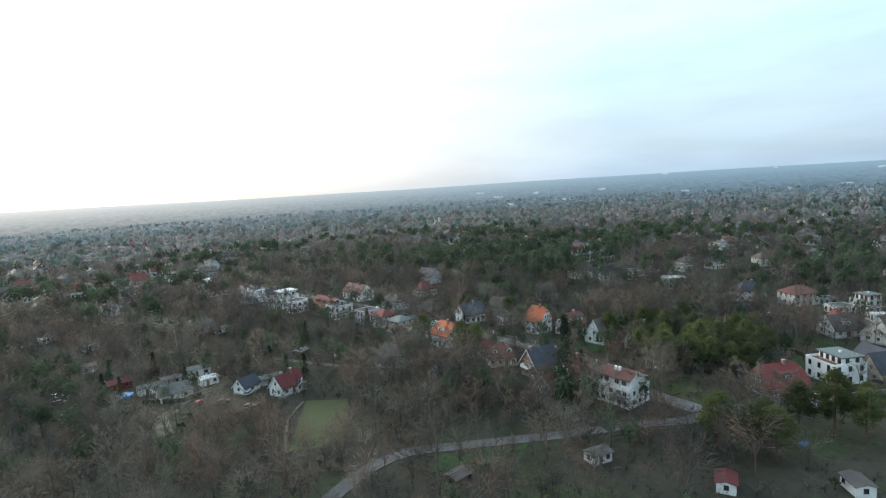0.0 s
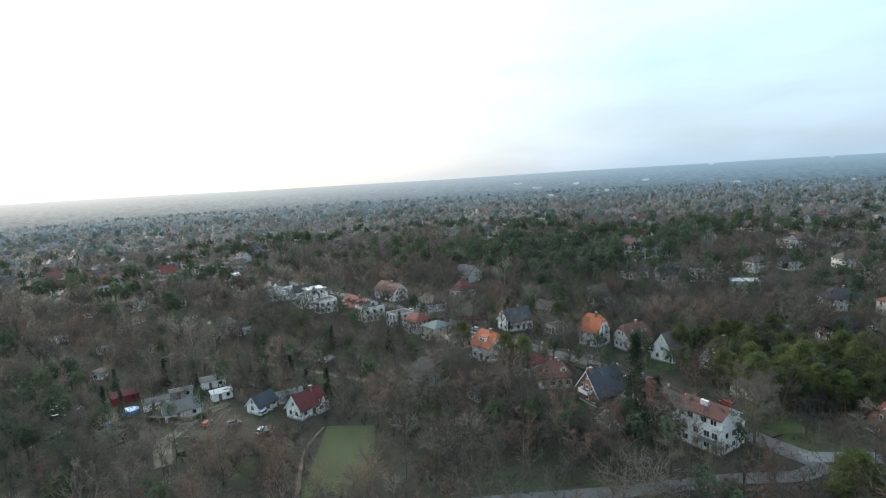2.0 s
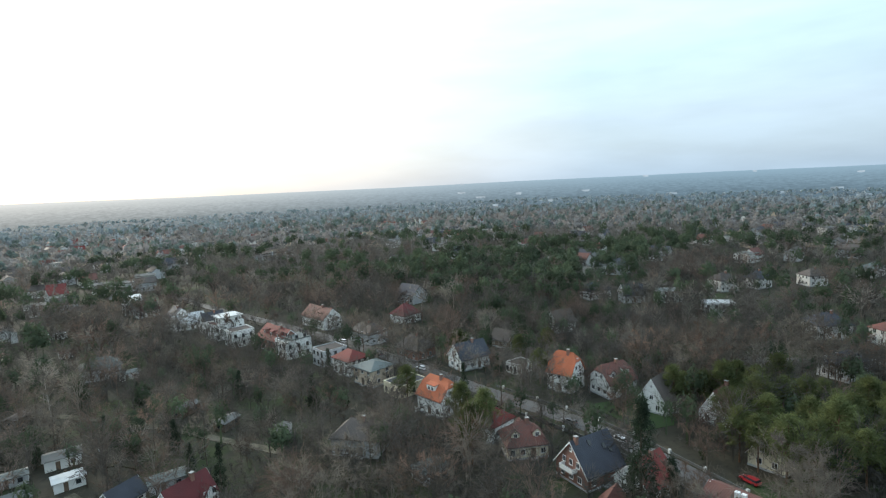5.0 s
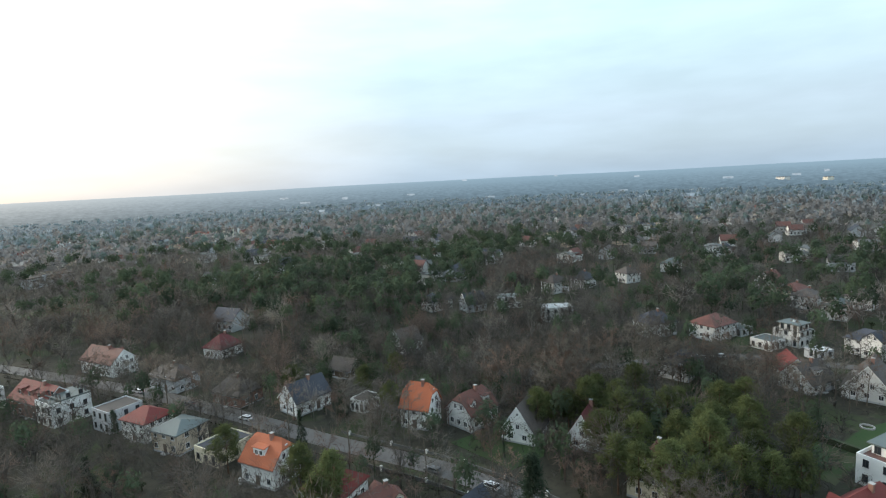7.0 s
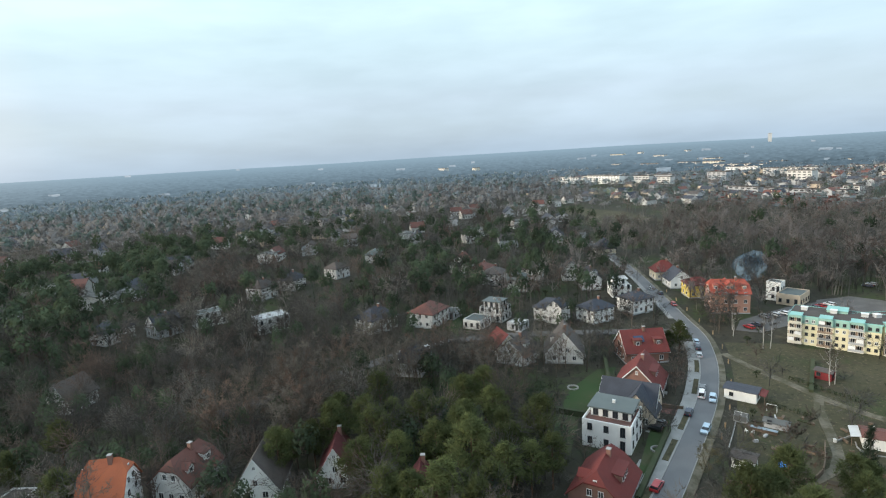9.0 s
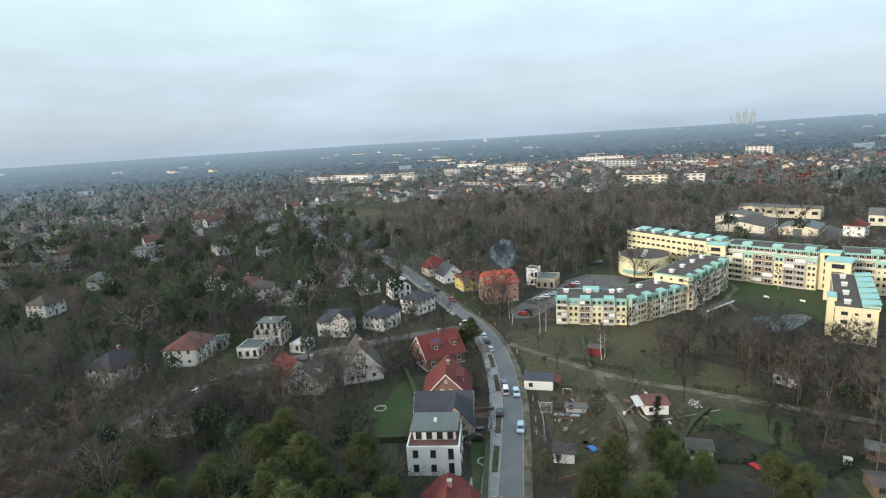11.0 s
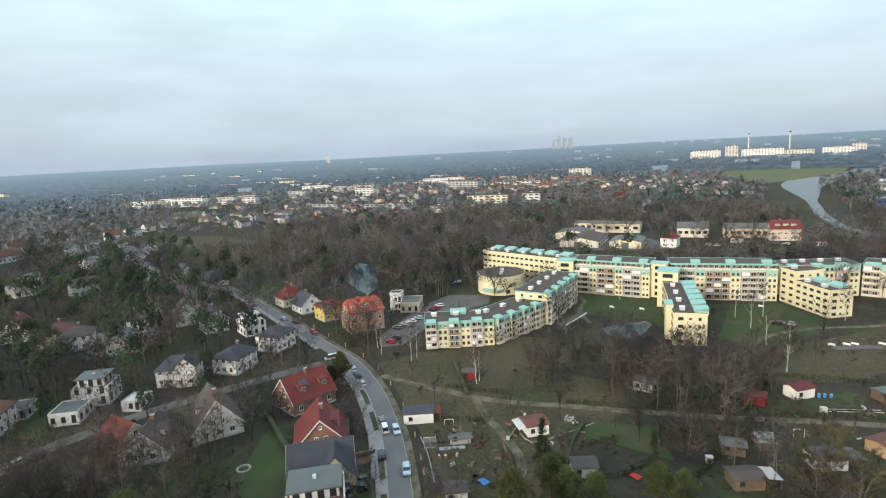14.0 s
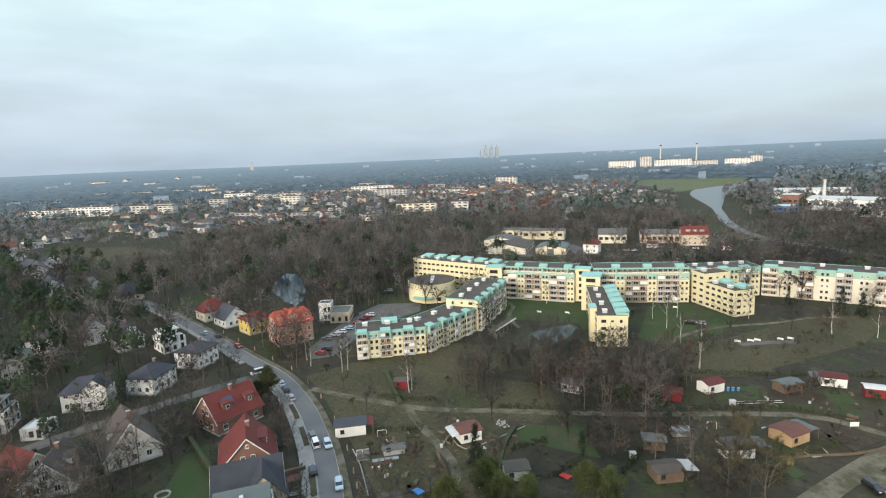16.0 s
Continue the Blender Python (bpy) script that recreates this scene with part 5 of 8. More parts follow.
# ---- the yellow and sea-green flats ----
def flats(p0, p1, depth, storeys, label, lower="paleyellow", upper="teal", side=1, setback=False, fh=2.2, period=11.8, share=0.7, balconies=True, vents=4, vent_at=0.55, hoods=0, hood_at=(0.1, 0.4), joined=()):
    """A block whose garden front runs from p0 to p1 and which lies to the left of that line (side=1). Along the front wide bays of balconies
    take turns with narrow window bays, whose top storey has its own colour; above may stand one more storey, set back between fins."""
    a, b = Vector(p0), Vector(p1)
    L = (b - a).length
    ang = math.degrees(math.atan2(b.y - a.y, b.x - a.x))
    D = depth * side
    h = thing("apartment_block", a.x, a.y, ang, label, "apartment block", "yellow and sea-green flats")
    mid = (a + b) / 2 + Vector((-(b - a).y, (b - a).x)).normalized() * D / 2
    keep_off_box(mid.x, mid.y, ang, L + 5, depth + 5)
    full = storeys - 1 if setback else storeys
    H = full * fh + 0.35 + 0.011 * (len(BLOCK) % 9)
    y0, y1 = sorted((0.0, D))
    out = -side

    def across(u, v):
        return sorted((u, v))

    part("wall", Shape().box(0, L, y0, y1, -0.6, H), M[lower], h)

    def deck(x0, x1, ya, yb, z):
        part("roof", Shape().box(x0 - 0.12, x1 + 0.12, ya - 0.12, yb + 0.12, z, z + 0.22), M["bitumen"], h, "dark brown flat roof")
        part("coping", Shape().box(x0 - 0.22, x1 + 0.22, ya - 0.22, ya - 0.12, z - 0.1, z + 0.34).box(x0 - 0.22, x1 + 0.22, yb + 0.12, yb + 0.22, z - 0.1, z + 0.34), M["copper" if balconies else lower], h)
        for end, xe in ((0, x0 - 0.22), (1, x1 + 0.12)):
            if end not in joined:
                part("coping", Shape().box(xe, xe + 0.1, ya - 0.12, yb + 0.12, z - 0.1, z + 0.34), M["copper" if balconies else lower], h)

    def hood(x0, x1, ya, yb, z, rise=0.5):
        """A copper-roofed box that stands up over the roof's edge."""
        hd = part("roof_hood", Shape().box(x0 + 0.1, x1 - 0.1, *across(ya + side * 0.15, yb - side * 0.15), z, z + 0.75), M["teal"], h)
        part("hood_roof", Shape().slab([(x0, ya, z + 0.82), (x1, ya, z + 0.82), (x1, yb, z + 0.82 + rise), (x0, yb, z + 0.82 + rise)], [(0, 1, 2, 3) if side > 0 else (3, 2, 1, 0)], 0.14), M["copper"], hd)

    deck(0, L, y0, y1, H)
    top = H
    if setback:
        ya, yb = across(side * 1.9, D)
        part("set_back_storey", Shape().box(0.3, L - 0.3, ya, yb - 0.1, H + 0.2, H + fh), M["loggia"], h, "brown timber top storey set back behind a terrace")
        deck(0.1, L - 0.1, ya - (1.0 if side > 0 else 0), yb + (1.0 if side < 0 else 0), H + fh)
        part("fascia", Shape().box(0.1, L - 0.1, *across(side * 0.85, side * 0.75), H + fh - 0.35, H + fh + 0.3), M["copper"], h)
        top = H + fh
        n = max(2, int(L / 1.9))
        for i in range(n):
            window(h, (i + 0.5) * L / n, side * 1.89, H + 1.15, out * 90, 1.35, 1.3, False)
        part("terrace_rail", Shape().box(0, L, *across(0.0, out * 0.06), H + 0.34, H + 0.75), M["ivory"], h)
    n = max(1, round(L / period)) if balconies else 0
    w = L / max(n, 1)
    for i in range(n):
        xa = i * w
        xb = xa + w * share               # balconies from xa to xb, windows from xb to the end of the bay
        xe = xa + w
        part("bay_front", Shape().box(xb, xe - 0.05, *across(0, out * 0.5), -0.5, H - fh), M[lower], h)
        part("bay_head", Shape().box(xb, xe - 0.05, *across(0, out * 0.52), H - fh, H + 0.05), M[upper], h, "top of a bay in sea-green panels")
        for k in range(full):
            zc = 1.3 + k * fh
            for s in (-1, 1):
                if xe - xb > 2.2 or s < 0:
                    window(h, (xb + xe) / 2 + s * min(0.8, (xe - xb) * 0.22), out * (0.51 if k < full - 1 else 0.53), zc, out * 90, 0.85, 0.95, (i + k) % 3 > 0)
            bz = k * fh + 0.1
            # flat brown panel: wood, and the recess's shade painted as colour
            part("loggia", Shape().box(xa + 0.05, xb - 0.05, *across(0, out * 0.05), bz + 0.1, bz + fh - 0.05), M["loggia"], h)
            bo = part("balcony", Shape().box(xa + 0.05, xb - 0.02, *across(0.06 * out, out * 1.25), bz, bz + 0.16), M["ivory"], h)
            part("railing", Shape().box(xa + 0.05, xb - 0.02, *across(out * 1.2, out * 1.25), bz + 0.24, bz + 0.9), M[("ivory", "grey", "loggia", "ivory", "grey", "metal")[(i * 2 + k * 3) % 6]], bo)
            m = max(2, round((xb - xa) / 3.4))
            for q in range(m + 1):
                xp = xa + 0.1 + q * (xb - xa - 0.3) / m
                part("post", Shape().box(xp, xp + 0.16, *across(out * 1.05, out * 1.22), bz + 0.16, bz + fh), M["ivory" if q in (0, m) else "loggia"], bo)
            for q in range(m):
                xw = xa + 0.1 + (q + 0.5) * (xb - xa - 0.3) / m
                window(h, xw, out * 0.06, zc - 0.1, out * 90, (xb - xa) / m * 0.62, 1.5, False)
                if (i * 3 + k * 5 + q * 7 + len(BLOCK)) % 6 == 1:
                    part("awning", Shape().box(xw - (xb - xa) / m * 0.45, xw + (xb - xa) / m * 0.45, *across(out * 1.1, out * 1.3), bz + 0.9, bz + fh - 0.15), M["curtain"], bo, "white sun blind")
        if not setback:
            for xs in (xa + 0.02, xb - 0.3):
                part("bay_side", Shape().box(xs, xs + 0.26, *across(out * 0.07, out * 1.4), H - fh + 0.2, H - 0.02), M["teal"], h, "sea-green side of the top balcony")
        if setback:
            part("fin", Shape().box(xb + 0.2, xb + 0.75, *across(out * 0.3, side * 1.9), H + 0.2, top + 0.25), M["teal"], h, "sea-green fin between the terraces")
            hood(xb - 1.4, xb + 2.0, side * 0.6, side * 3.2, top + 0.2)
        else:
            hood(xa + w * 0.04, xb - w * 0.02, out * 1.35, side * 1.3, top - 0.3, 0.35)
    rows = (0.22, 0.5, 0.78)
    for k in range(full):
        for xx, an in ((-0.01, 180), (L + 0.01, 0)):
            for f in rows:
                window(h, xx, D * f, 1.3 + k * fh, an, 1.5 if f == rows[0] else 0.8, 0.9 if f != 0.5 else 0.5, True)
        if not balconies:
            for i in range(int(L / 2.6)):
                window(h, (i + 0.5) * L / int(L / 2.6), out * 0.01, 1.3 + k * fh, out * 90, 1.7, 0.75, True)
    for i in range(hoods):
        xc = (i + 0.5) * L / hoods
        hood(xc - min(2.6, 0.38 * L / hoods), xc + min(2.6, 0.38 * L / hoods), D * hood_at[0], D * hood_at[1], top + 0.2)
    for i in range(vents):
        xc = (i + 0.4) * L / vents
        v = part("roof_vent", Shape().box(xc - 0.8, xc + 0.8, *across(D * vent_at, D * vent_at + side * 1.4), top + 0.2, top + 1.15), M["paleroof"], h, "white roof vent box")
        part("vent_cap", Shape().box(xc - 0.92, xc + 0.92, *across(D * vent_at - side * 0.12, D * vent_at + side * 1.52), top + 1.15, top + 1.25), M["frame"], v)
    return h


FL = "pale yellow flats with sea-green top storey and brown roof"
PL = "pale yellow cross block with row of sea-green roof hoods"
flats((211.4, 77.8), (205.0, 57.0), 11, 4, FL, fh=1.98, period=7.3, share=0.5, hoods=1, hood_at=(0.62, 0.92), vents=3, joined=(1,))
flats((205.0, 56.5), (215.5, 33.5), 11.5, 4, FL, fh=1.98, period=6.2, share=0.5, vents=3, joined=(0,))
flats((214.8, 32.5), (237.5, 7.0), 12, 5, FL, fh=2.14, period=6.6, share=0.5, vents=4)
flats((249.5, 1.5), (226.0, -19.0), 12, 6, FL, setback=True, period=10.5, vents=0)
flats((222.0, -25.5), (200.8, -55.5), 12, 6, FL, setback=True, period=12.2, vents=0)
flats((293.0, 24.0), (252.5, 3.0), 11, 5, "pale yellow flats with sea-green roof cabins", fh=2.6, hoods=6, hood_at=(0.45, 0.85), vents=5, vent_at=0.2, balconies=False)
flats((180.5, 9.0), (212.0, -13.5), 9.4, 4, PL, fh=2.36, side=-1, hoods=6, hood_at=(0.62, 1.06), vents=4, vent_at=0.22, balconies=False)
flats((200.7, -56.8), (193.4, -55.2), 11, 5, "taller head of the pale yellow cross block beside the lawn", fh=2.4, vents=1, vent_at=0.2, balconies=False)
flats((193.2, -55.15), (178.2, -51.8), 8.6, 4, "pale yellow cross block beside the lawn", fh=2.24, hoods=2, hood_at=(0.5, 0.9), vents=2, vent_at=0.15, balconies=False)
flats((203.0, -62.0), (192.5, -86.0), 11, 5, FL, fh=2.3, period=8.0, share=0.5, vents=4)
flats((192.2, -87.2), (118.0, -127.5), 12, 5, "long ivory flats with balcony bays and dark roof", lower="ivory", upper="teal", fh=2.3, period=12.0, share=0.46, vents=6)
lift_head = thing("balcony_tower", 181.6, 7.6, -35.5, "plain pale yellow stair head beside the cross block", "building")
part("wall", Shape().box(3.2, 8.0, 0.05, 2.2, 0, 11.2), M["paleyellow"], lift_head)
part("roof", Shape().box(3.0, 8.2, 0.05, 2.4, 11.2, 11.5), M["copper"], lift_head)
# glazed stair towers and tower heads
for (tx, ty, tw, td, th, nm) in ((226.5, -24.0, 4.5, 6, 13.6, "glazed yellow stair tower between blocks"), (215.5, -19.0, 8, 7, 13.4, "pale yellow tower head of the cross block"), (251.5, 3.0, 6, 7, 13.6, "pale yellow corner stair tower")):
    tb = thing("stair_tower", tx, ty, -46, nm, "building")
    part("wall", Shape().box(-tw / 2, tw / 2, -td / 2, td / 2, 0, th), M["paleyellow"], tb)
    part("roof", Shape().box(-tw / 2 - 0.3, tw / 2 + 0.3, -td / 2 - 0.3, td / 2 + 0.3, th, th + 0.35), M["copper"], tb)
    for k in range(5):
        window(tb, 0, -td / 2 - 0.01, 1.6 + 2.6 * k, -90, tw * 0.6, 1.6, True)
        window(tb, -tw / 2 - 0.01, 0, 1.6 + 2.6 * k, 180, td * 0.5, 1.4, True)
    keep_off_box(tx, ty, -46, tw + 4, td + 4)
# oval hall
ov = thing("oval_hall", 268, 26, -28, "oval pale yellow hall with brown flat roof", "building")
oval = [(11.0 * math.cos(k * math.tau / 40), 10.4 * math.sin(k * math.tau / 40)) for k in range(40)]
part("wall", Shape().prism(oval, 0, 8.0), M["paleyellow"], ov)
part("roof", Shape().prism([(x * 0.97, y * 0.97) for x, y in oval], 8.0, 8.15), M["bitumen"], ov)
part("canopy", Shape().prism([(-10.5 + 4.5 * math.cos(a), 3 + 4.5 * math.sin(a)) for a in [k * math.tau / 20 for k in range(20)]], 2.6, 2.9), M["copper"], ov)
for k in range(3):
    part("roof_light", Shape().box(-7 + 5 * k, -4.5 + 5 * k, -1.0, 0.6, 8.15, 8.55), M["paleroof"], ov)
for k in range(5):
    a = 200 + 18 * k
    window(ov, 11.05 * math.cos(radians(a)), 10.44 * math.sin(radians(a)), 1.7, a, 1.4, 1.6, True, False)
keep_off_box(268, 26, -28, 32, 22)
# curved glass wing roof and walkway by the garden
wk = thing("walkway_roof", 209, 26, -58, "white-edged glazed walkway roof", "canopy")
part("roof", Shape().box(-8, 8, -1.2, 1.2, 2.9, 3.05), M["bitumen"], wk)
part("edge", Shape().box(-8, 8, -1.35, -1.2, 2.75, 3.15), M["frame"], wk)
for k in range(6):
    part("post", Shape().box(-7.6 + 3 * k, -7.5 + 3 * k, -1.1, -1.0, 0, 2.9), M["metal"], wk)

# benches along the slope
bench = thing("park_bench", 160.0, -29.2, 24, "white slatted park bench on a path", "bench", "benches on the slope")
part("seat", Shape().box(-0.9, 0.9, -0.25, 0.25, 0.42, 0.5), M["frame"], bench)
part("backrest", Shape().box(-0.9, 0.9, 0.22, 0.3, 0.55, 1.0), M["frame"], bench)
for sx in (-0.7, 0.7):
    part("leg", Shape().box(sx - 0.06, sx + 0.06, -0.22, 0.22, 0, 0.42), M["grey"], bench)
for bx, by in ((158.4, -33.0), (157.6, -35.2), (154.6, -41.6), (153.2, -44.6), (214, -6), (221, 2), (197, -44)):
    copy_thing(bench, pose(bx, by, 0, 0, 0, 24))

# ---- works and halls behind the flats ----
def hall(x, y, ang, L, W, eave, ridge, wall, roof, label, name="works_hall", n=5):
    h = thing(name, x, y, ang, label, "hall")
    keep_off_box(x, y, ang, L + 1.5, W + 1.5)
    part("wall", Shape().section([(-W / 2, 0), (W / 2, 0), (W / 2, eave), (0, ridge - 0.25), (-W / 2, eave)], -L / 2, L / 2), M[wall], h)
    part("roof", roof_planes(L, W, eave, ridge, "gable", 0.4, 0.3)[0], M[roof], h)
    for j in range(n):
        for sgn in (-1, 1):
            window(h, (j - (n - 1) / 2) * L / n, sgn * (W / 2 + 0.01), eave * 0.55, sgn * 90, min(3.0, L / n * 0.6), min(1.8, eave * 0.4), True, False)
    for sgn in (-1, 1):
        part("gate", Shape().box(sgn * (L / 2) - 0.08, sgn * (L / 2) + 0.08, -2, 2, 0.02, min(3.6, eave - 0.3)), M["greyroof"], h)
    return h


hall(348.5, -66.5, -45, 30, 25, 3.8, 6.4, "ivory", "tile_brown", "low white gabled hall with brown roof")
hall(366, -72, -45, 18, 22, 5.0, 7.4, "ivory", "eternit", "taller white hall behind with grey roof")
hall(326.5, -83.5, -45, 20, 18, 3.8, 6.2, "cream", "greyroof", "low gabled hall with grey-green roof")
hall(393, -101, 45, 22, 10, 6, 7.2, "cream", "eternit", "two-storey cream works block with grey roof")
hall(375, -112, 45, 30, 11, 6.4, 7.6, "cream", "eternit", "two-storey cream works block with grey roof")
house(309.5, -100, 38, 9, 9, 6, 8.8, "white", "tile_red", "hip", "white two-storey gatehouse with red hipped roof", (), None, (2, 0), 2, 2)
hall(333, -137.6, 48, 18, 16, 6.0, 9.0, "ivory", "eternit", "old works hall with grey roof")
hall(312.7, -159, 48, 24, 13, 6.0, 8.4, "beige", "eternit", "long ochre works building with pale grey roof", n=7)
house(292.8, -167.5, 48, 16, 13, 7.2, 11.6, "beige", "tile_red", "half", "old works office with big red hipped roof", [(1, -4, 2.6, "shed"), (1, 0, 2.6, "shed"), (1, 4, 2.6, "shed")], 0.3, (3, 2), 5, 2)
hut(268, -165, 30, 6, 5, 2.8, "white", "tile_red", "small white lodge with red roof", None, 0.9)
hut(300, -140, 30, 6, 5, 2.8, "white", "tile_red", "small white lodge with red roof", None, 0.9)
hall(358, -359, 40, 20, 12, 6, 7, "plastic_blue", "paleroof", "blue riverside works shed with pale roof")
hall(335, -406, 12, 50, 28, 10, 12, "white", "paleroof", "large white riverside works hall", n=9)
hall(296, -372, 12, 30, 14, 5, 6, "white", "paleroof", "low white riverside works wing")
hall(372, -392, 12, 14, 12, 13, 14, "brick", "paleroof", "tall brick riverside works block", n=3)
hall(420, -500, 40, 70, 24, 9, 11, "white", "paleroof", "far long white works hall", n=9)
st = thing("works_chimney", 352, -405, 0, "tall pale works chimney", "chimney")
part("shaft", Shape().tube((0, 0, 0), (0, 0, 26), 1.6, 1.1, 14), M["paleroof"], st)
part("collar", Shape().tube((0, 0, 25), (0, 0, 26.4), 1.5, 1.5, 14), M["grey"], st)


# ---- cars ----
CAR = Matrix.Diagonal((0.86, 0.86, 0.86, 1))


def car_model(paint, label, van=False, name="car"):
    c = thing(name, 0, 0, 0, label, "car", "parked cars")
    hgt = 2.0 if van else 1.45
    prof = [(-2.15, 0.35), (2.15, 0.35), (2.2, 0.7), (1.95, 0.85), (1.15 if not van else 1.6, 0.95), (-2.1, 0.98), (-2.2, 0.7)]
    s = Shape()
    i = 0
    s.v += [(x, y, z) for y in (-0.88, 0.88) for x, z in prof]
    n = len(prof)
    s.f += [tuple(range(n)), tuple(range(2 * n - 1, n - 1, -1))] + [(k, k + n, (k + 1) % n + n, (k + 1) % n) for k in range(n)]
    body = part("body", s, PAINT[paint], c)
    g = Shape()
    rear, front, rt, ft = (-2.1, 1.2, -1.9, 0.55) if not van else (-2.12, 1.65, -2.05, 1.0)
    g.v += [(rear, -0.8, 0.95), (front, -0.8, 0.95), (front, 0.8, 0.95), (rear, 0.8, 0.95), (rt, -0.66, hgt - 0.06), (ft, -0.66, hgt - 0.06), (ft, 0.66, hgt - 0.06), (rt, 0.66, hgt - 0.06)]
    g.f += [(0, 1, 5, 4), (1, 2, 6, 5), (2, 3, 7, 6), (3, 0, 4, 7), (4, 5, 6, 7)]
    part("window_band", g, M["glass"], c)
    part("car_roof", Shape().box(rt + 0.02, ft - 0.05, -0.68, 0.68, hgt - 0.06, hgt), PAINT[paint], c)
    for wx in (-1.35, 1.35):
        for wy in (-0.8, 0.8):
            part("wheel", Shape().tube((wx, wy - 0.1, 0.33), (wx, wy + 0.1, 0.33), 0.33, 0.33, 10).tube((wx, wy + 0.1, 0.33), (wx, wy - 0.1, 0.33), 0.33, 0.33, 10), M["tyre"], c)
    for wy in (-0.6, 0.6):
        part("headlight", Shape().box(2.1, 2.23, wy - 0.18, wy + 0.18, 0.66, 0.8), M["frame"], c)
        part("tail_light", Shape().box(-2.24, -2.12, wy - 0.15, wy + 0.15, 0.68, 0.84), M["plastic_red"], c)
    return c


CARS = {}
for kind, x, y, ang in (("white van", 164.4, 101.6, -4), ("grey", 168.6, 101.4, -3), ("pale blue", 163.0, 99.3, 176), ("pale blue", 146.9, 101.1, 168), ("silver", 191.8, 101.9, 4), ("dark blue", 198, 102.2, 6),
                        ("pale blue", 203, 102.6, 8), ("white van", 215, 107.4, 100), ("red", 244, 110.0, 197), ("dark blue", 260, 115.4, 16), ("silver", 267, 119.6, 18), ("dark blue", 154.2, 104.4, -8), ("red", 123.0, 109.4, -14),
                        ("black", 144.5, 111.3, 80), ("grey", 147, 110.6, 82), ("red", 221.6, 87.0, 40), ("dark blue", 224.5, 84.4, 40), ("grey", 235, 81.4, 42), ("silver", 237.6, 78, 42), ("white", 240, 75, 42), ("pale blue", 242.5, 71.5, 42), ("red", 247, 67, 42), ("dark blue", 249.5, 64.5, 42),
                        ("red", 252, 62.2, 42), ("white", 255, 59.2, 42), ("black", 98.8, 18.2, 160), ("black", 184, 175, 130), ("silver", 181.8, 178, 140), ("white", 176.2, 181, 150), ("dark blue", 286, 41, 60), ("silver", 289, 39, 60),
                        ("white", -84, 194.5, 20), ("pale blue", -78, 192.5, 30), ("dark blue", -80.5, 187.5, 15), ("white", 79.2, 165.4, 108), ("grey", 73.6, 177.6, 112), ("silver", 58.5, 183.6, 112), ("red", 92.5, 142.0, 98), ("white", 49.2, 231.0, 118), ("dark blue", 38.5, 252, 118), ("white", 28, 274, 118),
                        ("silver", -23.0, 172.8, 60), ("black", -20.0, 160.5, 75), ("white", -22, 161.5, 75), ("red", -37, 170, 80), ("grey", -30, 168, 20), ("black", 181, -33, 30), ("silver", 178.5, -35, 30), ("white", 300, -118, 20), ("silver", 296, -121, 20), ("grey", 283, -150, 20), ("white", 279, -153, 20)):
    if kind not in CARS:
        van = "van" in kind
        CARS[kind] = car_model(kind.replace(" van", ""), "parked " + ("white delivery van" if van else kind + " hatchback car"), van, "van" if van else "car")
        CARS[kind].matrix_basis = pose(x, y, 0.18, 0, 0, ang) @ CAR
    else:
        copy_thing(CARS[kind], pose(x, y, 0.18, 0, 0, ang))


# ---- trees ----
rng = np.random.default_rng(7)


def blades(centres, dirs, length, width, rg):
    """Thin triangles that start at the centres and run along dirs."""
    n = len(centres)
    d = dirs / np.linalg.norm(dirs, axis=1)[:, None]
    side = np.cross(d, rg.normal(size=(n, 3)))
    side /= np.linalg.norm(side, axis=1)[:, None] + 1e-9
    w, l = np.broadcast_to(width, n)[:, None], np.broadcast_to(length, n)[:, None]
    return np.stack([centres - side * w / 2, centres + side * w / 2, centres + d * l], 1).reshape(-1, 3)


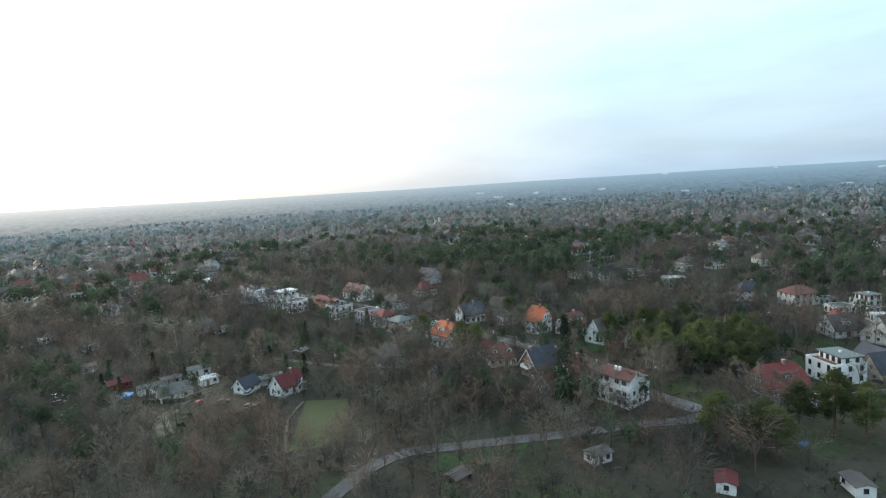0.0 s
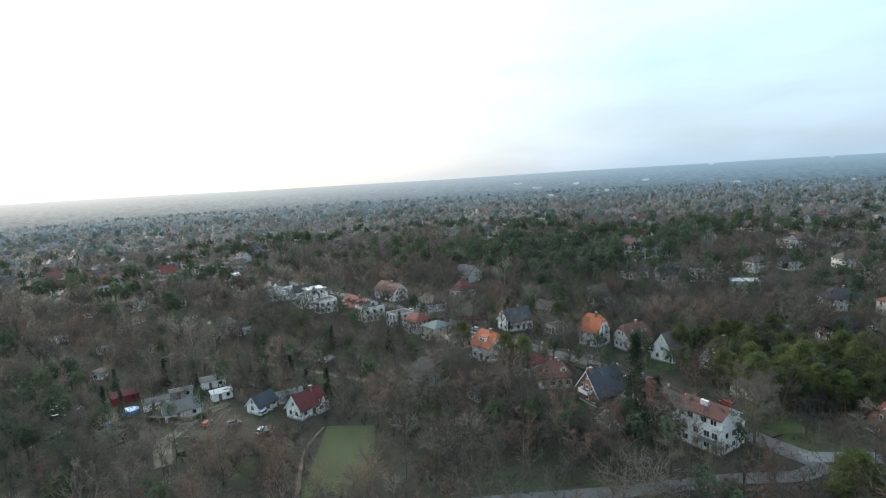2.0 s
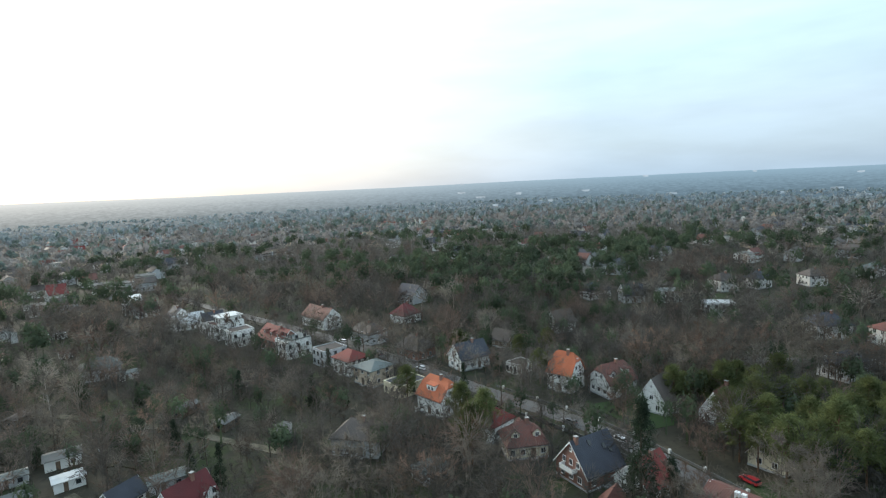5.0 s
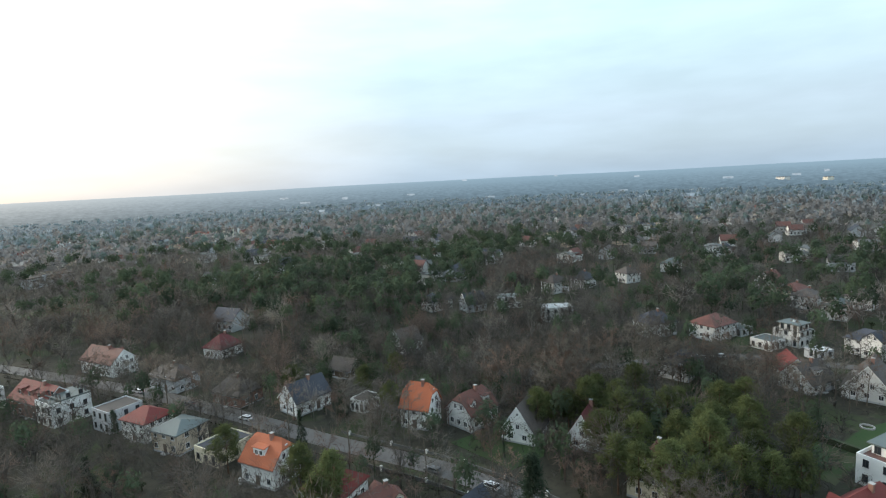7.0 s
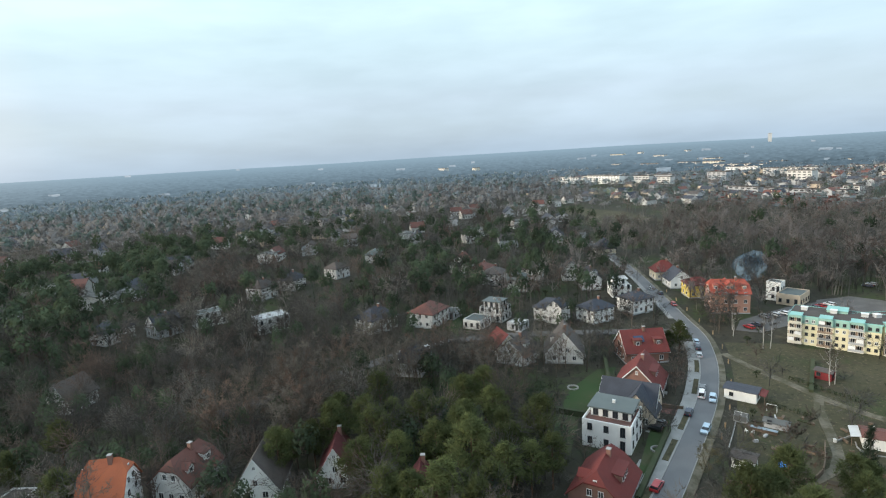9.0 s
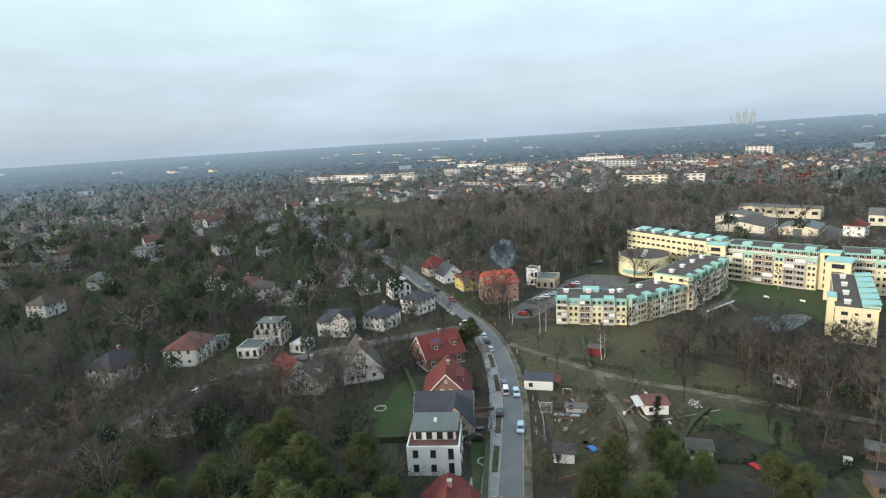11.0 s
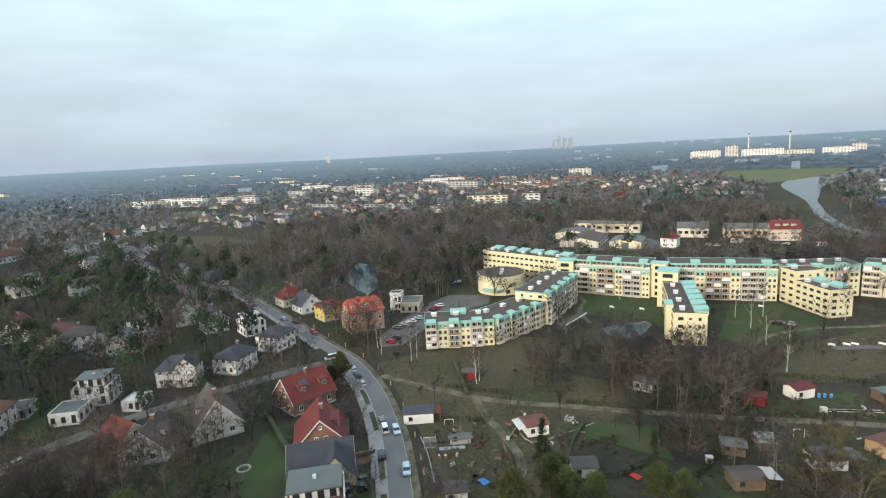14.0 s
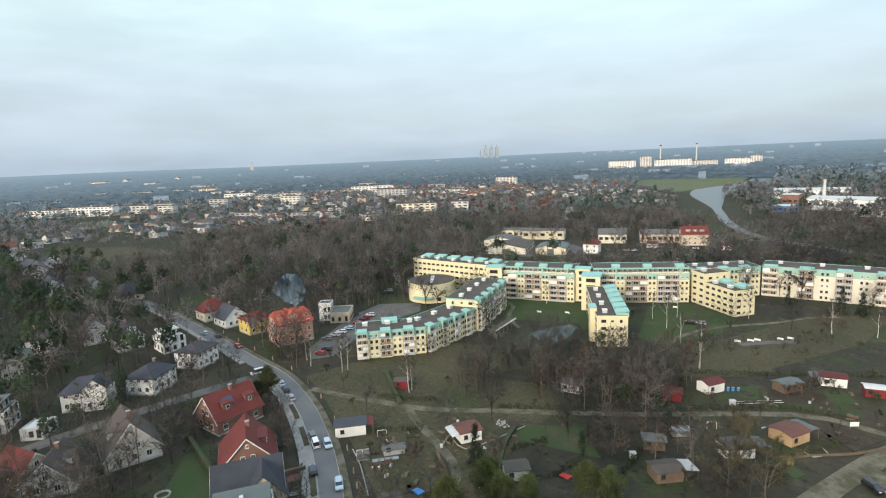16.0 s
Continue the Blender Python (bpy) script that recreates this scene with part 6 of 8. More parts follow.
def bare_tree(seed, h, spread, limbs=10, branches=8, twigs=17, low=0.2, upright=0.6):
    """Trunk and limbs as tubes, twigs as blades. Returns a Shape and an array of triangle corners."""
    rg = np.random.default_rng(seed)
    s, tw_c, tw_d, br_c, br_d = Shape(), [], [], [], []
    r0 = 0.008 * h + 0.05
    lean = rg.normal(0, 0.03, 2)
    spine = [Vector((lean[0] * z + rg.normal(0, 0.08), lean[1] * z + rg.normal(0, 0.08), z)) for z in np.array([0, 0.25, 0.5, 0.75, 0.95]) * h]
    rad = [r0, r0 * 0.78, r0 * 0.55, r0 * 0.3, r0 * 0.1]
    for k in range(4):
        s.tube(spine[k], spine[k + 1], rad[k], rad[k + 1], 6)
    for i in range(limbs):
        f = low + (0.92 - low) * (i + rg.random()) / limbs
        k = min(int(f / 0.25), 3)
        p = spine[k].lerp(spine[k + 1], (f - 0.25 * k) / 0.25)
        a = i * 2.4 + rg.normal(0, 0.4)
        reach = spread * (1.05 - 0.75 * abs(f - 0.42) / 0.58) * rg.uniform(0.75, 1.15)
        d = Vector((math.cos(a), math.sin(a), upright + rg.normal(0, 0.15)))
        q = p + d * reach * 0.5
        e = q + Vector((d.x, d.y, d.z * 1.3 + 0.15)) * reach * 0.5
        rr = rad[k] * 0.45
        s.tube(p, q, rr, rr * 0.6, 4)
        s.tube(q, e, rr * 0.6, rr * 0.2, 3)
        for j in range(branches):
            t = rg.uniform(0.25, 1.0)
            b0 = p.lerp(q, t * 2) if t < 0.5 else q.lerp(e, t * 2 - 1)
            bd = Vector(rg.normal(0, 1, 3)) * 0.75 + d * 0.6 + Vector((0, 0, 0.35))
            bl = reach * rg.uniform(0.25, 0.5)
            b1 = b0 + bd.normalized() * bl
            br_c.append(b0)
            br_d.append(b1 - b0)
            for m in range(twigs):
                c = b0.lerp(b1, rg.uniform(0.2, 1.0))
                tw_c.append(c)
                tw_d.append(bd.normalized() * 0.5 + Vector(rg.normal(0, 0.8, 3)) + Vector((0, 0, 0.35)))
    c, d, bc, bd = (np.array(a) for a in (tw_c, tw_d, br_c, br_d))
    return s, np.concatenate([blades(c, d, rg.uniform(0.3, 1.0, len(c)) * (0.5 + spread / 8.0), 0.06, rg), blades(bc, bd, np.linalg.norm(bd, axis=1), 0.11, rg)])


def pine_tree(seed, h, spread, conical=False, clumps=120, per=30):
    rg = np.random.default_rng(seed)
    s = Shape()
    r0 = 0.013 * h + 0.06
    s.tube((0, 0, 0), (0.15, 0.1, h * 0.5), r0, r0 * 0.6, 6)
    s.tube((0.15, 0.1, h * 0.5), (0.1, 0, h * 0.97), r0 * 0.6, 0.03, 5)
    cs, ds, ls = [], [], []
    low = 0.1 if conical else 0.34
    for i in range(clumps):
        f = low + (1 - low) * rg.random() ** (1.3 if conical else 0.8)
        if conical:
            R = spread * (1.02 - f) * 1.1
        else:
            R = spread * math.sin(math.pi * min(1, (f - low) / (1 - low) * 0.80 + 0.17)) ** 0.8
        a = rg.random() * math.tau
        lump = 0.75 + 0.35 * math.sin(3 * a + seed) * math.cos(5 * f * 3 + seed)
        rr = R * lump * math.sqrt(rg.uniform(0.25, 1))
        c = np.array([rr * math.cos(a), rr * math.sin(a), f * h + (-0.25 * rr if conical else 0.1 * rr)])
        if i % 4 == 0:
            s.tube((0.12, 0.08, c[2] - 0.25 * rr), tuple(c), 0.05, 0.02, 3)
        dd = rg.normal(0, 1, (per, 3)) + np.array([math.cos(a), math.sin(a), 0.1 if conical else 0.55]) * 0.7
        cs.append(c + rg.normal(0, 0.28 * spread / 3, (per, 3)))
        ds.append(dd)
    c, d = np.concatenate(cs), np.concatenate(ds)
    return s, blades(c, d, rg.uniform(0.35, 0.8, len(c)) * spread / 3.0, 0.13 * spread / 3.0, rg)


def dome_of(tri, h, up=0.45):
    """For each corner of a crown h high, the way out of the crown's middle, leaning upwards."""
    d = tri - np.array([0, 0, 0.3 * h])
    d /= np.linalg.norm(d, axis=1)[:, None] + 1e-6
    d[:, 2] = np.maximum(d[:, 2], 0.0) + up
    return d / (np.linalg.norm(d, axis=1)[:, None] + 1e-6)


def tri_mesh(name, corners, material, dome=None, tone=None):
    """A mesh of loose triangles from an array of corners."""
    n = len(corners) // 3
    me = bpy.data.meshes.new(name)
    me.vertices.add(3 * n)
    me.vertices.foreach_set("co", np.ascontiguousarray(corners, dtype=np.float32).ravel())
    me.loops.add(3 * n)
    me.loops.foreach_set("vertex_index", np.arange(3 * n, dtype=np.int32))
    me.polygons.add(n)
    me.polygons.foreach_set("loop_start", np.arange(0, 3 * n, 3, dtype=np.int32))
    me.materials.append(material)
    me.attributes.new("dome", "FLOAT_VECTOR", "POINT").data.foreach_set("vector", np.ascontiguousarray(dome_of(corners, corners[:, 2].max()) if dome is None else dome, dtype=np.float32).ravel())
    me.attributes.new("tone", "FLOAT", "POINT").data.foreach_set("value", np.ascontiguousarray(np.full(3 * n, 0.5) if tone is None else tone, dtype=np.float32))
    me.update(calc_edges=True)
    return me


KINDS = {}


def tree_kind(key, built, bark, leaf, name, label):
    s, tri = built
    if key == "bush":
        KINDS.setdefault(key, []).append([tagged(new(name, tri_mesh(name, tri, M[leaf])), label, "shrub", label), False])
        return
    t = thing(name, 0, 0, 0, label, "tree", label)
    part("trunk", s, M[bark], t)
    part("crown", tri_mesh("crown", tri, M[leaf]), None, t)
    KINDS.setdefault(key, []).append([t, False])


for k in range(6):
    tree_kind("bare", bare_tree(11 + k, 11 + 1.2 * k, 3.6 + 0.35 * k), "bark", ("twig", "twig_red", "twig")[k % 3], "bare_tree", "bare brown deciduous tree in winter")
for k in range(2):
    tree_kind("bigbare", bare_tree(31 + k, 14 + k, 5.6, 14, 10, 18), "bark", "twig", "bare_tree", "large spreading bare deciduous tree")
for k in range(2):
    tree_kind("bush", bare_tree(41 + k, 4.4, 2.2, 9, 6, 16, 0.05, 0.9), "bark", ("twig_red", "twig_pale")[k], "bare_shrub", "bare twiggy garden shrub")
tree_kind("birch", bare_tree(51, 12, 2.4, 10, 6, 18, 0.3, 1.0), "birchbark", "twig_pale", "birch_tree", "slender bare birch with white stem")
tree_kind("willow", bare_tree(61, 11, 5.4, 14, 10, 24, 0.12, 0.8), "bark", "twig_yellow", "willow_tree", "spreading bare willow with yellow twigs")
for k in range(4):
    tree_kind("pine", pine_tree(71 + k, 13 + k, 4.2 + 0.3 * k), "pinebark", "needle", "pine_tree", "Scots pine with green needled crown")
for k in range(2):
    tree_kind("fir", pine_tree(81 + k, 11 + 2 * k, 2.8, True), "bark", "needle_dark", "fir_tree", "dark green fir of conical shape")


def plant(key, x, y, size=1.0, k=None):
    pool = KINDS[key]
    k = int(rng.integers(len(pool))) if k is None else k
    s = size * rng.uniform(0.85, 1.15)
    m = pose(x, y, 0, 0, 0, rng.uniform(0, 360)) @ Matrix.Diagonal((s, s, s * rng.uniform(0.92, 1.08), 1))
    t, used = pool[k]
    if used:
        t = copy_thing(t, m)
        t.matrix_basis = m
    else:
        t.matrix_basis = m
        pool[k][1] = True
    return t


def blocked(x, y):
    """Which of these plan points lie on roads, houses, lawns or water."""
    out = np.zeros(len(x), bool)
    for b in BLOCK:
        if b[0] == "box":
            c, s = math.cos(b[3]), math.sin(b[3])
            u, v = (x - b[1]) * c + (y - b[2]) * s, -(x - b[1]) * s + (y - b[2]) * c
            out |= (abs(u) < b[4]) & (abs(v) < b[5])
        elif b[0] == "line":
            p = np.array(b[1])
            for a, e in zip(p[:-1], p[1:]):
                d = e - a
                t = np.clip(((x - a[0]) * d[0] + (y - a[1]) * d[1]) / (d @ d + 1e-9), 0, 1)
                out |= np.hypot(x - a[0] - t * d[0], y - a[1] - t * d[1]) < b[2]
        else:
            out |= inside(x, y, b[1])
    return out


def inside(x, y, pts):
    r = np.zeros(len(x), bool)
    for (x0, y0), (x1, y1) in zip(pts, pts[1:] + pts[:1]):
        r ^= ((y0 > y) != (y1 > y)) & (x < (x1 - x0) * (y - y0) / (y1 - y0 + 1e-12) + x0)
    return r


def patch(x, y, size, seed=0.0):
    """A soft noise over the plan, about -1 to 1."""
    u, v = x / size + seed, y / size - seed
    return (np.sin(u * 2.1 + 1.3 * np.sin(v * 1.7 + seed)) + np.sin(v * 2.3 + 1.1 * np.sin(u * 1.9)) + np.sin(u * 5.1 + v * 4.3 + seed)) / 3


# trees that stand out singly
for key, pts in {
    "pine": [(98.5, 139.5), (102, 137), (96.8, 149), (97, 144.5), (103.5, 133), (98, 133.5), (114.6, 162), (112, 158), (118, 166), (125, 151), (121, 155), (119.4, 137), (116, 133), (124, 138), (113.5, 129.5), (110, 133), (117, 126.5), (126, 131), (130, 142), (106, 177), (109, 173), (102, 176),
             (84.8, 91), (80, 95), (90, 93), (88, 88), (107, 92), (112, 96), (103, 97), (117, 93), (111, 88), (122, 90), (111, 139.5), (106, 140), (108, 153), (101.7, 157.5), (107, 159), (114, 148),
             (51, 176), (48, 184), (45, 167), (39, 205), (80, 222), (118, 145), (123, 146), (128, 157), (133, 150), (138, 147), (112, 170), (120, 174), (127, 168), (122, 162), (63, 233), (79, 205), (92, 226)],
    "fir": [(-18, 196), (-22, 212), (-6, 226), (-58, 206), (14, 214), (-70, 200), (20, 236), (-34, 232), (56, 207), (74, 232), (160.4, -84.1), (155.3, -86.9), (176.9, -80.3), (140.4, 74.8), (65.6, 140.8), (67.5, 137.5), (62, 134), (-32, 205), (-36, 209), (-48, 202), (-28, 200), (-12, 180), (-6, 176.5), (70, 216), (125, 61), (-60, 178), (-66, 182)],
    "birch": [(181.8, -22.7), (192.5, -27.3), (188.6, -35.4), (151.5, -1.9), (140.6, -67.3), (174.2, -54.3), (168.1, -13.7), (180.8, 72), (179.6, 73.4), (202.8, 85), (204, 83), (151.2, -1.7), (-56, 232), (213, 92), (219, 92), (246, 98), (230, -8), (300, 60), (310, 55), (318, 62), (150, -60)],
    "bare": [(205, 165), (206.5, 177), (198, 168), (209, 159), (174, 136), (176, 143.5), (172.5, 130), (213, 145), (200, 197), (196, 186), (246, 140), (222, 96), (214, 96), (212, 122), (226, 116), (198, 146), (190, 160), (150, 150), (156, 158)],
    "willow": [(109.1, 42.4), (106, 37), (112, 36)],
    "bigbare": [(84, 122), (81, 119), (88, 126), (90, 133), (45, 237), (52, 235), (58, 238), (34, 258), (43, 253), (66, 121), (90, 101), (84, 103), (42, 151), (10, 150), (18, 158), (28, 176), (24, 172), (32, 179), (96, 104), (102, 101), (160, 190), (138, 31), (134, 36), (112, 182), (60, 104)],
}.items():
    for x, y in pts:
        plant(key, x, y, {"pine": 0.78, "birch": 0.95, "fir": 0.72, "bare": 0.8}.get(key, 1.0))
# street trees of the old street
for x, y, s in ((124, 79, 0.62), (128, 80, 0.55), (120.5, 76, 0.6), (131, 77, 0.5), (116.5, 62, 0.68), (119, 65, 0.6), (113, 66, 0.55), (193, 107, 0.55), (192, 110, 0.45)):
    plant("pine", x, y, s)
plant("willow", 129.5, 101.0, 0.55)
plant("fir", 66.5, 139.2, 1.7)
plant("fir", 70.0, 136.0, 1.3)
for k, p in enumerate([p for p in ROAD_B if 128 < p.y < 300]):
    if k % 2 == 0:
        q = offset_line(ROAD_B, 4.6 if k % 4 else -4.6)[ROAD_B.index(p)]
        plant("bare", q.x, q.y, 0.85)

# scattered trees near by, as things
AREAS = [  # outline, how many, kinds, size
    ([(-40, 108), (86, 101), (72, 109), (20, 112), (8, 108), (-2, 100)], 14, ("bare", "bush"), 0.75),
    ([(10, 122), (70, 117), (70, 132), (56, 146), (34, 160), (12, 158)], 62, ("bare", "bare", "bush"), 0.82),
    ([(-60, 118), (-12, 118), (-14, 156), (-40, 150), (-64, 158)], 44, ("bare", "bush"), 0.85),
    ([(-30, 182), (0, 178), (30, 190), (20, 222), (-40, 240), (-70, 215)], 40, ("bare", "bush", "bush"), 0.75),
    ([(104, 176), (124, 178), (118, 192), (104, 200)], 14, ("bare",), 0.9),
    ([(116, 176), (152, 158), (172, 186), (150, 194), (118, 210)], 42, ("bare", "bare", "bigbare"), 0.95),
    ([(148, 142), (172, 134), (172, 160), (158, 168), (146, 156)], 24, ("bare",), 0.9),
    ([(190, 124), (206, 120), (202, 140), (190, 150)], 9, ("bare",), 0.75),
    ([(146, 6), (156, 4), (160, 22), (170, 38), (170, 42), (152, 42), (142, 24)], 70, ("bare", "bush", "bare"), 0.74),
    ([(100, 46), (128, 54), (140, 40), (128, 36), (112, 34)], 14, ("bush", "bare"), 0.8),
    ([(191, 54), (188, 22), (168, 6), (151, 10), (128, 14), (122, 36), (133, 55), (150, 56), (161, 51), (170, 62)], 64, ("bush", "bush", "bare"), 0.8),
    ([(128, 62), (150, 58), (160, 72), (150, 94), (134, 90)], 8, ("bush",), 0.9),
    ([(145, -10), (165, -4), (166, -70), (150, -96), (138, -50)], 20, ("bush",), 0.7),
    ([(110, 8), (134, -6), (118, -40), (98, -30)], 10, ("bush",), 0.8),
    ([(225, 155), (250, 150), (270, 165), (240, 200), (224, 190)], 12, ("bare",), 0.75),
]
for pts, count, kinds, size in AREAS:
    P_ = np.array(pts)
    got, tries = 0, 0
    xs = rng.uniform(P_[:, 0].min(), P_[:, 0].max(), count * 12)
    ys = rng.uniform(P_[:, 1].min(), P_[:, 1].max(), count * 12)
    ok = inside(xs, ys, pts) & ~blocked(xs, ys)
    for x, y in list(zip(xs[ok], ys[ok]))[:count]:
        plant(kinds[int(rng.integers(len(kinds)))], x, y, size)


# far houses, repeated
FAR = []
for k, (wl_, rf, L, W, e, r) in enumerate((("oldwhite", "tile_dark", 10, 8, 4.5, 8.0), ("grey", "tile_brown", 11, 8, 5.2, 8.0), ("oldwhite", "tile_red", 9, 8, 4.5, 8.2), ("cream", "tile_dark", 12, 8, 5.2, 8.4), ("oldwhite", "eternit", 11, 9, 5.4, 6.4), ("grey", "tile_slate", 12, 9, 4.5, 8.5))):
    f = thing("far_house", 0, 0, 0, "far small house between trees", "house", "far houses")
    s = Shape().section([(-W / 2, 0), (W / 2, 0), (W / 2, e), (0, r - 0.25), (-W / 2, e)], -L / 2, L / 2)
    n0 = len(s.f)
    for j in range(4):
        for sgn in (-1, 1):
            s.box((j - 1.5) * L / 4 - 0.5, (j - 1.5) * L / 4 + 0.5, sgn * W / 2 - 0.04, sgn * W / 2 + 0.04, 1.1, 2.4)
    me = s.data("wall", M[wl_])
    me.materials.append(M["glass"])
    for q in me.polygons[n0:]:
        q.material_index = 1
    part("wall", me, None, f)
    part("roof", roof_planes(L, W, e, r, "gable")[0], M[rf], f)
    FAR.append([f, False])
count = 0
for (x0, x1, y0, y1, n, ks) in ((-330, -60, 280, 620, 55, (0, 1, 2, 4, 5, 0)), (-300, 60, 620, 1100, 50, (0, 1, 2, 2, 4)), (60, 330, 330, 900, 45, (0, 1, 4, 5)), (130, 170, 830, 880, 8, (2, 3, 2)), (330, 620, 180, 520, 40, (0, 1, 4, 5)),
                                (1060, 1420, -520, -200, 75, (2, 3, 2)), (560, 1000, -700, -200, 20, (0, 4)), (600, 1500, 300, 900, 45, (0, 1, 2, 4))):
    xs, ys = rng.uniform(x0, x1, n), rng.uniform(y0, y1, n)
    hit = blocked(xs, ys)
    for x, y, b in zip(xs, ys, hit):
        if b or count > 240 or (x < -20 and y < 390 and x > -170):
            continue
        count += 1
        away = Vector((x - 40, y - 110)).normalized() * 9
        keep_off_box(x - away.x, y - away.y, math.degrees(math.atan2(away.y, away.x)), 30, 13)
        k = ks[int(rng.integers(len(ks)))]
        m = pose(x, y, 0, 0, 0, rng.choice([28, -62, 15, -50]) + rng.normal(0, 6)) @ Matrix.Diagonal((1.1, 1.1, 1.1, 1))
        if FAR[k][1]:
            copy_thing(FAR[k][0], m).matrix_basis = m
        else:
            FAR[k][0].matrix_basis, FAR[k][1] = m, True


# ---- woods as stuff ----
def light_bare(seed, n, R, h, wid):
    """A bare tree of thin blades only: a stem, limbs that fan out from it, and twigs that bristle outwards round a lumpy dome."""
    rg = np.random.default_rng(seed)
    limbs = max(5, n // 14)
    a = np.arange(limbs) * 2.4 + rg.normal(0, 0.4, limbs)
    rise = rg.uniform(0.0, 1.0, limbs)
    mid = np.array([0, 0, 0.58 * h])
    tip = mid + np.stack([np.cos(a) * R * np.cos(rise * 1.2), np.sin(a) * R * np.cos(rise * 1.2), 0.36 * h * (np.sin(rise * 1.45) - 0.12)], 1) * rg.uniform(0.7, 1.0, limbs)[:, None]
    foot = np.stack([np.zeros(limbs), np.zeros(limbs), h * rg.uniform(0.18, 0.45, limbs)], 1)
    way = tip - foot
    tri = [blades(foot, way, np.linalg.norm(way, axis=1), wid * 1.25, rg)]
    k = rg.integers(limbs, size=n)
    u = np.sqrt(rg.uniform(0.12, 1.0, n))[:, None]
    c = foot[k] + way[k] * u + rg.normal(0, 0.15 * R, (n, 3)) * u
    out = (c - mid) / np.array([R, R, 0.42 * h])
    out /= np.linalg.norm(out, axis=1)[:, None] + 1e-6
    tri.append(blades(c, out + rg.normal(0, 0.5, (n, 3)) + np.array([0, 0, 0.25]), rg.uniform(0.22, 0.5, n) * R, wid, rg))
    tri.append(blades(np.zeros((2, 3)), np.array([[0.05, 0.03, 1.0], [0.02, -0.04, 1.0]]), h * 0.7, min(0.24, wid * 1.8), rg))
    return np.concatenate(tri)


def light_pine(seed, n, R, h, wid):
    rg = np.random.default_rng(seed)
    v = rg.normal(size=(n, 3))
    v /= np.linalg.norm(v, axis=1)[:, None]
    c = v * np.array([R, R, h * 0.24]) * rg.uniform(0.3, 0.9, n)[:, None] + np.array([0, 0, h * 0.70])
    tri = [blades(c, v + rg.normal(0, 0.5, (n, 3)) + np.array([0, 0, 0.4]), rg.uniform(0.5, 1.0, n) * R * 0.6, wid, rg)]
    tri.append(blades(np.zeros((2, 3)), np.tile([0.03, 0.02, 1.0], (2, 1)), h * 0.75, 0.4, rg))
    return np.concatenate(tri)


def far_crown(seed, n, R, h, low, size, pine=False):
    """A crown of small three-cornered tufts on a lumpy, broken shell, on one stem."""
    rg = np.random.default_rng(seed)
    v = rg.normal(size=(n, 3))
    v /= np.linalg.norm(v, axis=1)[:, None]
    v[:, 2] = np.where(v[:, 2] < -0.3, -v[:, 2], v[:, 2])
    a = np.arctan2(v[:, 1], v[:, 0])
    lump = 0.85 + 0.22 * np.sin(3 * a + seed) + rg.uniform(-0.25, 0.12, n)
    half = h * (1 - low) / 2
    wide = np.where(v[:, 2] > 0, 1.0, 0.8)[:, None] if pine else 1.0
    c = v * np.array([R, R, half]) * lump[:, None] * wide + np.array([0, 0, h - half])
    t1 = np.cross(v, rg.normal(size=(n, 3)))
    t1 /= np.linalg.norm(t1, axis=1)[:, None]
    t2 = np.cross(v, t1) + v * rg.uniform(-0.5, 0.9, n)[:, None]
    k = size * rg.uniform(0.6, 1.25, n)[:, None]
    tufts = np.stack([c - t1 * k * 0.55 - t2 * k * 0.4, c + t1 * k * 0.55 - t2 * k * 0.4, c + t2 * k * 0.75 + np.array([0, 0, 0.35]) * k], 1).reshape(-1, 3)
    return np.concatenate([tufts, blades(np.zeros((1, 3)), np.array([[0.03, 0.02, 1.0]]), h * 0.8, 0.5, rg)])


def strew(name, templates, x, y, size, material, label):
    """Many small copies of the templates in one mesh, each with a tone of its own."""
    out, domes, tones = [], [], []
    pick = rng.integers(len(templates), size=len(x))
    for k, tpl in enumerate(templates):
        w = np.where(pick == k)[0]
        a, s = rng.uniform(0, math.tau, len(w)), (size if np.isscalar(size) else size[w]) * rng.uniform(0.62, 1.3, len(w))
        ca, sa = np.cos(a)[:, None], np.sin(a)[:, None]
        d = dome_of(tpl, tpl[:, 2].max())
        (px, py), (dx, dy) = ((u[None, :, 0] * ca - u[None, :, 1] * sa, u[None, :, 0] * sa + u[None, :, 1] * ca) for u in (tpl, d))
        tall = s * rng.uniform(0.85, 1.15, len(w))
        out.append(np.stack([px * s[:, None] + x[w, None], py * s[:, None] + y[w, None], tpl[None, :, 2] * tall[:, None]], -1).reshape(-1, 3))
        domes.append(np.stack([dx, dy, np.broadcast_to(d[None, :, 2], dx.shape)], -1).reshape(-1, 3))
        tones.append(np.repeat(rng.random(len(w)), len(tpl)))
    ob = new(name, tri_mesh(name, np.concatenate(out), material, np.concatenate(domes), np.concatenate(tones)))
    return tagged(ob, label, "woods", "", "stuff")


def jittered(step, r0, r1, seed):
    """Plan points about step apart in a ring round the path's middle, ahead and to the right of the walk."""
    rg = np.random.default_rng(seed)
    g = np.arange(-r1, r1, step)
    x, y = (a.ravel() for a in np.meshgrid(g, g))
    x, y = x + rg.uniform(-0.5, 0.5, len(x)) * step + 40, y + rg.uniform(-0.5, 0.5, len(y)) * step + 110
    r = np.hypot(x - 40, y - 110)
    yaw = np.degrees(np.arctan2(-(x - 30), y - 60))
    keep = (r > r0) & (r < r1) & (yaw < (48 if r1 > 600 else 85)) & (yaw > -168)
    return x[keep], y[keep]


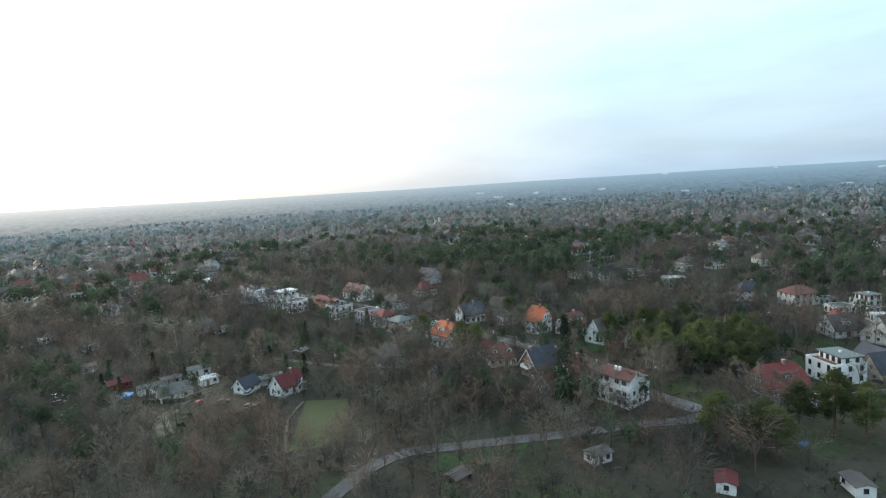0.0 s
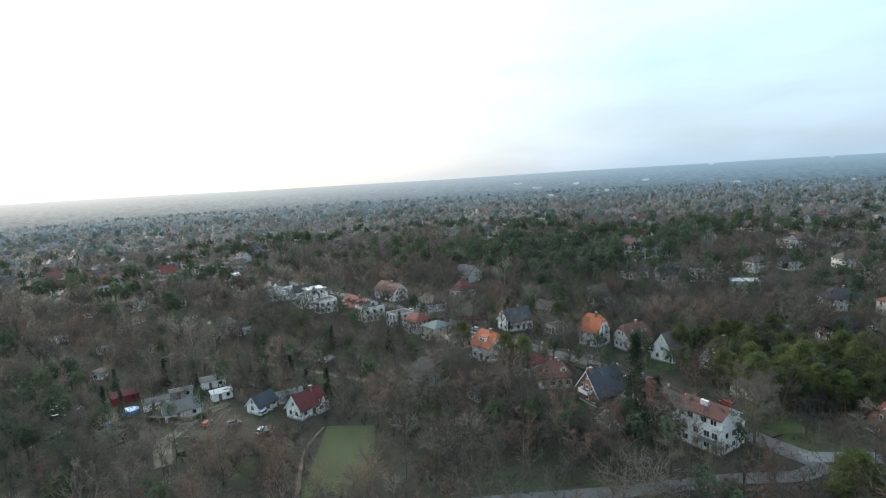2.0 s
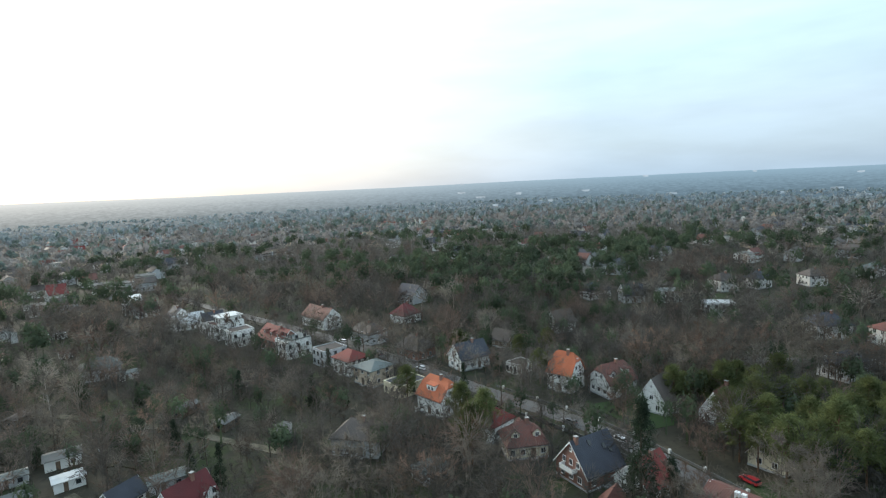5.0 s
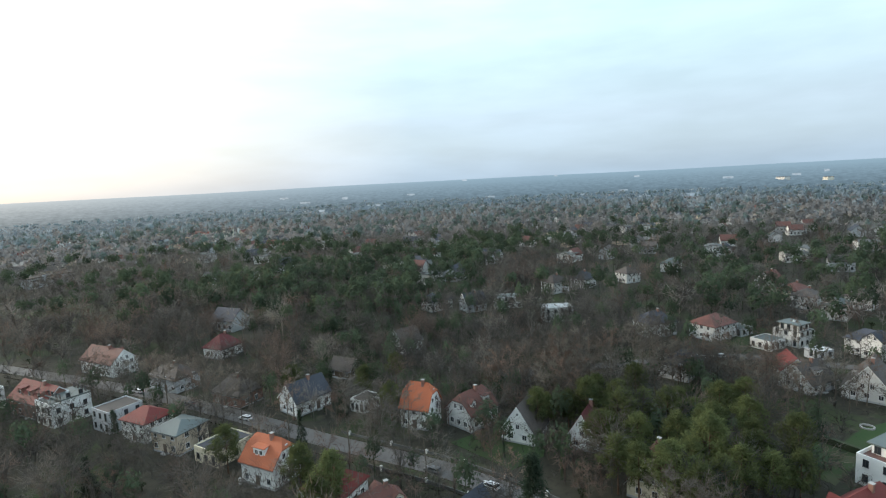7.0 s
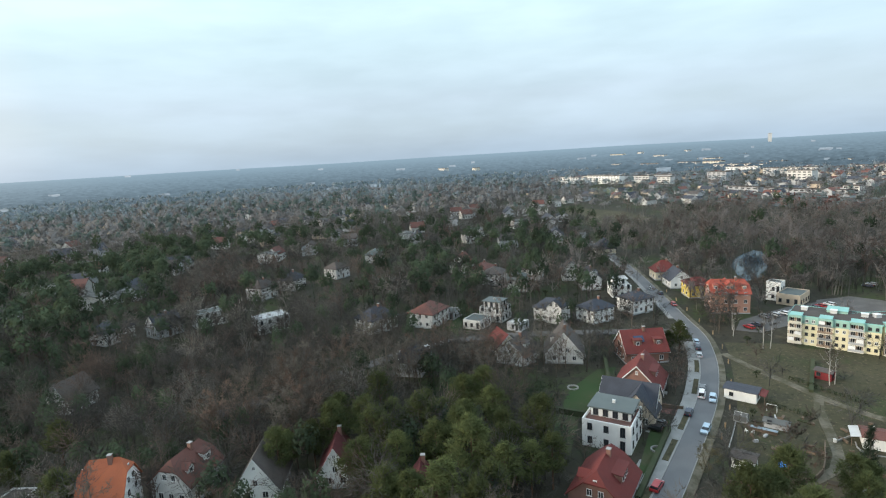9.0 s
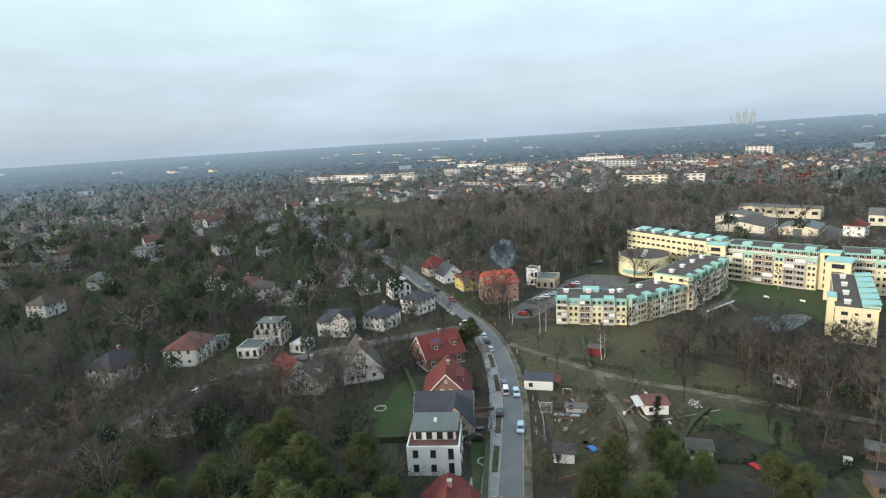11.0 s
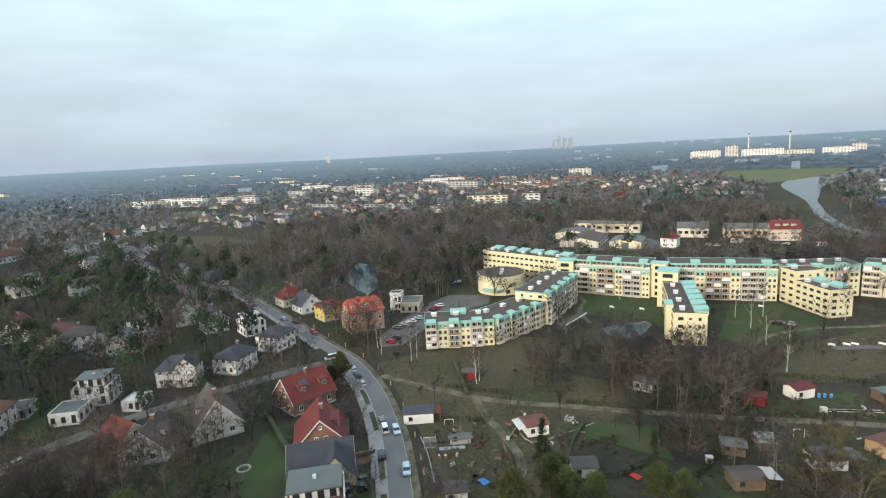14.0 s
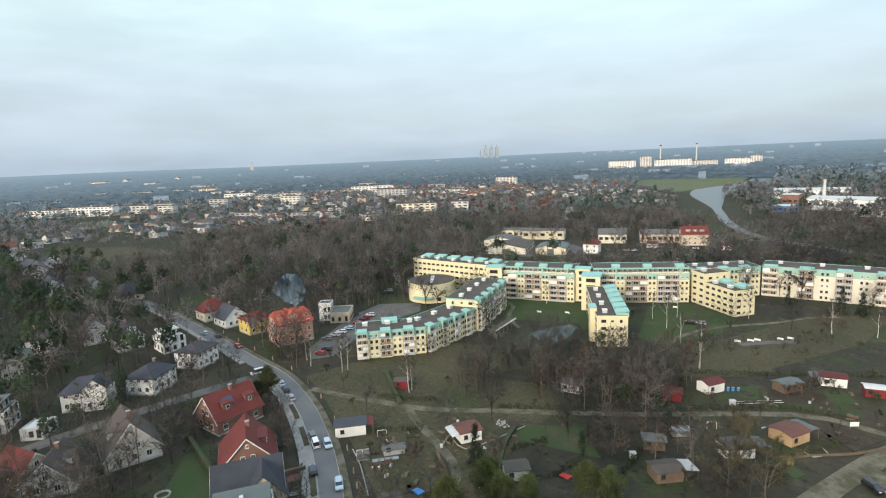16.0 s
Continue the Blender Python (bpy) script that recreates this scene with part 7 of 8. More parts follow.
def tree_density(x, y):
    """How thickly trees stand over the near plan."""
    near_zone = np.zeros(len(x), bool)
    for pts, *_ in AREAS:
        near_zone |= inside(x, y, pts) & (rng.random(len(x)) < 0.2)
    dens = 0.72 + 0.35 * patch(x, y, 60)
    garden = (x < 40) & (y > 150) & (y < 420) & (x < 60 - (y - 150) * 0.55)
    dens[garden] = 0.75 + 0.3 * patch(x[garden], y[garden], 30)
    west = (x < -60)
    dens[west] *= 0.95
    open_e = inside(x, y, [(100, 96), (215, 96), (250, 60), (250, -20), (200, -60), (130, -110), (96, -40), (96, 60)])
    open_e |= inside(x, y, [(200, -48), (186, -84), (140, -112), (112, -112), (96, -60), (160, -20)])
    dens[open_e] = 0.05
    thick = inside(x, y, [(191, 54), (188, 22), (168, 6), (151, 10), (128, 14), (122, 36), (133, 55), (150, 56), (161, 51), (170, 62)])
    dens[thick] = 0.55 + 0.45 * patch(x[thick], y[thick], 14, 3.0)
    street = inside(x, y, [(86, 118), (210, 104), (300, 130), (290, 165), (230, 160), (190, 200), (150, 130), (86, 140)])
    dens[street] *= 0.6
    villas = inside(x, y, [(190, 150), (300, 140), (320, 230), (260, 300), (190, 300)])
    dens[villas] *= 0.7
    wood = inside(x, y, [(70, 245), (95, 205), (125, 190), (180, 200), (175, 240), (150, 290), (240, 300), (300, 420), (120, 470), (40, 400), (60, 300)])
    dens[wood] = 0.95
    carr = inside(x, y, [(275, 60), (300, -30), (420, -60), (520, 20), (500, 160), (380, 160), (380, 60), (300, 66)])
    dens[carr] = 0.9
    dens[(x > 420) & (y < 170) & (y > -200)] *= 0.55
    yard = inside(x, y, [(280, -20), (390, -40), (390, -170), (250, -180), (230, -110)])
    dens[yard] *= 0.35
    dens[near_zone | blocked(x, y) | ((y < 76) & (x < 104)) | ((y < 30) & (x < 150))] = 0
    return dens


def pine_share(x, y):
    pp = 0.27 + 0.5 * patch(x, y, 75, 2.0)
    pp[inside(x, y, [(75, 235), (110, 215), (150, 260), (200, 330), (330, 420), (180, 480), (60, 420)])] += 0.55
    pp[inside(x, y, [(120, 190), (180, 195), (178, 240), (130, 250), (100, 225)])] -= 0.5
    pp[inside(x, y, [(275, 60), (300, -30), (600, -60), (600, 160), (380, 160)])] = 0.02
    pp[inside(x, y, [(205, 165), (330, 150), (340, 300), (190, 300)])] += 0.22
    pp[(y < 60)] = 0.04
    return pp


def bare_mix(name, x, y, templates, label, brown="wood_mid"):
    """Bare trees in three tones of bark; outer ones have haze painted in as grey."""
    tone = rng.random(len(x)) + 0.25 * patch(x, y, 40, 5.0)
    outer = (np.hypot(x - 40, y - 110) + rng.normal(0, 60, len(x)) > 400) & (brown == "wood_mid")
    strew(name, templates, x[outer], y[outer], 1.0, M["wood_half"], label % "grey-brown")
    x, y, tone = x[~outer], y[~outer], tone[~outer]
    for m, lo, hi, word in ((brown, -9, 0.62, "brown"), ("wood_red", 0.62, 0.86, "reddish brown"), ("wood_pale", 0.86, 9, "pale grey-brown")):
        w = (tone >= lo) & (tone < hi)
        strew(name, templates, x[w], y[w], 1.0, M[m], label % word)


x, y = jittered(6.6, 190, 520, 3)
keep = rng.random(len(x)) < tree_density(x, y)
x, y = x[keep], y[keep]
pine = rng.random(len(x)) < pine_share(x, y)
mid_trees = [light_bare(110 + k, 84, 4.7, 13.0, 0.34) for k in range(9)]
east = (x > 225) & (y < 175)
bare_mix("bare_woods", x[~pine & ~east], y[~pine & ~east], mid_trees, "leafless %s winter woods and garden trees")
bare_mix("bare_woods", x[~pine & east], y[~pine & east], mid_trees, "leafless %s wet woods behind the flats", "wood_back")
strew("pine_woods", [far_crown(120 + k, 150, 3.3, 13.5, 0.42, 0.8, True) for k in range(6)], x[pine], y[pine], 1.0, M["wood_mid_green"], "dark green pine woods")
# pale-stemmed alders in the wet wood behind the flats
x, y = jittered(5.0, 190, 520, 12)
keep = inside(x, y, [(275, 64), (268, 48), (300, -30), (420, -60), (520, 20), (500, 160), (380, 160), (372, 66)]) & ~blocked(x, y) & (rng.random(len(x)) < 0.22 + 0.35 * patch(x, y, 30, 9.0))
strew("pale_alders", [np.concatenate([light_bare(210 + k, 26, 2.0, 13, 0.16), blades(rng.normal(0, 1.6, (3, 3)) * np.array([1, 1, 0]), rng.normal(0, 0.06, (3, 3)) + np.array([0, 0, 1.0]), 12.5, 0.4, rng)]) for k in range(5)], x[keep], y[keep], 1.0, M["wood_pale"], "slender pale-stemmed bare alders")
px, py = rng.uniform(276, 304, 12), rng.uniform(76, 96, 12)
strew("pale_alders", [light_bare(250 + k, 60, 2.4, 10, 0.12) for k in range(4)], px, py, 1.0, M["wood_pale"], "slender bare trees before the pond")
x, y = jittered(4.3, 0, 190, 4)
dens = tree_density(x, y)
south = (x < 104) & (y > 44) & (y < 108) & ~blocked(x, y)
dens[south] = 0.35 + 0.3 * patch(x[south], y[south], 22, 7.0)
keep = rng.random(len(x)) < dens * 0.9
x, y = x[keep], y[keep]
pine = rng.random(len(x)) < pine_share(x, y) * 0.55
bare_mix("bare_thicket", x[~pine], y[~pine], [light_bare(100 + k, 130, 3.3, 7.4, 0.13) for k in range(8)], "dense leafless %s garden thickets")
strew("young_pines", [far_crown(130 + k, 300, 2.3, 9.0, 0.2, 0.42, True) for k in range(6)], x[pine], y[pine], 1.0, M["wood_mid_green"], "young green pines among the gardens")
# full pines and dark trees round the villas
x, y = jittered(8.5, 90, 330, 14)
keep = inside(x, y, [(150, 150), (178, 140), (200, 168), (232, 128), (300, 138), (330, 250), (180, 260), (140, 190)]) & ~blocked(x, y) & (rng.random(len(x)) < 0.2)
strew("garden_pines", [far_crown(230 + k, 380, 3.1, 12.5, 0.3, 0.5, True) for k in range(5)], x[keep], y[keep], 1.0, M["wood_mid_green"], "full green pines round the villas")
# tall garden trees over the thickets, also close to the houses
x, y = jittered(7.4, 0, 300, 13)
dens = tree_density(x, y)
keep = (rng.random(len(x)) < dens * np.where((x > 185) & (x < 300) & (y > 100) & (y < 185), 0.4, 0.7))
bare_mix("tall_bare_trees", x[keep], y[keep], [light_bare(220 + k, 270, 4.8, 13.5, 0.10) for k in range(9)], "tall leafless %s trees between the gardens")
# low undergrowth and hedges in the near gardens
x, y = jittered(3.4, 0, 200, 5)
like = 0.62 + 0.3 * patch(x, y, 25, 4)
like[inside(x, y, [(100, 98), (215, 98), (260, 60), (260, -20), (200, -60), (130, -110), (96, -40), (96, 60)])] *= 0.05
keep = (rng.random(len(x)) < like) & ~blocked(x, y)
strew("undergrowth", [light_bare(140 + k, 20, 2.0, 2.4, 0.17) for k in range(6)], x[keep], y[keep], 1.0, M["wood_mid"], "brown leafless undergrowth and garden shrubs")
x, y = jittered(13, 0, 260, 6)
keep = (rng.random(len(x)) < 0.35) & ~blocked(x, y)
strew("evergreen_shrubs", [light_pine(150 + k, 70, 0.9, 2.0, 0.35) for k in range(4)], x[keep], y[keep], 1.0, M["hedge"], "small evergreen shrubs and hedges")
# farther woods
x, y = jittered(10.5, 520, 1350, 8)
dens = 0.72 + 0.3 * patch(x, y, 130, 1)
town = (x > 560) & (y < 300) & (y > -700)
dens[town] *= 0.95
for pts in ([(540, 10), (640, 140), (800, 60), (760, 0), (600, -50)], [(470, -180), (560, -290), (800, -470), (1000, -500), (900, -300), (640, -150)], [(640, -560), (1020, -840), (1240, -1000), (1000, -1240), (820, -960)]):
    dens[inside(x, y, pts)] *= 0.5
dens[blocked(x, y)] = 0
keep = rng.random(len(x)) < dens
x, y = x[keep], y[keep]
pp = 0.30 + 0.45 * patch(x, y, 150, 3.0)
pp[(x > 500) & (y < 350)] *= 0.4
pine = rng.random(len(x)) < pp
low = (x > 540) & (y < 300) & (y > -700)
crowns = [far_crown(160 + k, 23, 4.8, 12.0, 0.1, 2.3) for k in range(6)]
needles = [far_crown(170 + k, 26, 3.6, 13, 0.3, 2.1, True) for k in range(6)]
fine_crowns = [far_crown(180 + k, 42, 4.8, 11.0, 0.1, 1.5) for k in range(6)]
open_side = (x > 300) & (y < 260) & (np.hypot(x - 40, y - 110) < 950)
# from about 880 out, crowns take the colours with more haze painted in
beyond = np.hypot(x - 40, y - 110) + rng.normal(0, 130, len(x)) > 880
for far_side, bare, green in ((False, "wood_far", "wood_far_green"), (True, "wood_hazed", "wood_hazed_green")):
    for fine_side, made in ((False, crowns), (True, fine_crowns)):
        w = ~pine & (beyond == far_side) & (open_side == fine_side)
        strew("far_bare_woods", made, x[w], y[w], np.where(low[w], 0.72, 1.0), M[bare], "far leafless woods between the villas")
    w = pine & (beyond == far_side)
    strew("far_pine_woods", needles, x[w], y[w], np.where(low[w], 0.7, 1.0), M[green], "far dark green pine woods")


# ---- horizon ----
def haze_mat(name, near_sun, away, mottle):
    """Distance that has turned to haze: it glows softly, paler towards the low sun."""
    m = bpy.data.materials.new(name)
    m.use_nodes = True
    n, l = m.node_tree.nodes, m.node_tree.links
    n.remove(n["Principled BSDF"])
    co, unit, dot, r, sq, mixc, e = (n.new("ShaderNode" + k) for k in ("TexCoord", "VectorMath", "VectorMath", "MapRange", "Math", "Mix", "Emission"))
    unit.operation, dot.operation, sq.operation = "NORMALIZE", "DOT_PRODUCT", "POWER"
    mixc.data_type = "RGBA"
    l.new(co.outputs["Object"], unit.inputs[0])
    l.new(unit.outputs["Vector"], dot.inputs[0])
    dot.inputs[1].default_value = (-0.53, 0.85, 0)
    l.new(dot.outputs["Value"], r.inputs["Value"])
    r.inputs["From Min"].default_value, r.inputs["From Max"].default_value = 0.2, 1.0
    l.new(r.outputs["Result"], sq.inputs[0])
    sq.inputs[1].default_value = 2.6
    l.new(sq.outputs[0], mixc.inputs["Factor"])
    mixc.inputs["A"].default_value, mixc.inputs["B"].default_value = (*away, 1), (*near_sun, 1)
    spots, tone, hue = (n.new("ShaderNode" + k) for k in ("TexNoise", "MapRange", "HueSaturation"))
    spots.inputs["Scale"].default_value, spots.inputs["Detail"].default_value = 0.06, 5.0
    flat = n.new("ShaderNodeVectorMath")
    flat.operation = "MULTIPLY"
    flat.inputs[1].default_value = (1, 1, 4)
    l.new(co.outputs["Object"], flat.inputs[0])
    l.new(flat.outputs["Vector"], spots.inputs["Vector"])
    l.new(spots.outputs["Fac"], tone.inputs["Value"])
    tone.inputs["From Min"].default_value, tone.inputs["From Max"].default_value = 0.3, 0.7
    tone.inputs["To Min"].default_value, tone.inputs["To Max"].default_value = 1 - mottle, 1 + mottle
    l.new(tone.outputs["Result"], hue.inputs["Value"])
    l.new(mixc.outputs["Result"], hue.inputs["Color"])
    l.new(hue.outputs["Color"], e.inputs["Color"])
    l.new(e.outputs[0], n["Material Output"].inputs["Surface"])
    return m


RIDGES = 20
for k in range(RIDGES):
    f = k / (RIDGES - 1)
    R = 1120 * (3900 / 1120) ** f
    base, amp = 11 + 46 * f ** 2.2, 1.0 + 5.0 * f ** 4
    # haze painted as glow: each ring farther out is paler and bluer
    m = haze_mat("glowing hazy ridge", [a + (b - a) * f ** 1.1 for a, b in ((0.150, 0.52), (0.160, 0.50), (0.158, 0.47))], [a + (b - a) * f for a, b in ((0.078, 0.195), (0.112, 0.275), (0.138, 0.335))], 0.30 * (1 - f) ** 1.5 + 0.02)
    s = Shape()
    N = 1500
    for q in range(N):          # from east-south-east round by north to north-west
        a = radians(-75 + 230 * q / (N - 1))
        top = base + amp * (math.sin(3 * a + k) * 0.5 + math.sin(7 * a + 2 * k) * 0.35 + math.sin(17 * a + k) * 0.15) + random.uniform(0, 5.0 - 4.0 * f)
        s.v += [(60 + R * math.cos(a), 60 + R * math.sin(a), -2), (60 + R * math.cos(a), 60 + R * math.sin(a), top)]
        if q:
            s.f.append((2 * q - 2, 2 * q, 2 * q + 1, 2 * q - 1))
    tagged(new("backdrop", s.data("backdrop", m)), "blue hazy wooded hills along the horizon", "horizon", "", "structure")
    if k % 2 == 0:
        far_rng = np.random.default_rng(400 + k)
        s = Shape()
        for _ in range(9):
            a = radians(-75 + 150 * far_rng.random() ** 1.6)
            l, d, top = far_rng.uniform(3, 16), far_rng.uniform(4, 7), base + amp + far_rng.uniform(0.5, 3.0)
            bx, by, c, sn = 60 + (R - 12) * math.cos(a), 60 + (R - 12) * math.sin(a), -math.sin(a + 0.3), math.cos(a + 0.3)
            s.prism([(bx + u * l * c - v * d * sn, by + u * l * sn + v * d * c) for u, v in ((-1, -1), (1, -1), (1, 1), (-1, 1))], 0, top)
        # emission in a haze colour replaces the buildings' lit and shaded sides
        m = haze_mat("glowing hazy buildings", (0.44, 0.43, 0.41), [0.20 + 0.10 * f, 0.25 + 0.10 * f, 0.29 + 0.11 * f], 0.3)
        tagged(new("far_buildings", s.data("far_buildings", m)), "distant buildings with painted haze glow above the woods", "buildings", "", "stuff")

# ---- far buildings ----
def slab_block(x, y, ang, L, W, hgt, wall="ivory", label="far pale slab of flats", roof="bitumen", name="apartment_slab"):
    h = thing(name, x, y, ang, label, "apartment block", "far slabs of flats")
    s = Shape().box(-L / 2, L / 2, -W / 2, W / 2, 0, hgt)
    for k in range(max(1, int(L / 36))):
        s.box(-L / 2 + 9 + 36 * k, -L / 2 + 11.5 + 36 * k, -W / 2 - 0.5, -W / 2 + 0.3, 0, hgt + 1.5)
    n0 = len(s.f)
    n, bays = max(2, int(hgt / 3)), max(3, int(L / 6.5))
    for k in range(n):
        for sgn in (-1, 1):
            for j in range(bays):
                x0 = -L / 2 + (j + 0.2) * L / bays
                s.box(x0, x0 + 0.6 * L / bays, sgn * W / 2 - 0.08, sgn * W / 2 + 0.08, k * hgt / n + 1.0, k * hgt / n + 2.3)
    me = s.data("wall", M[wall])
    me.materials.append(M["glass"])
    for q in me.polygons[n0:]:
        q.material_index = 1
    part("wall", me, None, h)
    part("roof", Shape().box(-L / 2 - 0.4, L / 2 + 0.4, -W / 2 - 0.4, W / 2 + 0.4, hgt, hgt + 0.7), M[roof], h)
    return h


# oldwhite walls here stand in for haze that dulls the far blocks
for x, y, ang, L, W, hgt, wall in ((1020, 262, 56, 52, 11, 15, "white"), (990, 215, 56, 44, 11, 15, "oldwhite"), (962, 176, 56, 44, 11, 15, "oldwhite"), (930, 140, 56, 30, 11, 14, "oldwhite"), (648, -128, 56, 62, 11, 12.5, "white"),
                                   (622, -172, 56, 26, 11, 13, "oldwhite"), (745, 48, 48, 50, 10, 8, "grey"), (700, 8, 48, 60, 10, 8, "grey"), (676, -20, 48, 46, 10, 8, "grey"), (597, -53, 48, 16, 11, 8, "oldwhite"), (680, -40, 48, 20, 10, 12, "oldwhite"),
                                   (1215, 92, 52, 70, 12, 14, "white"), (1340, -40, 52, 90, 12, 16, "oldwhite"), (1213, -68, 52, 60, 12, 13, "white"), (1077, -150, 52, 70, 11, 12, "oldwhite"), (983, -206, 52, 60, 11, 12, "oldwhite"), (1100, -40, 52, 50, 11, 12, "oldwhite"),
                                   (880, -240, 52, 60, 11, 12, "oldwhite"), (860, -290, 52, 50, 11, 12, "oldwhite"), (1400, 60, 52, 60, 14, 20, "white"), (1650, 830, 48, 70, 14, 30, "oldwhite"), (1575, 690, 48, 30, 14, 28, "white"), (1300, 340, 56, 40, 12, 15, "oldwhite"),
                                   (1580, 260, 52, 80, 12, 14, "oldwhite"), (1700, 60, 52, 90, 14, 18, "white"), (2000, 200, 52, 60, 16, 30, "oldwhite"), (2400, 380, 52, 90, 20, 36, "white"), (2500, 300, 52, 24, 20, 40, "oldwhite"), (2450, 120, 52, 24, 20, 38, "oldwhite"),
                                   (1215, -985, 42, 70, 20, 30, "white"), (1150, -1005, 42, 28, 22, 40, "oldwhite"), (1110, -1060, 42, 90, 20, 30, "white"), (1060, -1120, 42, 60, 18, 24, "oldwhite"), (1010, -1180, 42, 60, 18, 26, "white"), (985, -1215, 42, 26, 18, 32, "oldwhite"), (1120, -1000, 42, 50, 14, 14, "oldwhite"), (1060, -1060, 42, 50, 14, 12, "white"), (1180, -940, 42, 40, 14, 16, "oldwhite"), (1052, -854, 52, 24, 12, 12, "white"), (1110, -960, 52, 60, 14, 9, "oldwhite"),
                                   (1500, -700, 52, 70, 14, 16, "white"), (1800, -800, 52, 120, 16, 20, "oldwhite"), (1400, -560, 52, 60, 14, 16, "oldwhite"), (2100, -1500, 52, 60, 20, 26, "white"), (2300, -1700, 52, 70, 20, 32, "oldwhite"), (2500, -2200, 52, 90, 20, 34, "oldwhite"), (2000, -900, 52, 110, 20, 24, "white"),
                                   (300, 1560, 20, 60, 14, 16, "oldwhite"), (460, 1640, 10, 70, 14, 16, "white"), (620, 1560, 0, 60, 14, 14, "oldwhite"), (700, 1500, 0, 40, 14, 18, "white"), (1000, 1380, -20, 60, 14, 14, "oldwhite"), (1250, 1200, -30, 70, 14, 14, "oldwhite"),
                                   (176, 828, 20, 6, 6, 14, "white"), (184, 832, 20, 5, 5, 14, "oldwhite"), (-12, 660, 35, 46, 12, 9, "white"), (-4, 566, 35, 40, 10, 9, "grey")):
    k = 1.0 if y < -930 and x < 1240 else 0.76
    slab_block(x, y, ang, L * k, W, hgt * k, "ivory" if wall == "white" and k < 1 else wall)

tr = np.random.default_rng(21)
for k in range(60):
    d, a = tr.uniform(900, 2700), radians(tr.uniform(-2, 42))
    x, y = 60 + d * math.cos(a) if k % 3 else 60 + d * math.cos(a), 100 - d * math.sin(a) + 240
    if not blocked(np.array([x]), np.array([y]))[0]:
        slab_block(x, y, 56 + tr.normal(0, 10), tr.uniform(30, 90), 12, tr.uniform(9, 16), ("white", "oldwhite", "grey", "oldwhite")[k % 4])
for x, y, L in ((2650, -1180, 110), (2500, -900, 80), (2850, -1400, 90), (2300, 640, 80), (1900, 1000, 70)):
    slab_block(x, y, 62, L, 30, 16, "white", "far long white hall near the horizon", "paleroof", "far_hall")

# power station stacks and a mast on the horizon
for dx, hh, w in ((-48, 84, 5), (-14, 112, 11), (22, 112, 11), (58, 110, 11)):
    pw = thing("power_stack", 3150 - 0.45 * dx, -1690 - 0.9 * dx, -25, "grey power station tower with tall thin stack far off", "chimney", "power station stacks")
    # haze over the far stacks is painted in as blue-grey
    part("boiler_house", Shape().box(-w, w, -w, w, 0, hh), M["bluegrey"], pw)
    part("stack", Shape().tube((0, 0, hh), (0, 0, hh + 16), 3.0, 2.4, 10), M["bluegrey"], pw)
tw = thing("far_tower", 3250, -250, 0, "far grey tower block on the horizon", "tower")
part("wall", Shape().box(-8, 8, -8, 8, 0, 78), M["paleroof"], tw)
part("roof", Shape().box(-8.4, 8.4, -8.4, 8.4, 78, 80), M["grey"], tw)
for x, y in ((1180, -1090), (1120, -1160)):
    st2 = thing("far_stack", x, y, 0, "thin pale stack beside the far white blocks", "chimney")
    part("shaft", Shape().tube((0, 0, 0), (0, 0, 68), 2.2, 1.6, 10), M["paleroof"], st2)
    part("collar", Shape().tube((0, 0, 66), (0, 0, 69), 2.3, 2.3, 10), M["tile_red"], st2)

# far allotment huts
for (pts, n, nm) in (([(540, 10), (640, 140), (800, 60), (760, 0), (600, -50)], 420, "a"), ([(500, -190), (560, -290), (800, -470), (1000, -500), (900, -300), (640, -150)], 900, "b")):
    P_ = np.array(pts)
    xs, ys = rng.uniform(P_[:, 0].min(), P_[:, 0].max(), n * 3), rng.uniform(P_[:, 1].min(), P_[:, 1].max(), n * 3)
    ok = inside(xs, ys, pts)
    for tone, off in (("greyroof", 0), ("eternit", 1), ("tile_dark", 2)):
        s = Shape()
        for x, y in list(zip(xs[ok], ys[ok]))[off:n:3]:
            l, w = rng.uniform(1.8, 3.2), rng.uniform(1.6, 2.4)
            s.box(x - l, x + l, y - w, y + w, 0, 2.6)
            s.prism([(x - l - 0.3, y - w - 0.3), (x + l + 0.3, y - w - 0.3), (x + l + 0.3, y + w + 0.3), (x - l - 0.3, y + w + 0.3)], 2.6, 2.95)
        tagged(new("allotment_huts", s.data("allotment_huts", M[tone])), "far allotment huts packed close together", "huts", "", "stuff")
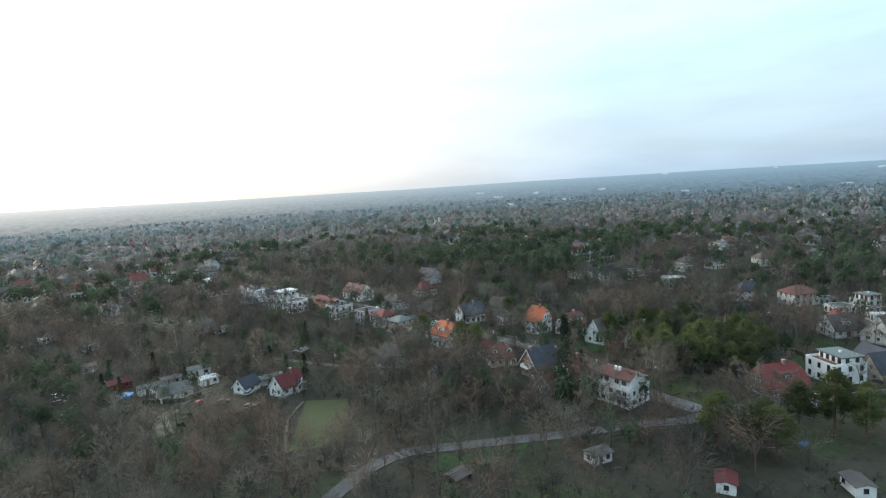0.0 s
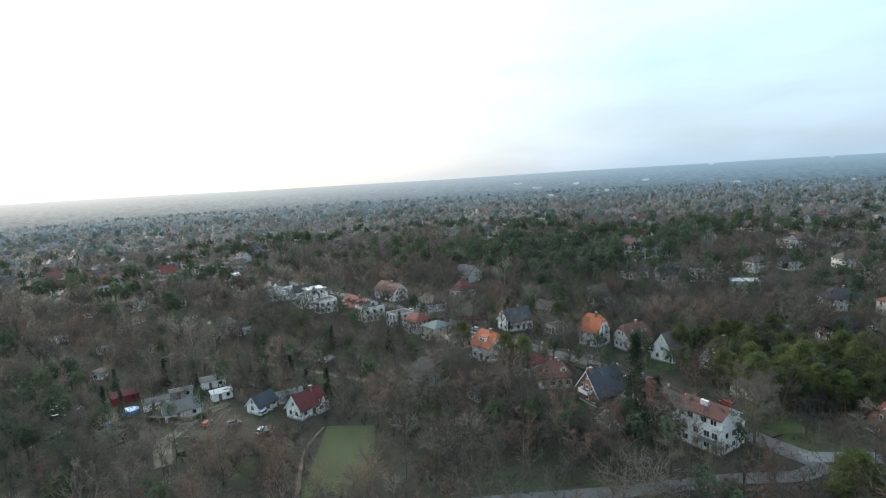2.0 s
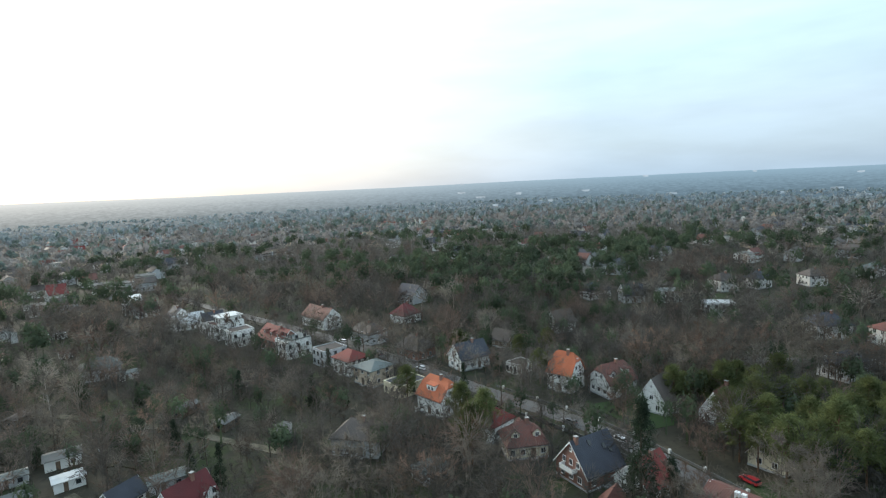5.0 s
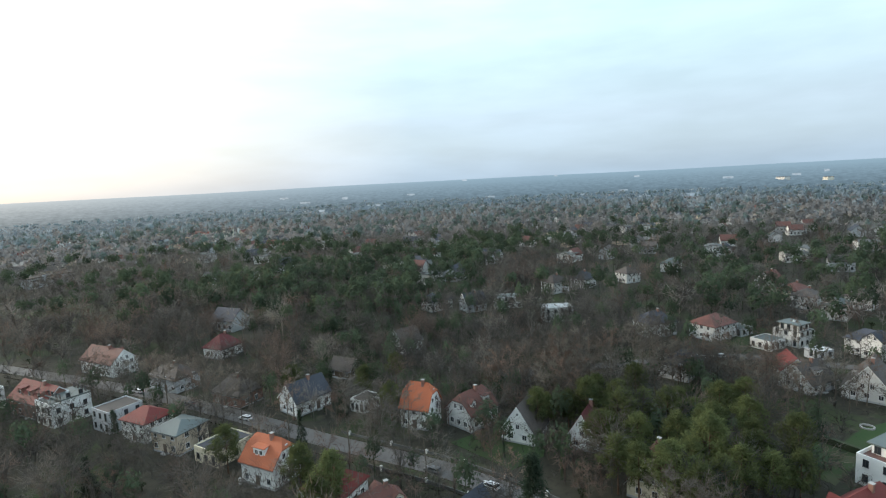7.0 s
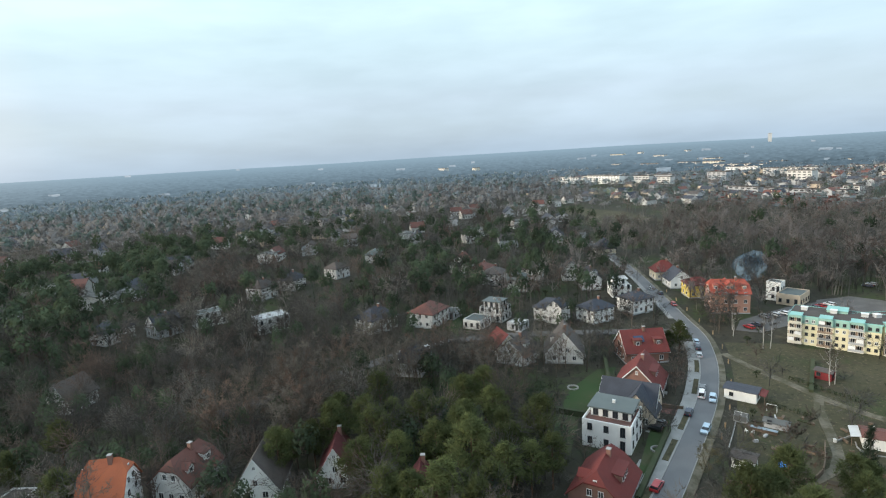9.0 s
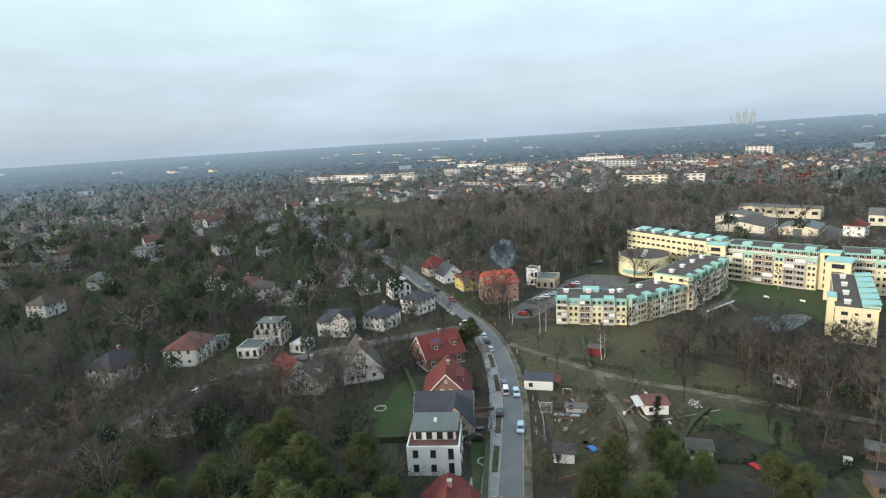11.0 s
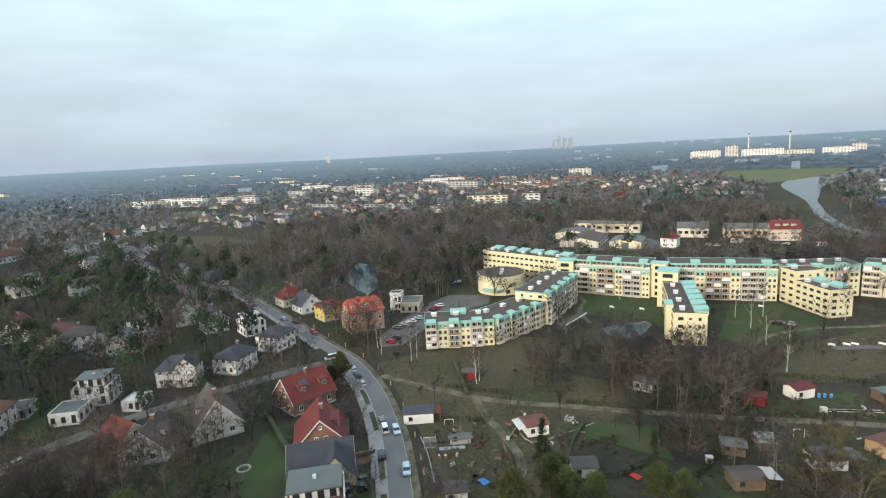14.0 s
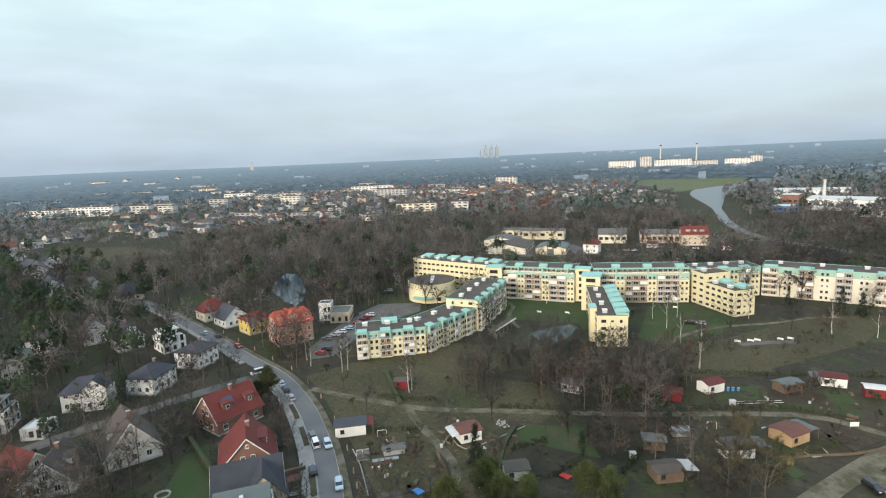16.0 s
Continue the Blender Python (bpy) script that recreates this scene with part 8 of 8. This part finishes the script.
# the far town: small houses in rows between trees, as one mesh a colour
town_rng = np.random.default_rng(33)
TOWN = {}
for x0, x1, y0, y1, turn, n, roofs in ((780, 1250, -420, -40, 38, 230, "rrdrrd"), (620, 900, -120, 240, 50, 60, "dbrb"), (1000, 1500, -160, 420, 52, 170, "rdbrd"), (520, 820, -560, -330, 40, 90, "dbr"),
                                       (700, 1300, 300, 900, 30, 190, "dbbr"), (1050, 1500, -800, -420, 40, 160, "rdrd"), (-420, -90, 330, 900, 28, 190, "dbrd"), (-150, 250, 600, 1080, 20, 130, "dbr"), (330, 640, 330, 760, 15, 80, "dbb")):
    xs, ys = town_rng.uniform(x0, x1, n), town_rng.uniform(y0, y1, n)
    c, sn = math.cos(radians(turn)), math.sin(radians(turn))
    u = np.round((xs * c + ys * sn) / 30) * 30           # rows along the streets
    v = -xs * sn + ys * c
    xs, ys = u * c - v * sn + town_rng.normal(0, 2.5, n), u * sn + v * c + town_rng.normal(0, 2.5, n)
    for x, y, off in zip(xs, ys, blocked(xs, ys)):
        if off:
            continue
        L, W, e = town_rng.uniform(4.2, 8.0), town_rng.uniform(3.6, 4.8), town_rng.uniform(3.4, 6.2)
        r = e + town_rng.uniform(1.6, 3.4)
        ang = radians(turn + (90 if town_rng.random() < 0.4 else 0) + town_rng.normal(0, 4))
        ca, sa = math.cos(ang), math.sin(ang)
        wall_tone = ("oldwhite", "beige", "grey", "beige", "grey")[int(town_rng.integers(5))]
        roof_tone = {"r": "tile_dark", "d": "tile_brown", "o": "tile_orange", "b": "tile_slate"}[roofs[int(town_rng.integers(len(roofs)))]]
        ws, rs = TOWN.setdefault(wall_tone, Shape()), TOWN.setdefault(roof_tone, Shape())

        def at(px, py, z):
            return (x + px * ca - py * sa, y + px * sa + py * ca, z)

        for sg in (-1, 1):
            ws.poly(*(at(px, sg * W, z) for px, z in ((-sg * L, 0), (sg * L, 0), (sg * L, e), (-sg * L, e))))
            ws.poly(*(at(sg * L, py, z) for py, z in ((-sg * W, 0), (sg * W, 0), (sg * W, e), (0, r), (-sg * W, e))))
            rs.poly(*(at(px, py, z) for px, py, z in ((-sg * (L + 0.4), sg * (W + 0.5), e - 0.3), (-sg * (L + 0.4), 0, r + 0.15), (sg * (L + 0.4), 0, r + 0.15), (sg * (L + 0.4), sg * (W + 0.5), e - 0.3))))
for tone, shape in TOWN.items():
    roof_part = tone.startswith("tile")
    tagged(new("far_town_roofs" if roof_part else "far_town_walls", shape.data("far_town", M[tone])), ("%s roofs" if roof_part else "%s rendered walls") % {"tile_dark": "weathered red tile", "tile_brown": "brown tile", "tile_orange": "orange tile", "tile_slate": "dark slate", "oldwhite": "weathered white", "cream": "cream", "beige": "beige", "grey": "grey"}[tone] + " of small houses in the far town", "houses", "", "stuff")
far_road = ribbon(smooth_line([(449, -192), (528, -257), (640, -345), (743, -414)], 20), -4, 4, 0, 0.06)
surface("road", far_road, M["paving"], "far straight pale road", "road")
surface("road", ribbon(smooth_line([(-14, 560), (-28, 698), (-42, 850), (-57, 995)], 30), -5, 5, 0, 0.06), M["paving"], "far straight pale road", "road")

# ---- small things in the gardens ----
pool = thing("paddling_pool", -61.4, 186.2, 0, "round bright blue garden pool", "pool")
part("rim", Shape().prism([(2.3 * math.cos(k * math.tau / 24), 2.3 * math.sin(k * math.tau / 24)) for k in range(24)], 0, 0.9), M["plastic_blue"], pool)
part("water", Shape().prism([(2.1 * math.cos(k * math.tau / 24), 2.1 * math.sin(k * math.tau / 24)) for k in range(24)], 0.9, 0.93), M["plastic_blue"], pool)
for x, y, m, lab in ((-65, 179, "plastic_blue", "crumpled blue tarpaulin over a heap"), (-74, 187, "plastic_blue", "crumpled blue tarpaulin over a heap"), (138, 88.5, "plastic_blue", "crumpled blue tarpaulin over a heap"), (128.5, 62, "plastic_red", "small red plastic tub"), (99, 92, "plastic_blue", "small blue paddling toy")):
    t = Shape()
    t.slab([(-1, -0.7, 0.25), (1, -0.7, 0.2), (1.1, 0.7, 0.3), (-0.9, 0.8, 0.22), (0, 0, 0.6)], [(0, 1, 4), (1, 2, 4), (2, 3, 4), (3, 0, 4)], 0.2)
    ob = thing("garden_cover", x, y, 20, lab, "cover")
    part("sheet", t, M[m], ob)
for nm, m, n, lab in (("garden_clutter", "grey", 16, "grey odds and ends lying in the garden plots"), ("garden_clutter", "wood", 120, "boards and frames lying in the garden plots"), ("garden_beds", "soil", 70, "dug vegetable beds in the garden plots")):
    s = Shape()
    for pts in ([(112, 32), (140, 20), (138, -6), (122, -30), (104, -12), (108, 14)], [(130, 94), (160, 92), (160, 66), (146, 62), (128, 78)], [(-80, 170), (-40, 160), (-10, 176), (-30, 205), (-75, 210)]):
        P_ = np.array(pts)
        xs, ys = rng.uniform(P_[:, 0].min(), P_[:, 0].max(), n), rng.uniform(P_[:, 1].min(), P_[:, 1].max(), n)
        ok = inside(xs, ys, pts) & ~blocked(xs, ys)
        for x, y in list(zip(xs[ok], ys[ok]))[:n // 4]:
            a, k = rng.uniform(0, 3.14), 1.0 if m != "soil" else 2.6
            l, w, hh = k * rng.uniform(0.2, 0.9), k * rng.uniform(0.1, 0.35), rng.uniform(0.1, 0.5) if m != "soil" else 0.14
            c, d = math.cos(a), math.sin(a)
            s.prism([(x + u * l * c - v * w * d, y + u * l * d + v * w * c) for u, v in ((-1, -1), (1, -1), (1, 1), (-1, 1))], 0, hh + 0.1)
    tagged(new(nm, s.data(nm, M[m])), lab, "clutter", "", "stuff")
# walls, fences and hedges along plots
for pts, hgt, m, lab in (([(89, 139), (87.5, 148), (84.5, 163), (79.5, 179), (72.5, 193.5), (66, 207)], 0.8, "grey", "low grey garden wall with pale pillars along the street"),
                         ([(80, 129), (79.5, 148), (76, 160), (70.5, 175), (63, 190)], 0.8, "grey", "low grey garden wall with pale pillars along the street"),
                         ([(146, 124), (147, 140)], 1.4, "hedge", "clipped dark evergreen hedge"), ([(160, 122), (182, 126.5)], 1.5, "hedge", "clipped dark evergreen hedge"),
                         ([(118, 112.2), (145, 108.2)], 1.2, "hedge", "clipped dark evergreen hedge"),
                         ([(134, 74), (144, 66), (149, 60)], 0.9, "hedge", "clipped low green hedge"), ([(150, 78), (158, 70)], 0.4, "kerb", "pale stone edging along a plot"),
                         ([(174, 78), (196, 74)], 0.8, "hedge", "clipped low green hedge"),
                         ([(-54, 178), (-42, 174), (-38, 178)], 1.3, "hedge", "clipped dark green hedge"), ([(40, 199), (52, 205)], 1.0, "kerb", "low pale garden wall"),
                         ([(156, 110.6), (156, 105.6)], 1.0, "wood", "plain brown wooden garden fence"), ([(176, 110.6), (176, 105.6)], 1.0, "wood", "plain brown wooden garden fence"),
                         ([(108, 33), (112, 22), (106.5, 8), (104, -4)], 0.5, "wood", "low board plot fence"), ([(128, 98), (134, 84), (148, 80)], 1.0, "wood", "brown board fence round a plot")):
    line = smooth_line(pts, 3)
    f = thing("hedge" if m == "hedge" else "wall_fence", 0, 0, 0, lab, "hedge" if m == "hedge" else "fence")
    wdt = 0.45 if m == "hedge" else 0.1
    part("run", ribbon(line, -wdt, wdt, 0, hgt), M["eternit" if m == "grey" else m], f)
    if m in ("kerb", "grey"):
        for p in line[::3]:
            part("pillar", Shape().box(p.x - 0.25, p.x + 0.25, p.y - 0.25, p.y + 0.25, 0, hgt + 0.4), M["oldwhite"], f)
    elif m == "wood":
        for p in line:
            part("post", Shape().box(p.x - 0.07, p.x + 0.07, p.y - 0.07, p.y + 0.07, 0, hgt + 0.15), M["wood"], f)
# young trees and stone posts along the curve
post = thing("verge_post", 150, 97.3, 0, "short pale wooden verge post", "post", "verge posts")
part("post", Shape().box(-0.12, 0.12, -0.12, 0.12, 0, 1.3), M["ochre"], post)
part("cap", Shape().box(-0.15, 0.15, -0.15, 0.15, 1.3, 1.36), M["wood"], post)
for p in offset_line(ROAD_A, -4.4)[12:42:3]:
    copy_thing(post, pose(p.x, p.y, 0, 0, 0, 0))
# paved drives
surface("drive", Shape().prism([(153, 105.5), (158, 104.8), (158.5, 110.5), (153.5, 111)], -0.1, 0.03), M["brickpave"], "red clinker drive beside a house", "drive")
surface("drive", Shape().prism([(142, 107.4), (147.5, 106.4), (148.5, 112.5), (143.5, 113)], -0.1, 0.03), M["paving"], "pale paved drive beside a house", "drive")
surface("drive", Shape().prism([(126, 109), (131, 108), (132, 113), (127, 114)], -0.1, 0.03), M["paving"], "pale paved drive beside a house", "drive")
for (x, y, r) in ((161, 131.5, 1.3), (136.5, 110.0, 1.2)):
    wl2 = thing("stone_ring", x, y, 0, "low round stone ring in the lawn", "stone ring")
    for k in range(14):
        a = k * math.tau / 14
        part("stone", Shape().box(-0.25, 0.25, -0.15, 0.15, 0, 0.35), M["kerb"], wl2, at=pose(r * math.cos(a), r * math.sin(a), 0, 0, 0, math.degrees(a) + 90))

# ---- plots beside the meadow path ----
def along(pts, step):
    line = smooth_line(pts, step)
    return np.array([p.x for p in line]), np.array([p.y for p in line])


hx, hy = [], []
for pts in ([(181.3, 81.2), (175.6, 74.8), (170.4, 68.1)], [(141.5, 65.8), (141.4, 62.1), (141.4, 57.2)], [(135.9, 20.1), (130.6, 9.8), (124.8, 0.6)], [(124.3, 0.5), (120.6, -2.5), (116, -4.5)], [(133, 72), (130, 66), (131, 58)],
            [(140, 24), (146, 12), (152, 4)], [(150.5, 0.9), (142, -10), (136.4, -18.2), (123.6, -36.8)], [(108, 30), (112, 20), (110, 8)], [(124, 52), (128, 44), (134, 36)], [(160, 58), (152, 46), (146, 34)], [(164, 88), (160, 80)]):
    a, b = along(pts, 0.55)
    hx.append(a + rng.normal(0, 0.12, len(a)))
    hy.append(b + rng.normal(0, 0.12, len(b)))
strew("plot_hedges", [light_pine(240 + k, 26, 0.55, 1.05, 0.2) for k in range(4)], np.concatenate(hx), np.concatenate(hy), 1.0, M["hedge"], "low dark hedges round the garden plots")


def edging(pts, label="pale stone edging round a bed"):
    f = thing("plot_edging", 0, 0, 0, label, "edging")
    line = smooth_line(pts, 2)
    for p, q in zip(line[:-1], line[1:]):
        a = math.degrees(math.atan2(q.y - p.y, q.x - p.x))
        part("edge_stone", Shape().box(0.02, (q - p).length - 0.02, -0.1, 0.1, 0, 0.22), M["kerb"], f, at=pose(p.x, p.y, 0, 0, 0, a))


for pts in ([(151.2, 74.4), (146.9, 73.9), (147.1, 67.3), (148.8, 57.6)], [(158.9, 94.9), (152.2, 95.3), (141.4, 97.1)], [(113, 16), (110, 16.5), (109, 13), (111.5, 11.5)]):
    edging(pts)


def greenhouse(x, y, ang, L, W, hgt, tone, label):
    g = thing("greenhouse", x, y, ang, label, "greenhouse")
    part("base", Shape().box(-L / 2, L / 2, -W / 2, W / 2, 0, 0.3), M["kerb"], g)
    part("glazing", Shape().section([(-W / 2 + 0.04, 0.3), (W / 2 - 0.04, 0.3), (W / 2 - 0.04, hgt - 0.55), (0, hgt - 0.05), (-W / 2 + 0.04, hgt - 0.55)], -L / 2 + 0.04, L / 2 - 0.04), M[tone], g, "dull clouded sheets")
    for sx in (-1, 0, 1):
        x0 = sx * (L / 2 - 0.03)
        for sy in (-1, 1):
            part("rib", Shape().box(x0 - 0.03, x0 + 0.03, sy * W / 2 - 0.03, sy * W / 2 + 0.03, 0.3, hgt - 0.5), M["frame"], g)
            part("rafter", Shape().tube((x0, sy * W / 2, hgt - 0.52), (x0, 0, hgt), 0.03, 0.03, 4), M["frame"], g)
    part("ridge", Shape().box(-L / 2, L / 2, -0.04, 0.04, hgt - 0.04, hgt + 0.03), M["frame"], g)
    return g


greenhouse(154.4, 94.0, 75, 2.6, 2.0, 2.0, "eternit", "small white-framed greenhouse beside the street hedge")
greenhouse(129.2, 31.0, 60, 3.6, 2.4, 1.9, "bluegrey", "blue-grey sheeted greenhouse in the plots")
cold = thing("cold_frame", 150.8, 90.3, 75, "long cold frame with grey-blue cover", "cold frame")
part("box", Shape().box(-2.6, 2.6, -0.7, 0.7, 0, 0.5), M["wood"], cold)
part("cover", Shape().slab([(-2.7, -0.8, 0.52), (2.7, -0.8, 0.52), (2.7, 0.8, 0.8), (-2.7, 0.8, 0.8)], [(0, 1, 2, 3)], 0.06), M["bluegrey"], cold)
for x, y, a in ((160.6, 87.6, 70), (127.2, 23.6, 60)):
    ar = thing("swing_frame", x, y, a, "white tube frame standing in a plot", "frame")
    for s in (-1, 1):
        part("post", Shape().tube((s, 0, 0), (s, 0, 1.8), 0.05, 0.05, 6), M["frame"], ar)
    part("bar", Shape().tube((-1, 0, 1.8), (1, 0, 1.8), 0.05, 0.05, 6), M["frame"], ar)
chair = thing("garden_chair", 149.3, 93.4, 40, "white plastic garden chair on grass", "chair", "garden chairs")
part("seat", Shape().box(-0.25, 0.25, -0.25, 0.25, 0.4, 0.45), M["frame"], chair)
part("backrest", Shape().box(-0.25, 0.25, 0.2, 0.26, 0.45, 0.9), M["frame"], chair)
for sx in (-0.22, 0.22):
    for sy in (-0.22, 0.22):
        part("leg", Shape().box(sx - 0.025, sx + 0.025, sy - 0.025, sy + 0.025, 0, 0.4), M["frame"], chair)
for x, y, a in ((149.1, 92.3, 120), (144.6, 70.4, 20)):
    copy_thing(chair, pose(x, y, 0, 0, 0, a))
for x, y in ((132.7, 9.6), (127.2, 46.4), (153.6, 70.2)):
    bx = thing("garden_cabinet", x, y, 60, "small white garden cabinet with pale lid", "cabinet")
    part("body", Shape().box(-0.6, 0.6, -0.45, 0.45, 0, 1.2), M["oldwhite"], bx)
    part("lid", Shape().box(-0.68, 0.68, -0.52, 0.52, 1.2, 1.27), M["paleroof"], bx)
    part("door", Shape().box(-0.5, 0.5, -0.48, -0.45, 0.1, 1.1), M["grey"], bx)
for x, y in ((137.8, 2.6), (137.0, 1.6), (138.4, 3.6)):
    br = thing("rain_barrel", x, y, 0, "blue plastic rain barrel beside a hut", "barrel", "rain barrels")
    part("body", Shape().tube((0, 0, 0), (0, 0, 0.9), 0.32, 0.32, 12), M["plastic_blue"], br)
    part("lid", Shape().tube((0, 0, 0.9), (0, 0, 0.95), 0.34, 0.33, 12), M["bluegrey"], br)
for k in range(5):
    bd = thing("raised_bed", 132.2 - 0.9 * k, 6.6 - 1.7 * k, 62, "narrow dug bed with pale board sides", "garden bed", "raised beds")
    part("soil", Shape().box(-1.5, 1.5, -0.45, 0.45, 0, 0.16), M["soil"], bd)
    for s in (-1, 1):
        part("board", Shape().box(-1.5, 1.5, s * 0.5 - 0.04, s * 0.5 + 0.04, 0, 0.22), M["oldwhite"], bd)
pg = blades(rng.normal(0, 0.35, (240, 3)) * np.array([1, 1, 0]), rng.normal(0, 0.42, (240, 3)) + np.array([0, 0, 1.0]), rng.uniform(1.0, 2.0, 240), 0.12, rng)
tagged(new("pampas_grass", tri_mesh("pampas_grass", pg + np.array([111.2, 22.7, 0]), M["straw"])), "round tuft of pale dry pampas grass", "grass tuft")
heap = thing("stone_heap", 152.2, 61.4, 0, "rockery of pale rounded stones beside a bed", "stones")
for k in range(14):
    a, r = k * 2.4, 0.35 * math.sqrt(k)
    s = rng.uniform(0.2, 0.45)
    part("stone", Shape().tube((0, 0, 0), (0.05, 0.02, s * 0.9), s, s * 0.6, 7), M["kerb"], heap, at=pose(r * math.cos(a) * 1.6, r * math.sin(a), 0, 0, 0, k * 40))
for x, y in ((154.7, 89.4), (147, 86), (127.6, -3.6)):
    plant("bush", x, y, 0.95, 0)
sg = thing("notice_board", 112.4, -1.6, 60, "white framed notice board beside the track", "sign")
part("board", Shape().box(-0.9, 0.9, -0.03, 0.03, 0.7, 1.7), M["frame"], sg)
part("panel", Shape().box(-0.7, 0.7, -0.05, -0.03, 0.85, 1.55), M["grey"], sg)
for s in (-0.8, 0.8):
    part("post", Shape().box(s - 0.05, s + 0.05, -0.05, 0.05, 0, 0.7), M["wood"], sg)

# ---- true size ----
for ob in scene.objects:
    if ob.parent is None and ob.type in ("MESH", "EMPTY"):
        ob.matrix_basis = Matrix.Diagonal((SIZE, SIZE, SIZE, 1)) @ ob.matrix_basis
